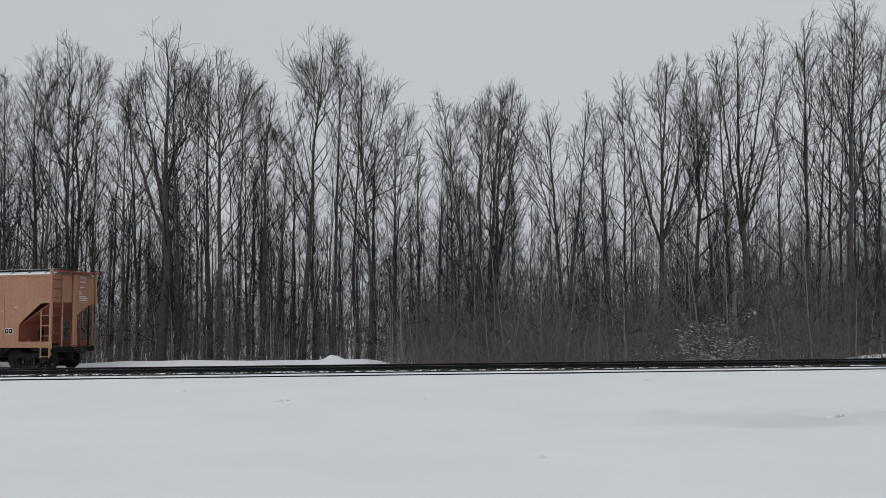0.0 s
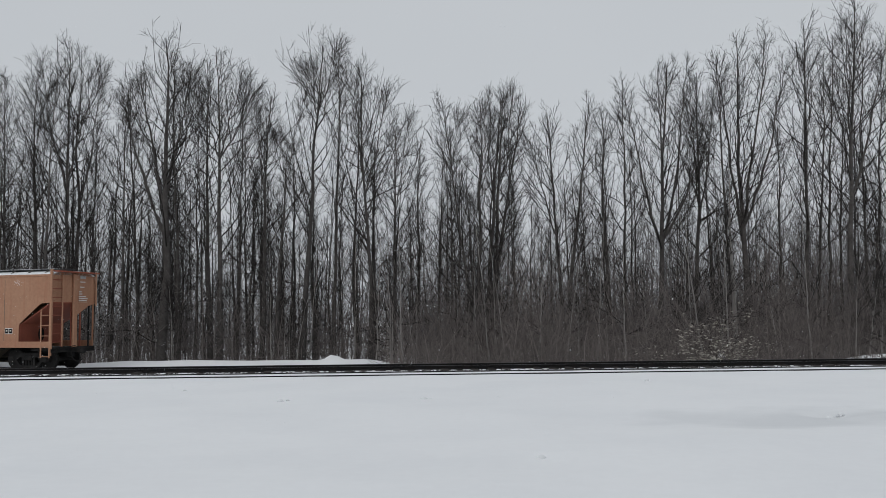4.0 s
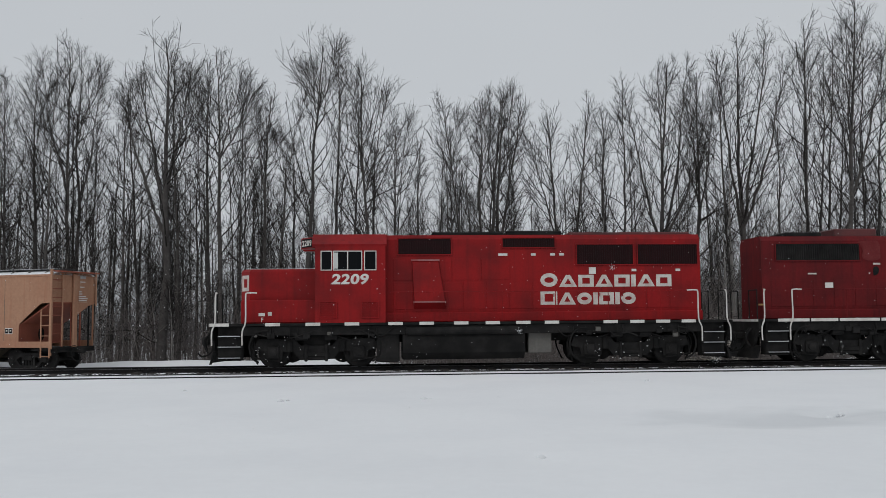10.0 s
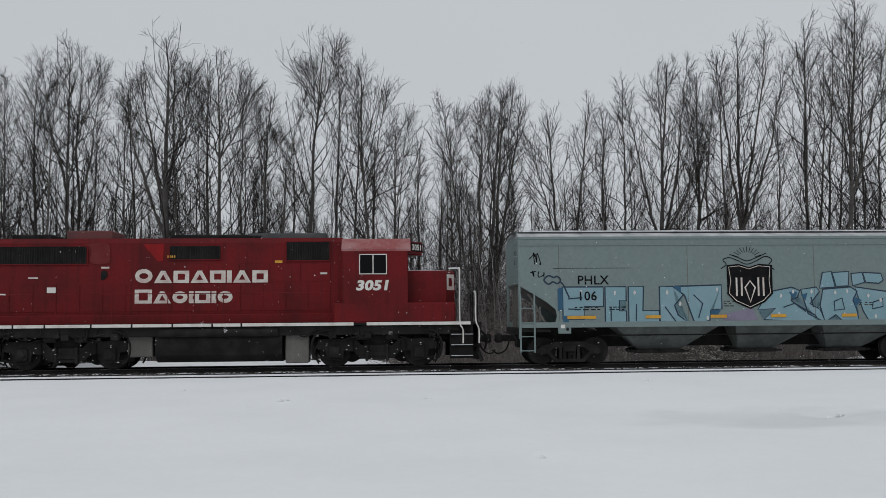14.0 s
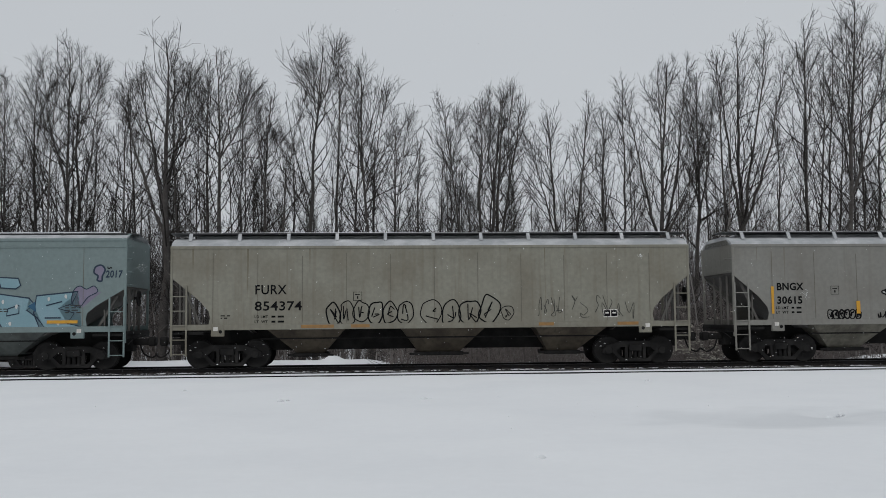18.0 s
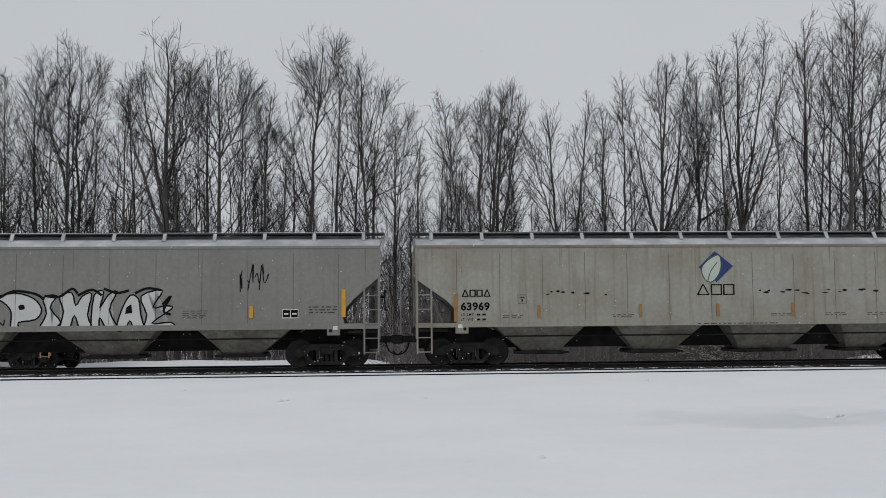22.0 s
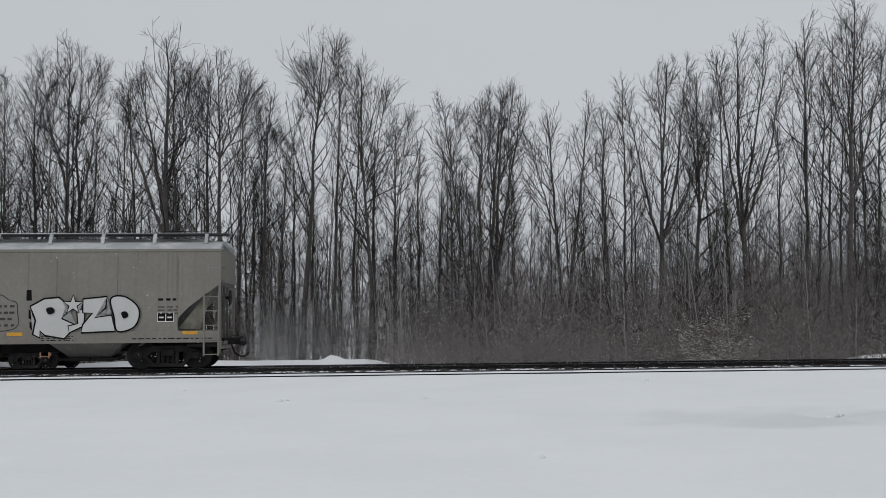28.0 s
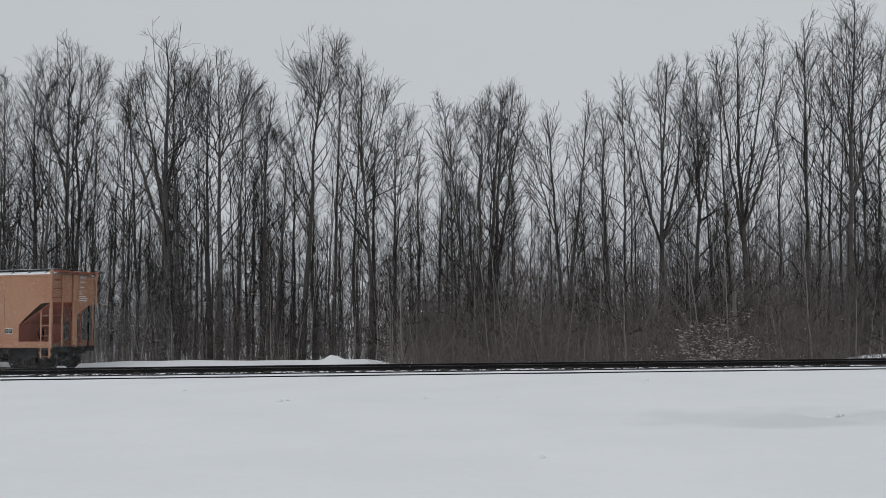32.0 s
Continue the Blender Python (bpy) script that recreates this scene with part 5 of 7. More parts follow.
def olive_car():
    car = hopper("hopper_car", 6.65, "grimy olive-grey covered hopper car with black scrawled graffiti", GREY_A, 8.45, trim=GREY_A, bays=((-5.4, -2.9, -4.5, -3.6), (-1.1, 1.65, -0.5, 0.87), (3.3, 5.7, 3.83, 4.8)),
                 skirt=GREY_A, cut=(1.15, 2.95))
    rust_runs(car, 8.4, 3.84, 1, 7, RUN_BROWN)
    words(car, "FURX", -5.78, 2.38, 0.30, INK, bold=0.006, wide=0.92)
    words(car, "854374", -5.78, 1.86, 0.29, INK, bold=0.006, wide=1.16)
    for z, word in ((1.62, "LD LMT"), (1.46, "LT  WT")):
        words(car, word, -5.78, z, 0.085, INK, bold=0.002)
        small_print(car, -5.24, z + 0.01, 0.4, 1, high=0.06, seed=11)
    letter_box(car, -2.62, 2.16)
    bubble_tag(car, -3.5, 1.36, 2.75, 0.78, 31, 6)
    bubble_tag(car, -0.4, 1.34, 2.5, 0.9, 32, 4)
    bubble_tag(car, 2.2, 1.5, 0.35, 0.45, 33, 1, 0.035)
    scribble(car, 3.3, 1.55, 0.9, 0.75, 34, 4, 0.02, FAINT)
    scribble(car, 4.4, 1.5, 2.2, 0.8, 35, 6, 0.02, FAINT)
    data_panel(car, 5.55, 1.55, 0.46, 0.26)
    reflectors(car, [(-4.3, 1.29, 1.05, 0.1), (-2.7, 1.29, 0.6, 0.1), (3.4, 1.30, 0.5, 0.1), (6.0, 1.30, 0.7, 0.1)], OCHRE)
    small_print(car, -6.85, 1.68, 0.3, 2, seed=12)


def cool_car():
    car = hopper("hopper_car", 25.15, "grey covered hopper car with large white and black graffiti", GREY_B, 8.60, bays=((-5.9, -3.17, -5.0, -3.9), (-1.67, 1.48, -0.8, 0.7), (2.76, 5.7, 3.5, 4.7)), trim=GREY_B, cut=(1.1, 2.95), low=SHADE_GRIME_PALE)
    rust_runs(car, 8.4, 3.84, 2, 8, RUN_GREY)
    words(car, "BNGX", -7.11, 2.40, 0.235, INK, bold=0.010, wide=0.94)
    words(car, "30615", -7.11, 1.95, 0.235, INK, bold=0.010, wide=1.0)
    for z, word in ((1.77, "LD LMT"), (1.62, "LT  WT")):
        words(car, word, -7.15, z, 0.085, INK, bold=0.002)
        small_print(car, -6.62, z + 0.01, 0.36, 1, high=0.06, seed=13)
    letter_box(car, -5.25, 2.25)
    c = 987.0
    bubble_tag(car, -5.4, 1.42, 1.15, 0.32, 41, 6, 0.05)
    scribble(car, -3.7, 1.45, 0.5, 0.28, 42, 3, 0.035)
    fills = ([(800, 523), (832, 514), (862, 525), (876, 548), (866, 568), (838, 574), (842, 590), (826, 590), (826, 552), (812, 532)],
             [(878, 524), (900, 520), (890, 545), (908, 575), (885, 590), (872, 588), (884, 556)], [(905, 522), (925, 514), (932, 540), (942, 522), (958, 516), (952, 560), (960, 588), (940, 588), (930, 560), (922, 588), (906, 588), (912, 552)],
             [(962, 520), (978, 512), (972, 545), (985, 520), (1000, 512), (988, 550), (1002, 588), (984, 588), (972, 565), (970, 588), (958, 588)],
             [(1000, 590), (1008, 550), (1022, 520), (1036, 528), (1040, 560), (1046, 590), (1030, 590), (1022, 572), (1014, 590)], [(1040, 522), (1076, 510), (1060, 545), (1082, 542), (1092, 548), (1058, 578), (1090, 576), (1096, 590), (1048, 590), (1050, 560)])
    def lift(q):
        return grid([(x, 577 - (590 - z) * 0.84) for x, z in q], c, 53.3)
    for sh in fills:
        outline(car, curve_points(lift(sh), True, 3), SPRAY_WHITE, INK, 0.055)
    painted("graffiti", car, [curve_points(lift([(838, 540), (846, 538), (848, 546), (840, 548)]), True, 3), lift([(1016, 545), (1024, 538), (1026, 556), (1014, 558)])], INK, 0.014)
    strokes = []
    for q in ([(806, 524), (830, 510), (865, 516), (880, 528)], [(880, 520), (905, 522), (925, 506), (935, 516)], [(935, 520), (958, 508), (975, 520)], [(978, 506), (1000, 515), (1020, 510)], [(1030, 516), (1050, 506), (1074, 510)], [(1076, 540), (1090, 522), (1078, 552), (1090, 560)]):
        strokes += ribbon(curve_points(lift(q), False, 4), 0.08)
    painted("graffiti", car, strokes, INK, 0.012)
    scribble(car, 4.1, 2.45, 0.95, 0.95, 45, 4, 0.03)
    data_panel(car, 5.45, 1.60)
    small_print(car, 6.3, 1.94, 0.9, 3, FAINT, 0.09, seed=14)
    small_print(car, 2.3, 1.85, 0.8, 4, FAINT, 0.07, 0.02, seed=15)
    reflectors(car, [(-7.3, 1.62, 0.085, 0.9), (-4.4, 1.6, 0.13, 0.42), (4.4, 1.62, 0.13, 0.38), (7.35, 1.62, 0.13, 0.9)])


def pale_car():
    car = hopper("hopper_car", 44.68, "long pale grey covered hopper car with a blue leaf emblem", GREY_C, 9.80, sill=(1.26, 1.40),
                 bays=((-7.2, -4.24, -6.2, -4.95), (-3.18, -0.3, -2.45, -1.04), (0.6, 3.6, 1.2, 2.9), (4.4, 7.1, 4.96, 6.1)), cut=(1.25, 2.85), seam_step=1.3, low=SHADE_GRIME_PALE)
    rust_runs(car, 9.7, 3.84, 3, 12, RUN_PALE)
    letter_blocks(car, "tbbt", -8.3, 2.25, 0.23, 0.25, INK, SIDE, stroke=0.2)
    words(car, "63969", -8.33, 1.82, 0.24, INK, bold=0.012, wide=1.06)
    for z, word in ((1.63, "LD LMT"), (1.47, "LT  WT")):
        words(car, word, -8.33, z, 0.085, INK, bold=0.002)
        small_print(car, -7.80, z + 0.01, 0.36, 1, high=0.06, seed=16)
    letter_box(car, -6.45, 2.03)
    c = 870.0
    dia = [(848, 477), (880, 450), (910, 474), (880, 500)]
    dia = grid([(848, 475), (878, 446), (911, 473), (880, 502)], c, 53.8)
    painted("emblem", car, [dia], LOGO_BLUE, 0.005, "deep blue diamond emblem")
    leaf = curve_points(grid([(853, 480), (862, 465), (884, 453), (889, 470), (884, 488), (872, 501), (860, 498)], c, 53.8), True, 4)
    painted("emblem", car, [leaf], LOGO_LEAF, 0.009, "pale leaf on the emblem")
    painted("emblem", car, ribbon(curve_points(grid([(864, 499), (870, 482), (882, 466)], c, 53.8), False, 4), 0.03) + ribbon(leaf, 0.03, True), LOGO_GREEN, 0.012)
    letter_blocks(car, "tbb", -0.50, 2.25, 0.36, 0.46, INK, SIDE, stroke=0.14)
    rng, chips = random.Random(51), []
    for x in (-5.55, -5.4, -5.2, -5.05, -4.7, -4.3, -3.6, 1.6, 1.75, 1.9, 2.3, 2.5, 2.8, 3.05, 3.2, 3.75, 3.9, 4.3, 4.45, 5.0, 5.1, 5.5, 6.1):
        z = 2.38 + rng.uniform(-0.1, 0.04)
        w, h = rng.uniform(0.06, 0.24), rng.uniform(0.02, 0.06)
        chips.append(curve_points([(x, z), (x + w * 0.5, z + h * 0.6), (x + w, z + h * 0.3), (x + w * 0.8, z - h * 0.6), (x + w * 0.3, z - h * 0.4)], True, 2))
    painted("paint_chips", car, chips, INK, 0.006, "dark flaked paint patches")
    reflectors(car, [(-8.55, 1.44, 0.13, 0.9), (-5.82, 1.55, 0.1, 0.42), (-2.45, 1.55, 0.1, 0.42), (0.15, 1.55, 0.1, 0.42), (2.7, 1.55, 0.1, 0.42), (5.98, 1.55, 0.1, 0.42), (8.55, 1.6, 0.13, 0.85)], OCHRE)
    data_panel(car, 6.75, 1.60, 0.45, 0.28)
    small_print(car, 7.6, 1.95, 0.75, 3, FAINT, 0.10, seed=17)
    for x, s in ((-6.95, 20), (-3.35, 21), (2.0, 22), (3.85, 23), (5.3, 24)):
        small_print(car, x, 1.62, 0.75, 2, FAINT, 0.06, 0.02, s)
    small_print(car, -0.5, 1.30, 2.7, 1, FAINT, 0.06, 0.03, 25, SIDE - 0.02)


def warm_car():
    car = hopper("hopper_car", 64.2, "warm grey covered hopper car with white bubble graffiti", GREY_D, 7.97, eave=3.78, sill=(0.86, 1.24), deep=True, roof="round",
                 bays=((-7.2 + 1.9, -3.2, -6.6 + 2.0, -3.7), (-1.7, 0.4, -1.0, -0.1), (2.6, 4.9, 3.0, 4.3)), trim=GREY_D, bay_low=0.28, cut=(1.25, 2.75), ends=(False, False), seam_step=1.75, low=SLOPE_DARK)
    for e in (-1, 1):
        part("slope_cover", Shape().prism([(e * 7.72, 2.68), (e * 6.58, 1.28), (e * 7.30, 1.28)], -1.34, -1.29), SHADE_GRIME_PALE, car, "dull grey plate closing the sloping end")
    rust_runs(car, 7.9, 3.76, 4, 14, RUN_GREY)
    words(car, "CEFX", -6.74, 2.19, 0.24, INK, bold=0.010, wide=0.92)
    words(car, "11944", -6.74, 1.78, 0.24, INK, bold=0.010, wide=0.86)
    words(car, "LD LMT  233600", -6.72, 1.56, 0.085, INK, bold=0.002, wide=0.98)
    words(car, "LT  WT    62400", -6.72, 1.40, 0.085, INK, bold=0.002, wide=0.98)
    letter_box(car, -4.15, 2.0)
    c = 986.0
    scribble(car, -5.3, 1.5, 1.2, 0.55, 61, 4, 0.022, FAINT)
    scribble(car, -4.2, 1.5, 1.4, 0.6, 62, 4, 0.022, FAINT)
    scribble(car, -2.0, 1.75, 0.7, 0.4, 63, 3, 0.035, FAINT)
    bubble_tag(car, -1.2, 1.5, 1.7, 0.85, 64, 4, 0.05, FAINT)
    cloud_ring = [(1010, 560), (1018, 545), (1014, 530), (1030, 525), (1045, 516), (1060, 525), (1072, 530), (1074, 548), (1076, 565), (1066, 575), (1042, 578), (1020, 574)]
    painted("graffiti", car, ribbon(curve_points(grid(cloud_ring, c, 53.4), True, 4), 0.03, True), FAINT, 0.006)
    small_print(car, 0.95, 2.02, 0.6, 4, FAINT, 0.2, 0.07, 66)
    # large white letters with black edges
    glyph_a = grid([(1095, 536), (1118, 523), (1142, 521), (1155, 532), (1156, 548), (1147, 557), (1172, 569), (1152, 592), (1120, 586), (1112, 578), (1112, 590), (1100, 584), (1104, 560), (1100, 550)], c, 53.4)
    star = []
    for k in range(10):
        a, r = math.pi / 2 + k * math.pi / 5, (17, 7)[k % 2]
        star.append((1166 + r * math.cos(a), 534 - r * math.sin(a)))
    glyph_i = grid([(1172, 545), (1186, 540), (1184, 570), (1160, 582), (1158, 570), (1174, 566)], c, 53.4)
    glyph_z = grid([(1182, 524), (1222, 520), (1220, 540), (1202, 556), (1230, 552), (1236, 580), (1180, 582), (1182, 568), (1198, 548), (1182, 548)], c, 53.4)
    glyph_o = curve_points(grid([(1228, 524), (1250, 520), (1272, 536), (1276, 555), (1266, 574), (1240, 580), (1234, 555)], c, 53.4), True, 4)
    for k, (sh, w) in enumerate(((glyph_a, 0.06), (glyph_i, 0.05), (glyph_z, 0.06), (glyph_o, 0.055), (grid(star, c, 53.4), 0.045))):
        outline(car, sh, SPRAY_WHITE, INK, w, 0.030 + 0.006 * k)
    painted("graffiti", car, [curve_points(grid(q, c, 53.4), True, 3) for q in ([(1122, 540), (1132, 538), (1136, 546), (1126, 550)], [(1246, 548), (1254, 546), (1258, 554), (1250, 558)])], INK, 0.07)
    painted("graffiti", car, [grid(q, c, 53.4) for q in ([(1088, 508), (1096, 508), (1097, 526), (1088, 526)], [(1092, 540), (1102, 552), (1098, 560), (1092, 556)], [(1094, 562), (1103, 566), (1100, 580), (1094, 572)])], INK, 0.006)
    data_panel(car, 5.98, 1.52)
    small_print(car, 6.0, 2.20, 0.6, 1, INK, high=0.07, seed=19)
    small_print(car, 6.0, 1.98, 0.62, 3, FAINT, 0.1, seed=20)
    reflectors(car, [(-7.95, 0.90, 1.05, 0.12), (-5.15, 1.09, 0.50, 0.11), (-1.18, 1.12, 0.48, 0.11), (1.34, 1.12, 0.48, 0.11), (6.78, 1.12, 0.48, 0.11)])
    small_print(car, -5.0, 1.02, 2.0, 1, INK, 0.06, 0.03, 26, SIDE - 0.02)
    small_print(car, -7.0, 1.12, 2.0, 2, INK, 0.12, 0.03, 27, SIDE - 0.02)
    small_print(car, 2.4, 1.08, 1.0, 3, INK, 0.06, 0.025, 28, SIDE - 0.02)
    small_print(car, 5.2, 0.98, 2.5, 1, INK, 0.06, 0.03, 29, SIDE - 0.02)


def orange_car():
    hl = 7.5
    car = hopper("hopper_car", 0.0, "faded orange covered hopper car parked on the snowy siding", ORANGE, hl, eave=4.22, sill=(1.0, 1.28), bays=((-4.5, -1.5, -3.6, -2.4), (1.4, 4.4, 2.4, 3.6)), roof="low", board=4.56,
                 cut=(1.95, 3.0), trim=ORANGE, end_mat=ORANGE, slope=DARK_ORANGE, m=SIDING @ pose(-7.5, 0, 0), moving=False, seam_step=3.2, truck_in=1.55, roof_mat=SNOW_CAP, ladder_low=0.55, ends=(False, False),
                 opening=((0.0, 3.0), (0.5, 3.0), (0.62, 2.96), (1.72, 2.08), (1.75, 2.0), (1.75, 1.28)), slope_foot=(1.75, 2.05), seam_inset=2.55, braced=False)
    data_panel(car, 5.0, 1.62, 0.42, 0.27)
    # lettering on the far half of the end sheet
    for z, y, w in ((3.98, 0.42, 0.36), (3.74, 0.42, 0.30), (3.52, 0.36, 0.16), (3.42, 0.36, 0.22), (3.30, 0.34, 0.5), (3.21, 0.34, 0.62), (3.12, 0.34, 0.56), (3.03, 0.34, 0.62)):
        part("end_lettering", Shape().box(hl + 0.002, hl + 0.008, y, y + w, z, z + 0.045), WHITE, car)
    part("end_lettering", Shape().box(hl + 0.002, hl + 0.010, 0.42, 0.80, 4.16, 4.28), ROOF_GREY, car, "pale worn patch")
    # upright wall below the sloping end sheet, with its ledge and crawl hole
    part("bay_wall", Shape().box(hl - 1.82, hl - 1.76, -1.42, 1.42, 1.2, 2.08, 0.01), DARK_ORANGE, car, "darker orange upright end wall")
    part("bay_ledge", Shape().box(hl - 1.80, hl - 1.68, -1.44, 1.44, 2.02, 2.10, 0.01), DARK_ORANGE, car)
    # no opening is cut: a dark oval on the wall gives the hole's shade
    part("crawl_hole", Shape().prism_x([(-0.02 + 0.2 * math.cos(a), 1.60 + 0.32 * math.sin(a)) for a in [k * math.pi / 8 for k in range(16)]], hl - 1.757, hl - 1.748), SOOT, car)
    part("slope_rib", Shape().prism([(hl - 0.35, 3.0), (hl - 0.2, 3.0), (hl - 1.68, 2.1), (hl - 1.75, 2.1)], -0.72, -0.62), DARK_ORANGE, car)
    # end post, corner ladders and the cage at the far corner
    part("end_post", Shape().box(hl - 0.02, hl + 0.10, -0.12, 0.16, 1.0, 4.36, 0.03), ORANGE, car)
    part("end_gusset", Shape().prism_x([(0.16, 2.45), (1.05, 2.92), (1.4, 2.98), (1.4, 3.06), (0.16, 3.06)], hl - 0.05, hl + 0.03), ORANGE, car)
    part("ladder_rail", Shape().box(hl + 0.02, hl + 0.07, -0.86, -0.80, 1.05, 4.38, 0.01), ORANGE, car)
    part("ladder_rail", Shape().box(hl - 0.06, hl + 0.05, -1.56, -1.46, 0.95, 4.52, 0.01), ORANGE, car)
    rungs = Shape()
    for k in range(9):
        z = 1.25 + k * 0.40
        rungs.rod([(hl + 0.05, -1.5, z), (hl + 0.05, -0.82, z)], 0.018, 5)
    part("ladder_rungs", rungs, DARK_ORANGE, car)
    part("ladder_rail", Shape().box(hl + 0.05, hl + 0.10, 1.44, 1.52, 2.9, 4.5, 0.01), ORANGE, car)
    part("roof_walk_end", Shape().box(hl, hl + 0.30, -1.40, 1.45, 4.40, 4.46, 0.01), DARK_ORANGE, car)
    part("brake_pipe_stand", Shape().rod([(hl + 0.12, 0.9, 1.0), (hl + 0.12, 0.9, 2.9)], 0.045, 6), SOOT, car)
    for s in (-1, 1):
        part("sill_step", Shape().rod([(s * (hl - 0.62), -1.5, 1.02), (s * (hl - 0.62), -1.5, 0.45), (s * (hl - 0.08), -1.5, 0.45), (s * (hl - 0.08), -1.5, 1.02)], 0.02, 6), SOOT, car)
    for k in range(16):
        x = -7.0 + k * 0.93
        part("roof_bracket", Shape().prism_x([(-1.50, 4.28), (-1.42, 4.28), (-0.92, 4.56), (-1.0, 4.56)], x, x + 0.05), SLOPE_DARK, car)


teal_car()
olive_car()
cool_car()
pale_car()
warm_car()
orange_car()


# ---- locomotives ----
RED_WORN = surface("bleached_red_paint", (0.150, 0.028, 0.029), 0.7, dirt=(0.12, 0.014, 0.016), amount=0.8, scale=2.5, grain=0.3, spec=0.1)
RED_GRILLE = surface("dark_red_grille", (0.020, 0.005, 0.006), 0.7, dirt=(0.009, 0.005, 0.005), amount=0.7, scale=2.0, grain=0.3, spec=0.15)

def loco_truck(parent, x, wheelbase=2.76):
    r = 0.508
    sh = Shape()
    h = wheelbase / 2
    for y in (-1.05, 1.05):
        sh.prism([(-h - 0.62, r + 0.12), (-h - 0.5, r + 0.42), (-0.7, r + 0.42), (-0.5, r + 0.20), (0.5, r + 0.20), (0.7, r + 0.42), (h + 0.5, r + 0.42), (h + 0.62, r + 0.12), (h + 0.30, r + 0.04),
                  (h + 0.26, r - 0.24), (h - 0.26, r - 0.24), (h - 0.30, r + 0.02), (0.75, r + 0.02), (0.55, r - 0.22), (-0.55, r - 0.22), (-0.75, r + 0.02), (-h + 0.30, r + 0.02), (-h + 0.26, r - 0.24), (-h - 0.26, r - 0.24), (-h - 0.30, r + 0.04)], y - 0.07, y + 0.07)
    tr = part("truck", sh, BLACK, parent, "black locomotive bogie with snow dust")
    tr.location = (x, 0, 0)
    for s in (-1, 1):
        for y in (-1.16, 1.16):
            part("journal_box", Shape().box(s * h - 0.19, s * h + 0.19, y - 0.07, y + 0.07, r - 0.2, r + 0.2, 0.04).drum((s * h, y + math.copysign(0.09, y), r), 0.12, 0.03, sides=14), BLACK, tr)
            part("brake_cylinder", Shape().drum((s * 0.48, y, r + 0.52), 0.15, 0.20, "x", 14, 0.02).rod([(s * 0.7, y, r + 0.5), (s * (h - 0.2), y, r + 0.36)], 0.03), BLACK, tr)
            part("coil_spring", Shape().drum((s * (h - 0.52), y * 0.98, r + 0.18), 0.10, 0.17, "z", 10), SOOT, tr)
            part("sand_pipe", Shape().rod(curve3([(s * (h + 0.55), y * 0.9, 1.15), (s * (h + 0.72), y * 0.9, 0.7), (s * (h + 0.6), y * 0.85, 0.3), (s * (h + 0.52), y * 0.8, 0.12)]), 0.028, 6), SOOT, tr)
        ob = part("wheelset", SET_LARGE, WHEEL, tr)
        ob.location = (s * h, 0, r)
        WHEELSETS.append((ob, (s * h, 0, r), r))
    # unseen motors and the bolster's long box, added to block light through the bogie
    for s in (-1, 1):
        part("traction_motor", Shape().drum((s * (h - 0.55), 0, 0.48), 0.34, 0.6, "y", 16, 0.04).box(s * (h - 0.9) - 0.2, s * (h - 0.9) + 0.2, -0.55, 0.55, 0.25, 0.85, 0.04), SOOT, tr)
        part("brake_shoe", Shape().prism([(s * (h + 0.56), 0.25), (s * (h + 0.66), 0.25), (s * (h + 0.70), 0.75), (s * (h + 0.58), 0.72)], -0.86, -0.70), SOOT, tr)
        part("brake_rigging", Shape().rod([(s * (h + 0.62), -1.0, 0.85), (s * (h + 0.66), -1.0, 0.3)], 0.035, 6).rod([(s * (h + 0.66), -1.02, 0.34), (s * (h - 0.2), -1.16, 0.22)], 0.025, 6), BLACK, tr)
    lodged_snow(tr, int(x * 10), 30, 2.0, -1.24, 0.15, 1.1)
    part("bolster", Shape().box(-0.45, 0.45, -1.0, 1.0, 0.55, 1.06, 0.03).box(-1.9, 1.9, -0.75, 0.75, 0.80, 1.06), SOOT, tr)
    part("leaf_spring", Shape().box(-0.42, 0.42, -1.18, -1.02, 0.34, 0.50, 0.03).box(-0.3, 0.3, -1.19, -1.03, 0.24, 0.34, 0.03), SOOT, tr)
    for q in (-0.33, 0.33):
        part("brake_hanger", Shape().box(q - 0.05, q + 0.05, -1.2, -1.1, 0.2, 0.75, 0.02), BLACK, tr)


def louvres(parent, x0, x1, z0, z1, y, mat_frame, across=0.075, name="radiator_grille", upright=True, back=None):
    """Framed slats over a flat panel, dark by default for a recess's shade."""
    g = part(name, Shape().box(x0, x1, y - 0.004, y + 0.03, z0, z1), back or SOOT, parent)
    fr = Shape()
    for a, b, c, d in ((x0 - 0.04, x1 + 0.04, z1, z1 + 0.04), (x0 - 0.04, x1 + 0.04, z0 - 0.04, z0), (x0 - 0.04, x0, z0, z1), (x1, x1 + 0.04, z0, z1)):
        fr.box(a, b, y - 0.035, y + 0.02, c, d, 0.006)
    part("grille_frame", fr, mat_frame, g)
    sl = Shape()
    if upright:
        n = max(2, int((x1 - x0) / across))
        for k in range(n):
            x = x0 + (k + 0.5) * (x1 - x0) / n
            sl.box(x - 0.012, x + 0.012, y - 0.028, y - 0.004, z0, z1)
    else:
        n = max(2, int((z1 - z0) / across))
        for k in range(n):
            z = z0 + (k + 0.5) * (z1 - z0) / n
            sl.box(x0, x1, y - 0.028, y - 0.004, z - 0.012, z + 0.012)
    part("slats", sl, back or BLACK, g)
    return g


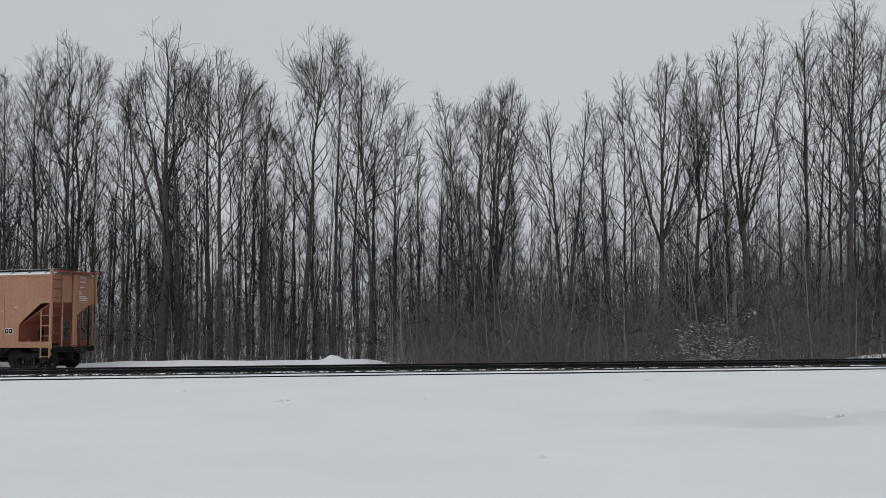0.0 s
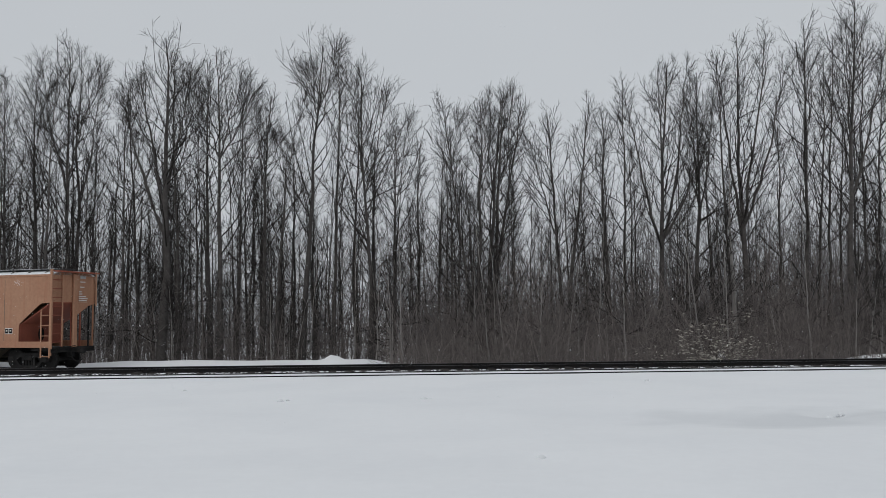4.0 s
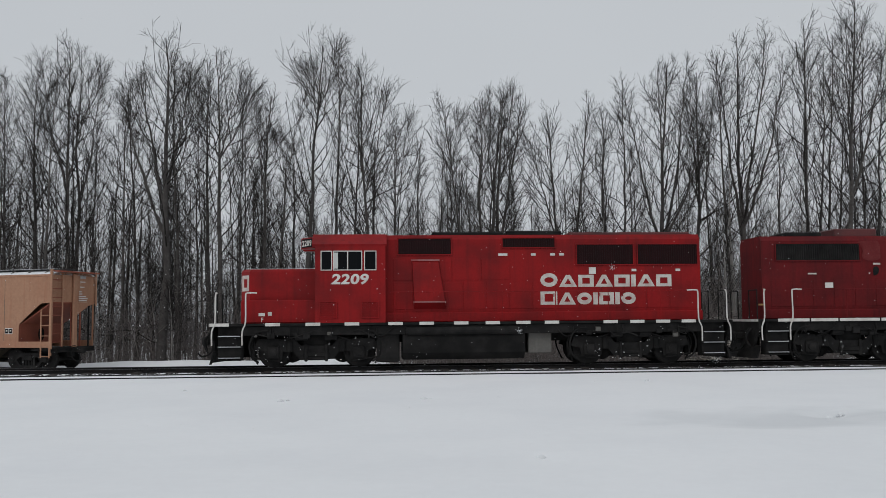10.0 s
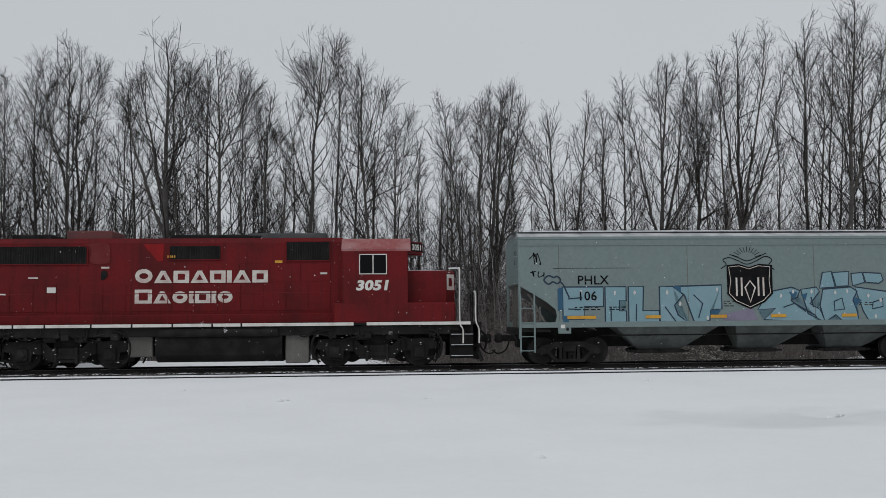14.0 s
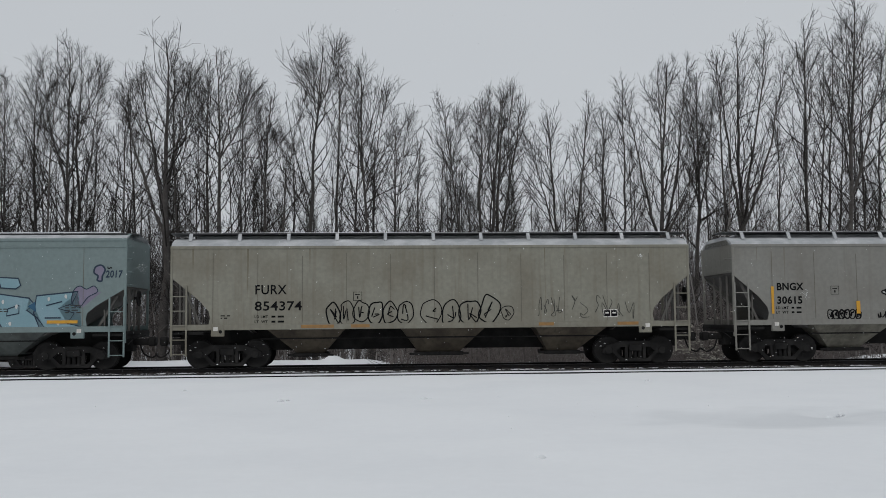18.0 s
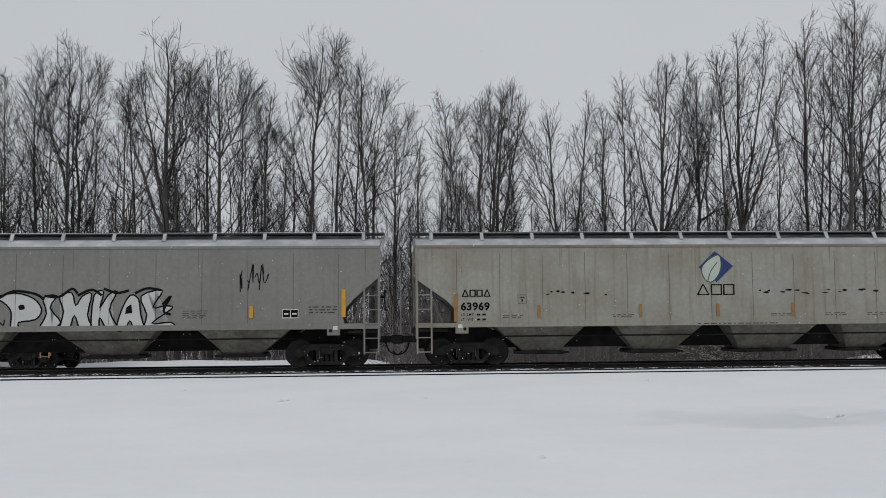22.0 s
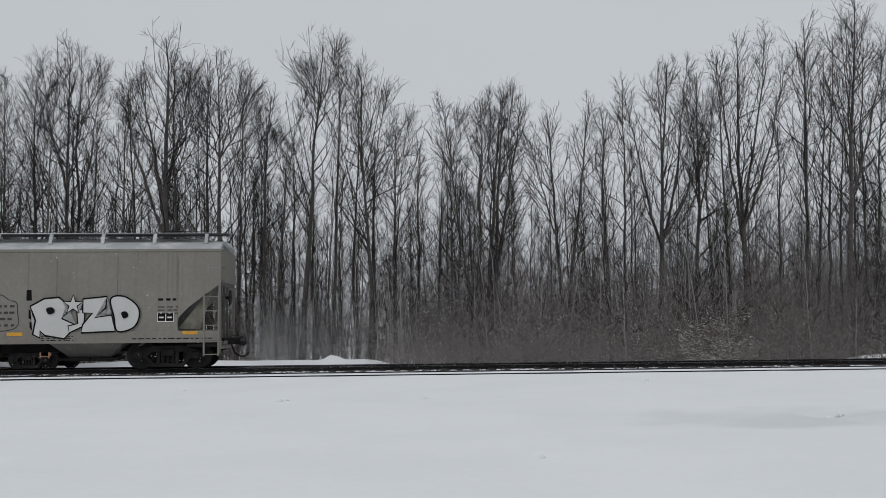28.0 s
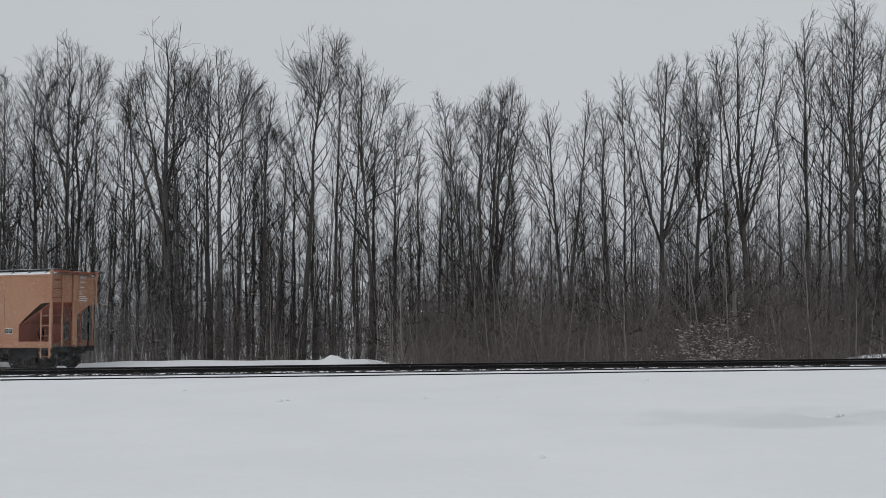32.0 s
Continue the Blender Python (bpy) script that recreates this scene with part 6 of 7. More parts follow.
def hood_doors(parent, x0, x1, z0, z1, y, mat, step=0.62):
    n = int((x1 - x0) / step)
    for k in range(n):
        a, b = x0 + k * (x1 - x0) / n, x0 + (k + 1) * (x1 - x0) / n
        d = part("hood_door", Shape().box(a + 0.012, b - 0.012, y - 0.014, y + 0.01, z0, z1, 0.006), mat, parent)
        part("door_latch", Shape().box(b - 0.075, b - 0.045, y - 0.03, y - 0.014, (z0 + z1) / 2 - 0.06, (z0 + z1) / 2 + 0.06), mat, d)


def cab_window(parent, x0, x1, z0, z1, y, panes=1, shade=None):
    fr = Shape()
    for a, b, c, d in ((x0, x1, z1 - 0.03, z1), (x0, x1, z0, z0 + 0.03), (x0, x0 + 0.03, z0 + 0.03, z1 - 0.03), (x1 - 0.03, x1, z0 + 0.03, z1 - 0.03)):
        fr.box(a, b, y - 0.035, y + 0.02, c, d, 0.008)
    for k in range(1, panes):
        x = x0 + (x1 - x0) * k / panes
        fr.box(x - 0.016, x + 0.016, y - 0.03, y + 0.02, z0 + 0.03, z1 - 0.03)
    w = part("cab_window", fr, WHITE, parent, "cab window with white frame")
    for k in range(panes):
        a, b = x0 + (x1 - x0) * k / panes + 0.02, x0 + (x1 - x0) * (k + 1) / panes - 0.02
        part("pane", Shape().box(a, b, y - 0.012, y, z0 + 0.025, z1 - 0.025), GLASS, w)
    if shade:
        part("sliding_pane", Shape().box(shade[0], shade[1], y - 0.03, y - 0.02, z0 + 0.06, z1 - 0.06, 0.006), PALE_PANE, w)


def step_well(parent, x0, x1, s):
    """Corner steps with pale edges below the deck."""
    st = part("step_well", Shape().box(x0, x1, -1.42, -0.95, 0.30, 1.40).box(x0, x1, -1.5, -0.9, 0.26, 0.30, 0.01), SOOT, parent)
    for z in (0.33, 0.68, 1.02):
        part("step_tread", Shape().box(x0 - 0.02, x1 + 0.02, -1.54, -1.42, z, z + 0.045, 0.008), BLACK, st)
        part("step_edge", Shape().box(x0 + 0.02, x1 - 0.02, -1.552, -1.54, z + 0.012, z + 0.036), ROOF_GREY, st)
    st2 = part("step_well", Shape().box(x0, x1, 0.95, 1.5, 0.28, 1.40), SOOT, parent)


def locomotive(centre, flip, label, paint, roof_paint, spec):
    """A four-axle road switcher: x grows from its short nose (negative) to its long hood. flip turns it round."""
    f = -1 if flip else 1
    car = thing("locomotive", pose(*on_track(0), 0, 0, YAW), label, "locomotive", "goods train")
    CARS.append((car, centre))

    def X(a, b):
        return (a, b) if f > 0 else (-b, -a)

    e0, e1 = spec["deck"]
    part("underframe", Shape().box(*X(e0 + 0.35, e1 - 0.35), -1.42, 1.42, 1.05, 1.36, 0.02).box(*X(e0 + 0.2, e1 - 0.2), -0.4, 0.4, 0.78, 1.1), BLACK, car)
    part("walkway", Shape().box(*X(e0, e1), -1.53, 1.53, 1.36, 1.44, 0.01), SOOT, car)
    # the long hood
    h0, h1 = spec["hood"]
    hz, hw = spec["hood_top"], 0.93
    prof = [(-hw, 1.44), (-hw, hz - 0.16), (-hw + 0.14, hz), (hw - 0.14, hz), (hw, hz - 0.16), (hw, 1.44)]
    hood = part("long_hood", Shape().prism_x(prof, *X(h0, h1)), paint, car)
    part("hood_sill", Shape().box(*X(h0, h1), -1.12, -hw + 0.02, 1.44, 1.76, 0.03), paint, car)
    hood_doors(hood, *X(h0 + 0.4, h1 - 0.3), 1.86, 2.75, -hw, paint, 0.72)
    hood_doors(hood, *X(h0 + 0.4, spec["door_end"]), 2.82, spec.get("door_top", 3.5), -hw, paint, 0.94)
    for a, b, z0, z1 in spec["grilles"]:
        louvres(car, *X(a, b), z0, z1, -hw - 0.01, paint, back=spec.get("grille"))
    for a, b, z0, z1, mat in spec["roof_blocks"]:
        part("roof_housing", Shape().box(*X(a, b), -0.72, 0.72, z0, z1, 0.04), mat, car)
    for x, r in spec["fans"]:
        part("roof_fan", Shape().drum((f * x, 0, hz + 0.05), r, 0.07, "z", 24, 0.02), SOOT, car)
    # cab
    c0, c1 = spec["cab"]
    cz = spec["cab_top"]
    prof = [(-1.5, 1.44), (-1.5, cz - 0.36), (-1.02, cz - 0.02), (-0.5, cz + 0.03), (0.5, cz + 0.03), (1.02, cz - 0.02), (1.5, cz - 0.36), (1.5, 1.44)]
    cab = part("cab", Shape().prism_x(prof, *X(c0, c1)), paint, car)
    part("cab_roof", Shape().prism_x([(-1.53, cz - 0.35), (-1.03, cz + 0.01), (-0.5, cz + 0.06), (0.5, cz + 0.06), (1.03, cz + 0.01), (1.53, cz - 0.35), (1.5, cz - 0.42), (1.0, cz - 0.06), (-1.0, cz - 0.06), (-1.5, cz - 0.42)], *X(c0 - 0.10, c1 + 0.04)), spec["cab_roof"], car)
    nb = Shape()
    for g in (-1, 1):
        nb.add([(f * a, g * b, z) for z in (cz - 0.44, cz - 0.08) for a, b in ((c0 + 0.02, 0.30), (c0 + 0.02, 1.10), (c0 - 0.10, 1.10), (c0 - 0.52, 0.55), (c0 - 0.52, 0.30))],
               [(0, 1, 2, 3, 4), (9, 8, 7, 6, 5)] + [(i, (i + 1) % 5, (i + 1) % 5 + 5, i + 5) for i in range(5)])
    nb = part("number_board", nb, paint, car)
    turn = pose(f * (c0 - 0.31), -0.825, cz - 0.26, 0, 0, -f * math.degrees(math.atan2(0.55, 0.42)))
    panel = Shape().box(-0.31, 0.31, -0.012, 0.0, -0.14, 0.14).mesh("number_panel", INK)
    panel.transform(turn)
    part("number_panel", panel, INK, nb)
    ob = words(car, spec["number"], -0.27, -0.09, 0.18, WHITE, y=-0.016, lift=0.0, bold=0.006, wide=1.05, name="road_number")
    ob.data.transform(turn)
    part("windscreen", Shape().box(f * c0 - 0.02, f * c0 + 0.02, -1.2, -0.2, cz - 1.15, cz - 0.5, 0.02).box(f * c0 - 0.02, f * c0 + 0.02, 0.2, 1.2, cz - 1.15, cz - 0.5, 0.02), GLASS, car)
    for a, b, z0, z1, n, sh in spec["windows"]:
        cab_window(car, *X(a, b), z0, z1, -1.5, n, sh)
    # short nose
    n0, nz = spec["nose"]
    plan = [(n0, -0.50), (n0 + 0.32, -0.90), (c0, -0.90), (c0, 0.90), (n0 + 0.32, 0.90), (n0, 0.50)]
    rings = [(z, [(f * (a + (0.06 if a < c0 else 0) * t), b * (1 - 0.05 * t)) for a, b in plan]) for z, t in ((1.44, 0), (nz - 0.08, 0), (nz, 1))]
    part("short_hood", Shape().add([(a, b, z) for z, ring in rings for a, b in ring], [tuple(range(6)), tuple(range(17, 11, -1))] + [(6 * j + i, 6 * j + (i + 1) % 6, 6 * j + 6 + (i + 1) % 6, 6 * j + 6 + i) for j in range(2) for i in range(6)]), paint, car)
    turn = pose(f * (n0 + 0.16), -0.70, 0, 0, 0, -f * math.degrees(math.atan2(0.40, 0.32)))
    em = flat_mesh("nose_emblem", [rect(-0.21, -0.10, 2.50, 3.02), rect(0.10, 0.21, 2.50, 3.02), rect(-0.10, 0.10, 2.90, 3.02), rect(-0.10, 0.10, 2.50, 2.62)], -0.006, CREAM)
    em.transform(turn)
    part("nose_emblem", em, CREAM, car)
    lamp = part("headlight", Shape().box(f * n0 - 0.05, f * n0 + 0.02, -0.14, 0.14, 2.46, 3.00, 0.02), INK, car)
    for z in (2.60, 2.86):
        part("lens", Shape().drum((f * (n0 - 0.052), 0, z), 0.09, 0.008, "x", 14), PALE_PANE, lamp)
    part("nose_snow", Shape().box(*X(n0 + 0.36, c0 - 0.05), -0.80, 0.78, nz - 0.01, nz + 0.014, 0.008), SNOW_CAP, car, "thin snow on the nose")
    b0, b1, bz = spec["box"]
    part("battery_box", Shape().box(*X(b0, b1), -spec["box_w"], -0.85, 1.44, bz, 0.04), paint, car)
    part("battery_box", Shape().box(*X(b0, b1), 0.85, spec["box_w"], 1.44, bz, 0.04), paint, car)
    # deck edge stripes
    for a, b in spec["stripes"]:
        part("edge_stripe", Shape().box(*X(a, b), -1.545, -1.53, 1.355, 1.455), WHITE, car)
    # tank, trucks, ends
    t0, t1 = spec["tank"]
    part("fuel_tank", Shape().prism_x([(-1.35, 1.12), (-1.42, 0.95), (-1.36, 0.45), (-1.05, 0.22), (1.05, 0.22), (1.36, 0.45), (1.42, 0.95), (1.35, 1.12)], *X(t0, t1)), SOOT, car)
    part("air_reservoir", Shape().drum(((t0 + t1) / 2 * f, -1.42, 1.17), 0.14, (t1 - t0) / 2 - 0.1, "x", 14, 0.03), BLACK, car)
    part("underframe_box", Shape().box(*X(t1 + 0.12, t1 + 0.9), -1.2, -0.4, 0.40, 1.1, 0.03), spec["box_mat"], car)
    part("underframe_box", Shape().box(*X(t0 - 0.85, t0 - 0.1), -1.25, -0.5, 0.16, 1.08, 0.03), spec.get("box_near", spec["box_mat"]), car)
    part("tank_fitting", Shape().drum((f * (t0 + 0.42 * (t1 - t0)), -1.42, 0.86), 0.07, 0.05, sides=12), BLACK, car)
    for x in spec["trucks"]:
        loco_truck(car, f * x)
        # hoses, pipes, valves and cables between the deck and the truck
        g = random.Random(int(x * 100) + len(spec["stripes"]))
        for s in (-1, 1):
            a = f * x + s * 2.02
            part("hose", Shape().rod(curve3([(a - s * 0.5, -1.46, 1.22), (a - s * 0.1, -1.5, 1.12), (a + s * 0.08, -1.5, 0.75), (a, -1.46, 0.35), (a - s * 0.2, -1.36, 0.2)]), 0.032, 6), SOOT, car)
        for k in range(7):
            a = f * x + g.uniform(-2.1, 2.1)
            b = a + g.uniform(-0.9, 0.9)
            part("pipe", Shape().rod(curve3([(a, -1.47, 1.3), (a, -1.5, g.uniform(0.95, 1.2)), ((a + b) / 2, -1.5, g.uniform(0.85, 1.15)), (b, -1.47, g.uniform(0.9, 1.28))]), g.uniform(0.012, 0.024), 5), WHEEL, car)
        for k in range(6):
            a, z, w = f * x + g.uniform(-2.0, 2.0), g.uniform(0.92, 1.2), g.uniform(0.05, 0.13)
            part("valve_box", Shape().box(a - w, a + w, -1.50, -1.38, z - w * 0.8, z + w * 0.8, 0.015), g.choice((BLACK, WHEEL, SLOPE_DARK)), car)
    part("cable_run", Shape().rod(curve3([(f * (t0 - 0.3), -1.48, 1.28), (f * (t0 - 0.7), -1.48, 1.0), (f * (t0 - 1.1), -1.48, 1.22), (f * (t0 - 1.6), -1.48, 1.18)]), 0.025, 6), SOOT, car)
    for s, e in ((-1, e0), (1, e1)):
        ef = f * e
        sg = f * s
        coupler(car, ef - sg * 0.15, sg)
        part("pilot", Shape().prism_x([(-1.48, 1.36), (-1.48, 1.12), (-1.15, 0.86), (-0.95, 0.50), (0.95, 0.50), (1.15, 0.86), (1.48, 1.12), (1.48, 1.36)], ef - sg * 0.03, ef - sg * 0.12), BLACK, car)
        part("snow_plough", Shape().add([(ef + sg * 0.22, 0, 0.14), (ef + sg * 0.02, -1.30, 0.14), (ef - sg * 0.10, -1.30, 0.56), (ef + sg * 0.02, 0, 0.62), (ef + sg * 0.02, 1.30, 0.14), (ef - sg * 0.10, 1.30, 0.56),
                                         (ef + sg * 0.14, 0, 0.14), (ef - sg * 0.05, -1.27, 0.14), (ef - sg * 0.16, -1.27, 0.56), (ef - sg * 0.05, 0, 0.62), (ef - sg * 0.05, 1.27, 0.14), (ef - sg * 0.16, 1.27, 0.56)],
                                        [(0, 1, 2, 3), (4, 0, 3, 5), (9, 8, 7, 6), (11, 9, 6, 10), (3, 2, 8, 9), (5, 3, 9, 11), (1, 0, 6, 7), (0, 4, 10, 6), (2, 1, 7, 8), (4, 5, 11, 10)]), BLACK, car)
        part("deck_edge", Shape().box(ef - sg * 0.005, ef + sg * 0.008, -1.5, 1.5, 1.36, 1.44), WHITE, car)
        a, b = sorted((ef - sg * 0.28, ef - sg * 1.02))
        step_well(car, a, b, sg)
        for px, top in ((ef - sg * 0.20, 2.42), (ef - sg * spec.get("nose_rail", (1.16, 2.42))[0], spec.get("nose_rail", (1.16, 2.42))[1]) if s < 0 else (ef - sg * 1.16, 2.42)):
            inn = px - sg * 0.35 if px != ef - sg * 0.20 else px - sg * 0.0
            part("handrail", Shape().rod(curve3([(inn, -1.50, top), (px - sg * 0.05, -1.53, top), (px, -1.55, top - 0.12), (px, -1.56, 1.5), (px + sg * 0.1, -1.57, 1.2), (px + sg * 0.1, -1.57, 0.75)], 3), 0.024, 6), WHITE, car)
        for y in (-1.2, -0.5, 0.5, 1.2):
            part("end_stanchion", Shape().rod([(ef - sg * 0.1, y, 1.42), (ef - sg * 0.1, y, 2.42)], 0.02, 6), BLACK, car)
        part("end_rail", Shape().rod([(ef - sg * 0.1, -1.2, 2.42), (ef - sg * 0.1, -0.5, 2.42)], 0.02, 6).rod([(ef - sg * 0.1, 0.5, 2.42), (ef - sg * 0.1, 1.2, 2.42)], 0.02, 6), BLACK, car)
        part("hose_rack", Shape().rod(curve3([(ef + sg * 0.02, -0.8, 1.15), (ef + sg * 0.22, -0.85, 0.9), (ef + sg * 0.15, -0.9, 0.55)]), 0.03, 6).rod(curve3([(ef + sg * 0.02, -1.0, 1.15), (ef + sg * 0.25, -1.02, 0.85), (ef + sg * 0.1, -1.05, 0.5)]), 0.03, 6), SOOT, car)
    # walkway handrail
    rail = Shape().rod([(f * (c1 + 0.15), -1.50, 2.42), (f * (e1 - 1.5), -1.50, 2.42)], 0.016, 6)
    part("side_handrail", rail, paint, car)
    x = c1 + 0.3
    while x < e1 - 1.5:
        part("stanchion", Shape().rod([(f * x, -1.50, 1.42), (f * x, -1.50, 2.42)], 0.015, 5), paint, car)
        x += 1.75
    return car


def new_loco():
    xs = (-6.6, -5.32, -4.07, -2.67, -1.66, -0.54, 0.49, 1.49, 2.43, 4.37, 5.26, 6.12, 6.98)
    car = locomotive(-46.14, False, "bright red diesel road switcher leading the goods train", RED, RED_ROOF, {
        "deck": (-8.38, 8.7), "hood": (-2.9, 7.85), "hood_top": 4.33, "cab": (-5.02, -2.75), "cab_top": 4.33, "cab_roof": RED, "door_end": 1.4, "door_top": 3.55,
        "grilles": [(-2.32, -0.58, 3.68, 4.20), (1.15, 2.9, 3.90, 4.20), (3.65, 5.55, 3.32, 3.98), (5.72, 7.75, 3.32, 3.98)],
        "roof_blocks": [(-1.2, 1.2, 4.3, 4.44, SOOT), (1.3, 3.2, 4.28, 4.48, SOOT), (3.4, 7.6, 4.28, 4.42, RED_ROOF)], "fans": [(4.3, 0.55), (5.6, 0.55), (6.8, 0.55)],
        "windows": [(-4.84, -4.47, 3.13, 3.77, 1, None), (-4.44, -3.50, 3.13, 3.77, 2, (-4.44, -4.28)), (-3.44, -3.04, 3.13, 3.77, 1, None)],
        "nose": (-7.5, 3.22), "number": "2209", "box_w": 1.22, "box": (-7.42, -5.0, 2.2), "stripes": [(-8.36, -7.75)] + [(x, x + 0.47) for x in xs], "tank": (-2.2, 1.8), "box_mat": SLOPE_DARK, "box_near": BLACK, "grille": RED_GRILLE, "trucks": (-5.0, 5.35)})
    words(car, "2209", -4.50, 2.70, 0.31, WHITE, y=-1.5, bold=0.015, wide=1.28, slant=0.12, name="road_number")
    y = -0.944
    letter_blocks(car, "Otbtbntb", 2.40, 2.57, 0.40, 0.625, CREAM, y)
    letter_blocks(car, "Btonbno", 2.40, 1.98, 0.40, 0.60, CREAM, y)
    # air intake panel, labels, steps of the hood
    hp = part("hood_panel", Shape().add([(-1.88, -0.93, 3.50), (-0.98, -0.93, 3.50), (-0.74, -0.93, 1.86), (-1.82, -0.93, 1.86), (-1.86, -1.02, 3.40), (-1.0, -1.02, 3.40), (-0.80, -1.16, 2.12), (-1.80, -1.16, 2.12)],
                                        [(4, 5, 6, 7), (0, 1, 5, 4), (1, 2, 6, 5), (2, 3, 7, 6), (3, 0, 4, 7)]), RED, car, "slanted air duct cover")
    # bright lines where the cover's edges catch light, as paler strips
    part("panel_edge", Shape().box(-1.84, -0.76, -1.18, -1.155, 2.08, 2.12).box(-1.90, -0.96, -1.0, -0.945, 3.46, 3.51), RED_CHALK, hp)
    for x in (2.6 - 1.45, 1.0, 4.0 - 1.9, 4.6 - 1.85, 3.15 - 0.1):
        part("warning_label", Shape().box(x, x + 0.16, -0.952, -0.945, 3.62, 3.70), WHITE, car)
    for x in (6.05 - 0.55, 7.0):
        part("warning_label", Shape().box(x, x + 0.16, -0.952, -0.945, 3.08, 3.16), WHITE, car)
    part("warning_label", Shape().box(4.05, 4.28, -0.956, -0.945, 3.0, 3.22), WHITE, car)
    part("warning_label", Shape().box(-6.85, -6.65, -1.235, -1.222, 1.68, 1.78).box(-6.55, -6.43, -1.235, -1.222, 1.69, 1.81), WHITE, car)
    words(car, "F", -6.78, 1.50, 0.13, WHITE, y=-1.222, name="end_letter")
    for a in (-4.85, -3.5):
        louvres(car, a, a + 0.5, 1.62, 2.10, -1.51, RED, 0.055, "louvre", False, RED)
    # marks on the end of the long hood
    end = Matrix(((0, -1, 0, 7.862), (1, 0, 0, 0), (0, 0, 1, 0), (0, 0, 0, 1)))
    ob = words(car, "2209", -0.62, 2.98, 0.15, WHITE, y=0.0, lift=0.0, name="road_number", bold=0.006)
    ob.data.transform(end)
    ob = painted("emblem", car, [rect(-0.62, -0.48, 2.2, 2.66), rect(-0.48, -0.1, 2.2, 2.31), rect(-0.48, -0.1, 2.55, 2.66)], CREAM, 0.0, y=0.0)
    ob.data.transform(end)


def old_loco():
    car = locomotive(-28.32, True, "weathered dark red diesel road switcher coupled second", RED_OLD, RED_ROOF, {
        "deck": (-8.35, 8.25), "hood": (-3.85, 7.85), "hood_top": 4.25, "cab": (-5.95, -3.85), "cab_top": 4.18, "cab_roof": RED_CHALK, "door_end": 1.5, "door_top": 3.4,
        "grilles": [(4.42, 7.34, 3.42, 3.98), (0.14, 1.77, 3.55, 3.98), (-3.4, -2.0, 3.5, 4.1)],
        "roof_blocks": [(3.65, 5.15, 4.2, 4.52, RED_ROOF), (5.6, 6.9, 4.2, 4.40, SOOT), (-1.2, 0.6 + 1.2, 4.2, 4.38, SOOT), (-3.3, -0.7, 4.2, 4.42, GALV)], "fans": [(6.2, 0.5)],
        "windows": [(-5.28, -4.38, 3.0, 3.66, 2, None)],
        "nose": (-7.55, 3.15), "nose_rail": (0.72, 3.18), "number": "3051", "box_w": 1.52, "box": (-7.5, -3.55, 2.08), "stripes": [(-7.98, -4.62), (-4.2, -0.66), (-0.60, 0.26), (0.32, 1.51), (1.57, 2.78), (2.84, 4.05), (4.11, 5.48), (5.54, 6.46), (6.52, 7.59)], "tank": (-1.9, 2.1), "box_mat": SLOPE_DARK, "trucks": (-4.95, 4.95)})
    words(car, "3051", 4.27, 2.50, 0.30, WHITE, y=-1.5, bold=0.02, wide=1.22, slant=0.15, name="road_number")
    y = -0.944
    letter_blocks(car, "Otbtbntb", -2.88, 2.78, 0.40, 0.60, CREAM, y)
    letter_blocks(car, "Btonbno", -2.88, 2.12, 0.39, 0.585, CREAM, y)
    part("worn_paint", flat_mesh("worn_paint", [curve_points([(-4.5, 4.02), (-4.2, 4.08), (-3.75, 4.07), (-3.68, 3.7), (-3.72, 3.45), (-4.1, 3.40), (-4.32, 3.52), (-4.28, 3.8)], True, 3)], y - 0.006, RED_WORN), RED_WORN, car, "patch of bleached red paint")
    part("worn_paint", flat_mesh("worn_paint", [[(-2.62, 4.04), (-1.95, 4.05), (-2.0, 3.5), (-2.15, 3.48)]], y - 0.006, RED), RED, car, "patch of newer red paint")
    part("decal", Shape().box(-1.85, -1.6, -0.955, -0.945, 3.60, 3.68), YELLOW, car)
    part("decal", Shape().box(1.62, 1.86, -0.955, -0.945, 3.42, 3.50), YELLOW, car)
    part("hood_label", Shape().box(-5.66, -5.38, -0.955, -0.945, 2.48, 2.66), WHITE, car)
    part("hood_label", Shape().box(-6.25, -5.95, -0.955, -0.945, 2.94, 2.99).box(-3.95, -3.7, -0.955, -0.945, 3.26, 3.32), CREAM, car)
    part("hood_label", Shape().box(3.1, 3.32, -0.955, -0.945, 3.04, 3.10), WHITE, car)
    part("exhaust_stain", flat_mesh("exhaust_stain", [curve_points([(-3.95, 2.9), (-3.80, 2.95), (-3.75, 3.1), (-3.82, 3.2), (-3.95, 3.15)], True, 3)], y - 0.016, SOOT), SOOT, car)
    part("corner_label", Shape().box(-8.0, -7.8, -0.955, -0.945, 1.9, 1.96), OCHRE, car)
    return car


new_loco()
old_loco()


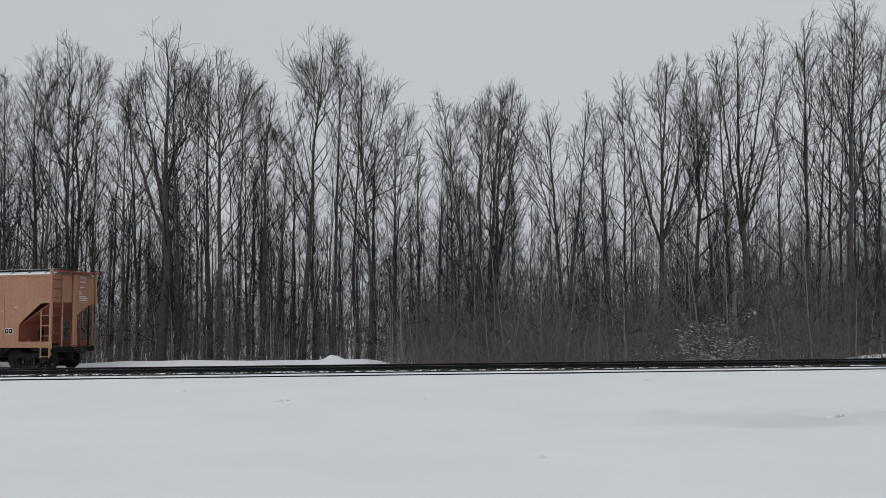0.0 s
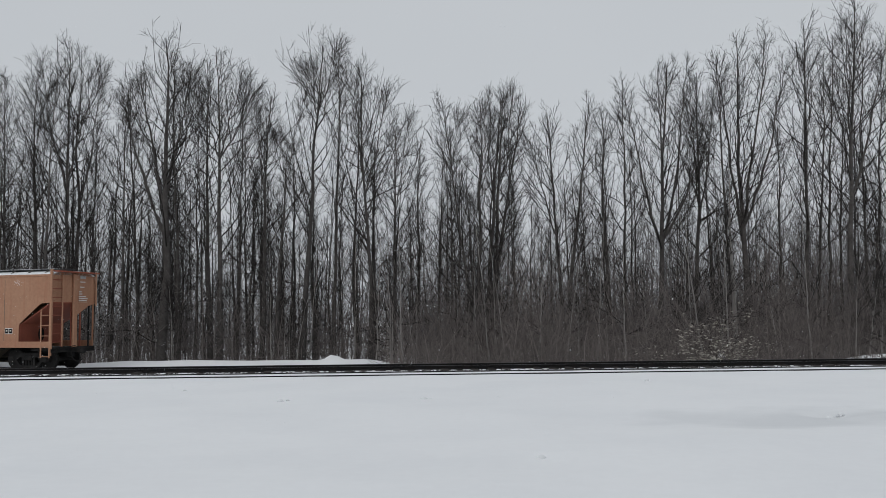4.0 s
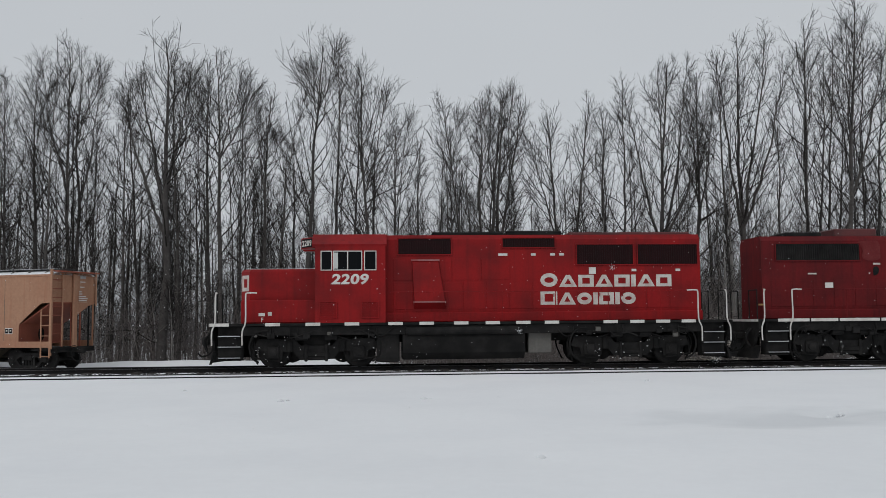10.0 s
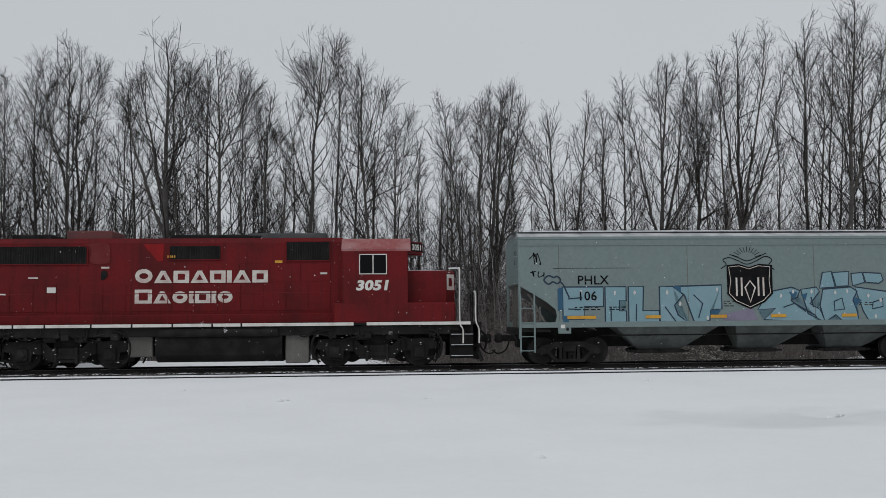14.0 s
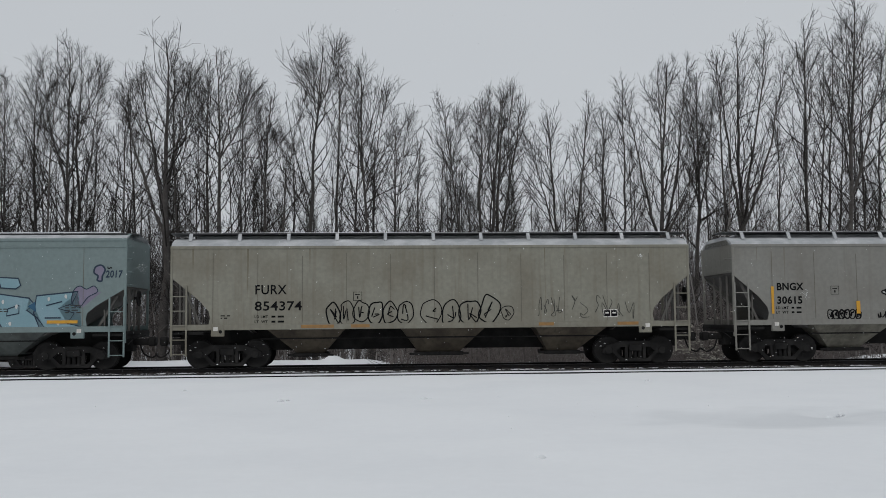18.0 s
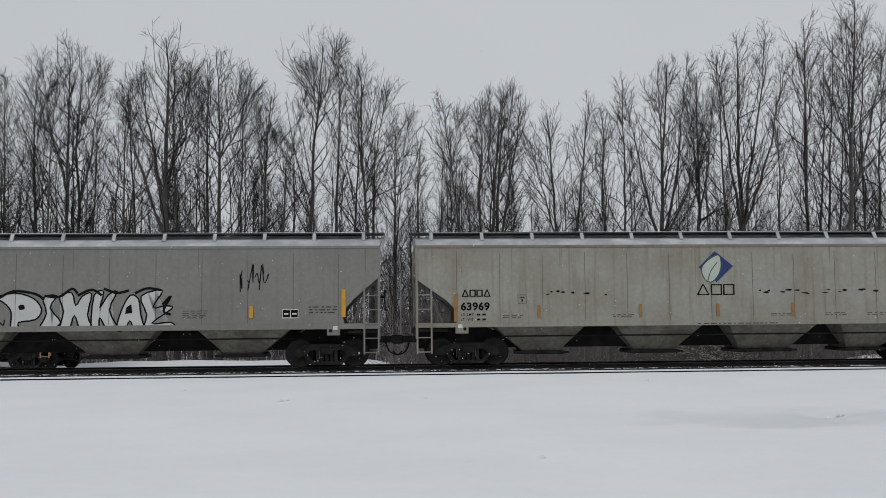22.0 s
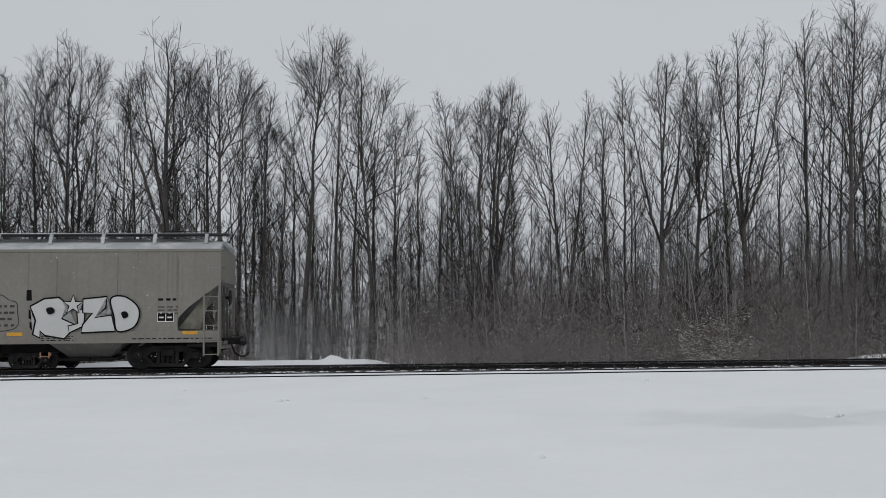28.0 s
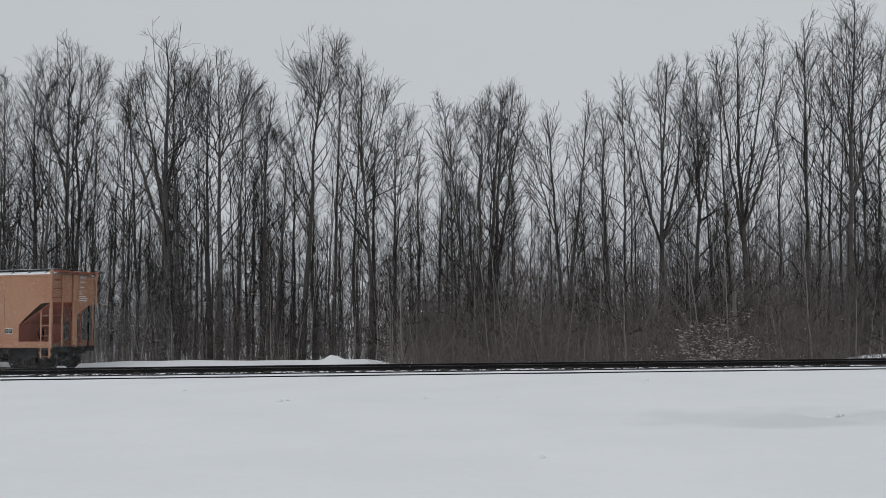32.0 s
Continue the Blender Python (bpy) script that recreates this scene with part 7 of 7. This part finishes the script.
# ---- falling snow: a tall field of flakes that sinks past the camera ----
def flakes(name, seed, count, y0, y1, size):
    g = np.random.default_rng(seed)
    y = g.uniform(y0, y1, count)
    x = g.uniform(-0.65, 0.65, count) * y + g.uniform(-14, 4, count)
    z = g.uniform(-1, 48, count)
    r = size * g.uniform(0.5, 1.3, count) * (0.55 + 0.035 * y)
    base = np.array([(1, 0, 0), (-1, 0, 0), (0, 1, 0), (0, -1, 0), (0, 0, 1), (0, 0, -1)], float)
    tri = np.array([(0, 2, 4), (2, 1, 4), (1, 3, 4), (3, 0, 4), (2, 0, 5), (1, 2, 5), (3, 1, 5), (0, 3, 5)])
    v = base[None] * (r[:, None] * g.uniform(0.7, 1.2, (count, 6)))[..., None] + np.stack([x, y, z], -1)[:, None]
    f = tri[None] + (np.arange(count) * 6)[:, None, None]
    me = bpy.data.meshes.new(name)
    me.from_pydata(v.reshape(-1, 3).tolist(), [], f.reshape(-1, 3).tolist())
    me.materials.append(SNOW)
    return tagged(new(name, me), "loose snowflakes drifting down", "snowflakes", kind="stuff")


def loose_flakes(seed, count, bits, y0, y1):
    """Large flakes near the lens: each is a loose clump of fine crystals."""
    g = np.random.default_rng(seed)
    y = g.uniform(y0, y1, count)
    at = np.stack([g.uniform(-0.65, 0.65, count) * y + g.uniform(-14, 4, count), y, g.uniform(-1, 48, count)], -1)
    c = (at[:, None] + g.normal(size=(count, bits, 3)) * (0.0019 * y * g.uniform(0.5, 1.4, count))[:, None, None]).reshape(-1, 3)
    base = np.array([(1, 1, 1), (-1, -1, 1), (-1, 1, -1), (1, -1, -1)], float)
    v = base[None] * (0.00016 * np.repeat(y, bits) * g.uniform(0.6, 1.3, count * bits))[:, None, None] + c[:, None]
    f = np.array([(0, 1, 2), (0, 3, 1), (0, 2, 3), (1, 3, 2)])[None] + (np.arange(count * bits) * 4)[:, None, None]
    me = bpy.data.meshes.new("snowflakes")
    me.from_pydata(v.reshape(-1, 3).tolist(), [], f.reshape(-1, 3).tolist())
    me.materials.append(SNOW)
    return tagged(new("snowflakes", me), "large loose snowflakes drifting down close by", "snowflakes", kind="stuff")


def powder(count, seed):
    """Fine snow whirled up behind the last car."""
    g = np.random.default_rng(seed)
    s = 73 + 26 * g.uniform(0, 1, count) ** 1.4
    d = g.normal(0.6, 1.6, count)
    z = np.abs(g.normal(0, 1, count)) * (1.2 + 0.05 * (s - 73))
    r = 0.0046 * g.uniform(0.5, 1.3, count)
    base = np.array([(1, 1, 1), (-1, -1, 1), (-1, 1, -1), (1, -1, -1)], float)
    v = base[None] * r[:, None, None] + np.stack([s, d, z], -1)[:, None]
    f = np.array([(0, 1, 2), (0, 3, 1), (0, 2, 3), (1, 3, 2)])[None] + (np.arange(count) * 4)[:, None, None]
    me = bpy.data.meshes.new("snow_powder")
    me.from_pydata(v.reshape(-1, 3).tolist(), [], f.reshape(-1, 3).tolist())
    me.materials.append(SNOW)
    return tagged(new("snow_powder", me), "fine snow whirled up behind the train", "snow powder", kind="stuff")


CARS.append((powder(46000, 9), 0.0))


def snow_wisp(seed, count):
    """A thin wisp of fine snow that the wind carries past the lens."""
    g = np.random.default_rng(seed)
    t = g.beta(2.2, 1.4, count)
    x = -0.345 + 0.165 * t + g.normal(size=count) * (0.005 + 0.013 * t)
    z = 1.645 - 0.18 * t + g.normal(size=count) * (0.004 + 0.008 * t)
    y = 1.2 + g.normal(size=count) * 0.02
    base = np.array([(1, 1, 1), (-1, -1, 1), (-1, 1, -1), (1, -1, -1)], float)
    v = base[None] * (0.00019 * g.uniform(0.6, 1.3, count))[:, None, None] + np.stack([x, y, z], -1)[:, None]
    f = np.array([(0, 1, 2), (0, 3, 1), (0, 2, 3), (1, 3, 2)])[None] + (np.arange(count) * 4)[:, None, None]
    me = bpy.data.meshes.new("snow_wisp")
    me.from_pydata(v.reshape(-1, 3).tolist(), [], f.reshape(-1, 3).tolist())
    me.materials.append(SNOW)
    return tagged(new("snow_wisp", me), "thin wisp of fine snow blown past", "snow powder", kind="stuff")


WISP = snow_wisp(12, 19000)
FLURRIES = [(loose_flakes(4, 620, 46, 2.2, 7.0), 0.5, -1.3), (flakes("snowflakes", 5, 2600, 7, 20, 0.0065), 0.42, -1.15), (flakes("snowflakes", 6, 6800, 17, 36, 0.0055), 0.3, -1.0)]


# crumbs of snow lying on the field
def snow_clod(x, y, r, seed):
    g = np.random.default_rng(seed)
    bm = bmesh.new()
    bmesh.ops.create_icosphere(bm, subdivisions=2, radius=r)
    for v in bm.verts:
        v.co *= 1 + 0.35 * noise.noise(v.co * (2.2 / r) + Vector((seed, 0, 0)))
        v.co.z *= 0.6
    me = bpy.data.meshes.new("snow_clod")
    bm.to_mesh(me)
    bm.free()
    me.materials.append(SNOW_CAP)
    ob = new("snow_clod", me)
    ob.location = (x, y, float(land(x, y)) + r * 0.15)
    tagged(ob, "small crusted lump of snow on the field", "snow lump", "snow lumps")


for k, (x, y, r) in enumerate(((-3.25, 19.0, 0.07), (-3.12, 19.1, 0.04), (-0.42, 19.5, 0.09), (-0.28, 19.5, 0.05), (1.12, 19.9, 0.08), (5.1, 24.1, 0.06), (6.45, 16.0, 0.10), (6.62, 16.05, 0.07), (1.12, 11.2, 0.06), (-6.1, 27.0 - 4.5, 0.05))):
    snow_clod(x, y, r, k + 1)


# ---- movement ----
def along(t):
    """How far the train's reference mark stands along the main line at t seconds."""
    u = (t - 17.0) / 10.0
    ease = np.interp(t, (0, 7, 8, 8.5, 9.5, 10.5, 11, 11.5, 12, 12.5, 13, 13.5, 14, 14.5, 15, 15.5, 16, 17, 18, 20, 22, 23.5, 25.5, 32),
                     (0.10, 0.10, -0.03, -0.15, -0.19, -0.15, -0.11, -0.02, 0.09, 0.16, 0.22, 0.29, 0.35, 0.36, 0.28, 0.17, 0.08, 0.02, 0.03, -0.04, -0.06, 0.02, 0.03, 0.03))
    return -70.36 * u - 3.356 * u * u + 1.517 * u ** 3 + float(ease)


def motions():
    """The train rolls left, its wheels turn, the snow sinks."""
    rows = [k * 0.5 for k in range(65)]
    for ob, c in CARS:
        walk(ob, [(t, pose(*on_track(along(t) + c), 0, 0, YAW)) for t in rows])
    moving = {ob for ob, _ in CARS}
    turns = [k / 15 for k in range(481)]
    for ob, at, r in WHEELSETS:
        if ob.parent.parent in moving:
            walk(ob, [(t, pose(*at, 0, math.degrees((along(t) - along(0)) / r), 0)) for t in turns])
    walk(WISP, [(0.0, pose(-1.9, 0, 2.2)), (1.9, pose(-1.9, 0, 2.2)), (2.0, pose(0, 0, 0)), (2.1, pose(1.7, 0.0, -1.45)), (32.0, pose(1.7, 0, -1.45))])
    for ob, vx, vz in FLURRIES:
        walk(ob, [(0.0, pose(0, 0, 0)), (16.0, pose(16 * vx, 0, 16 * vz)), (32.0, pose(32 * vx, 0, 32 * vz))])


motions()
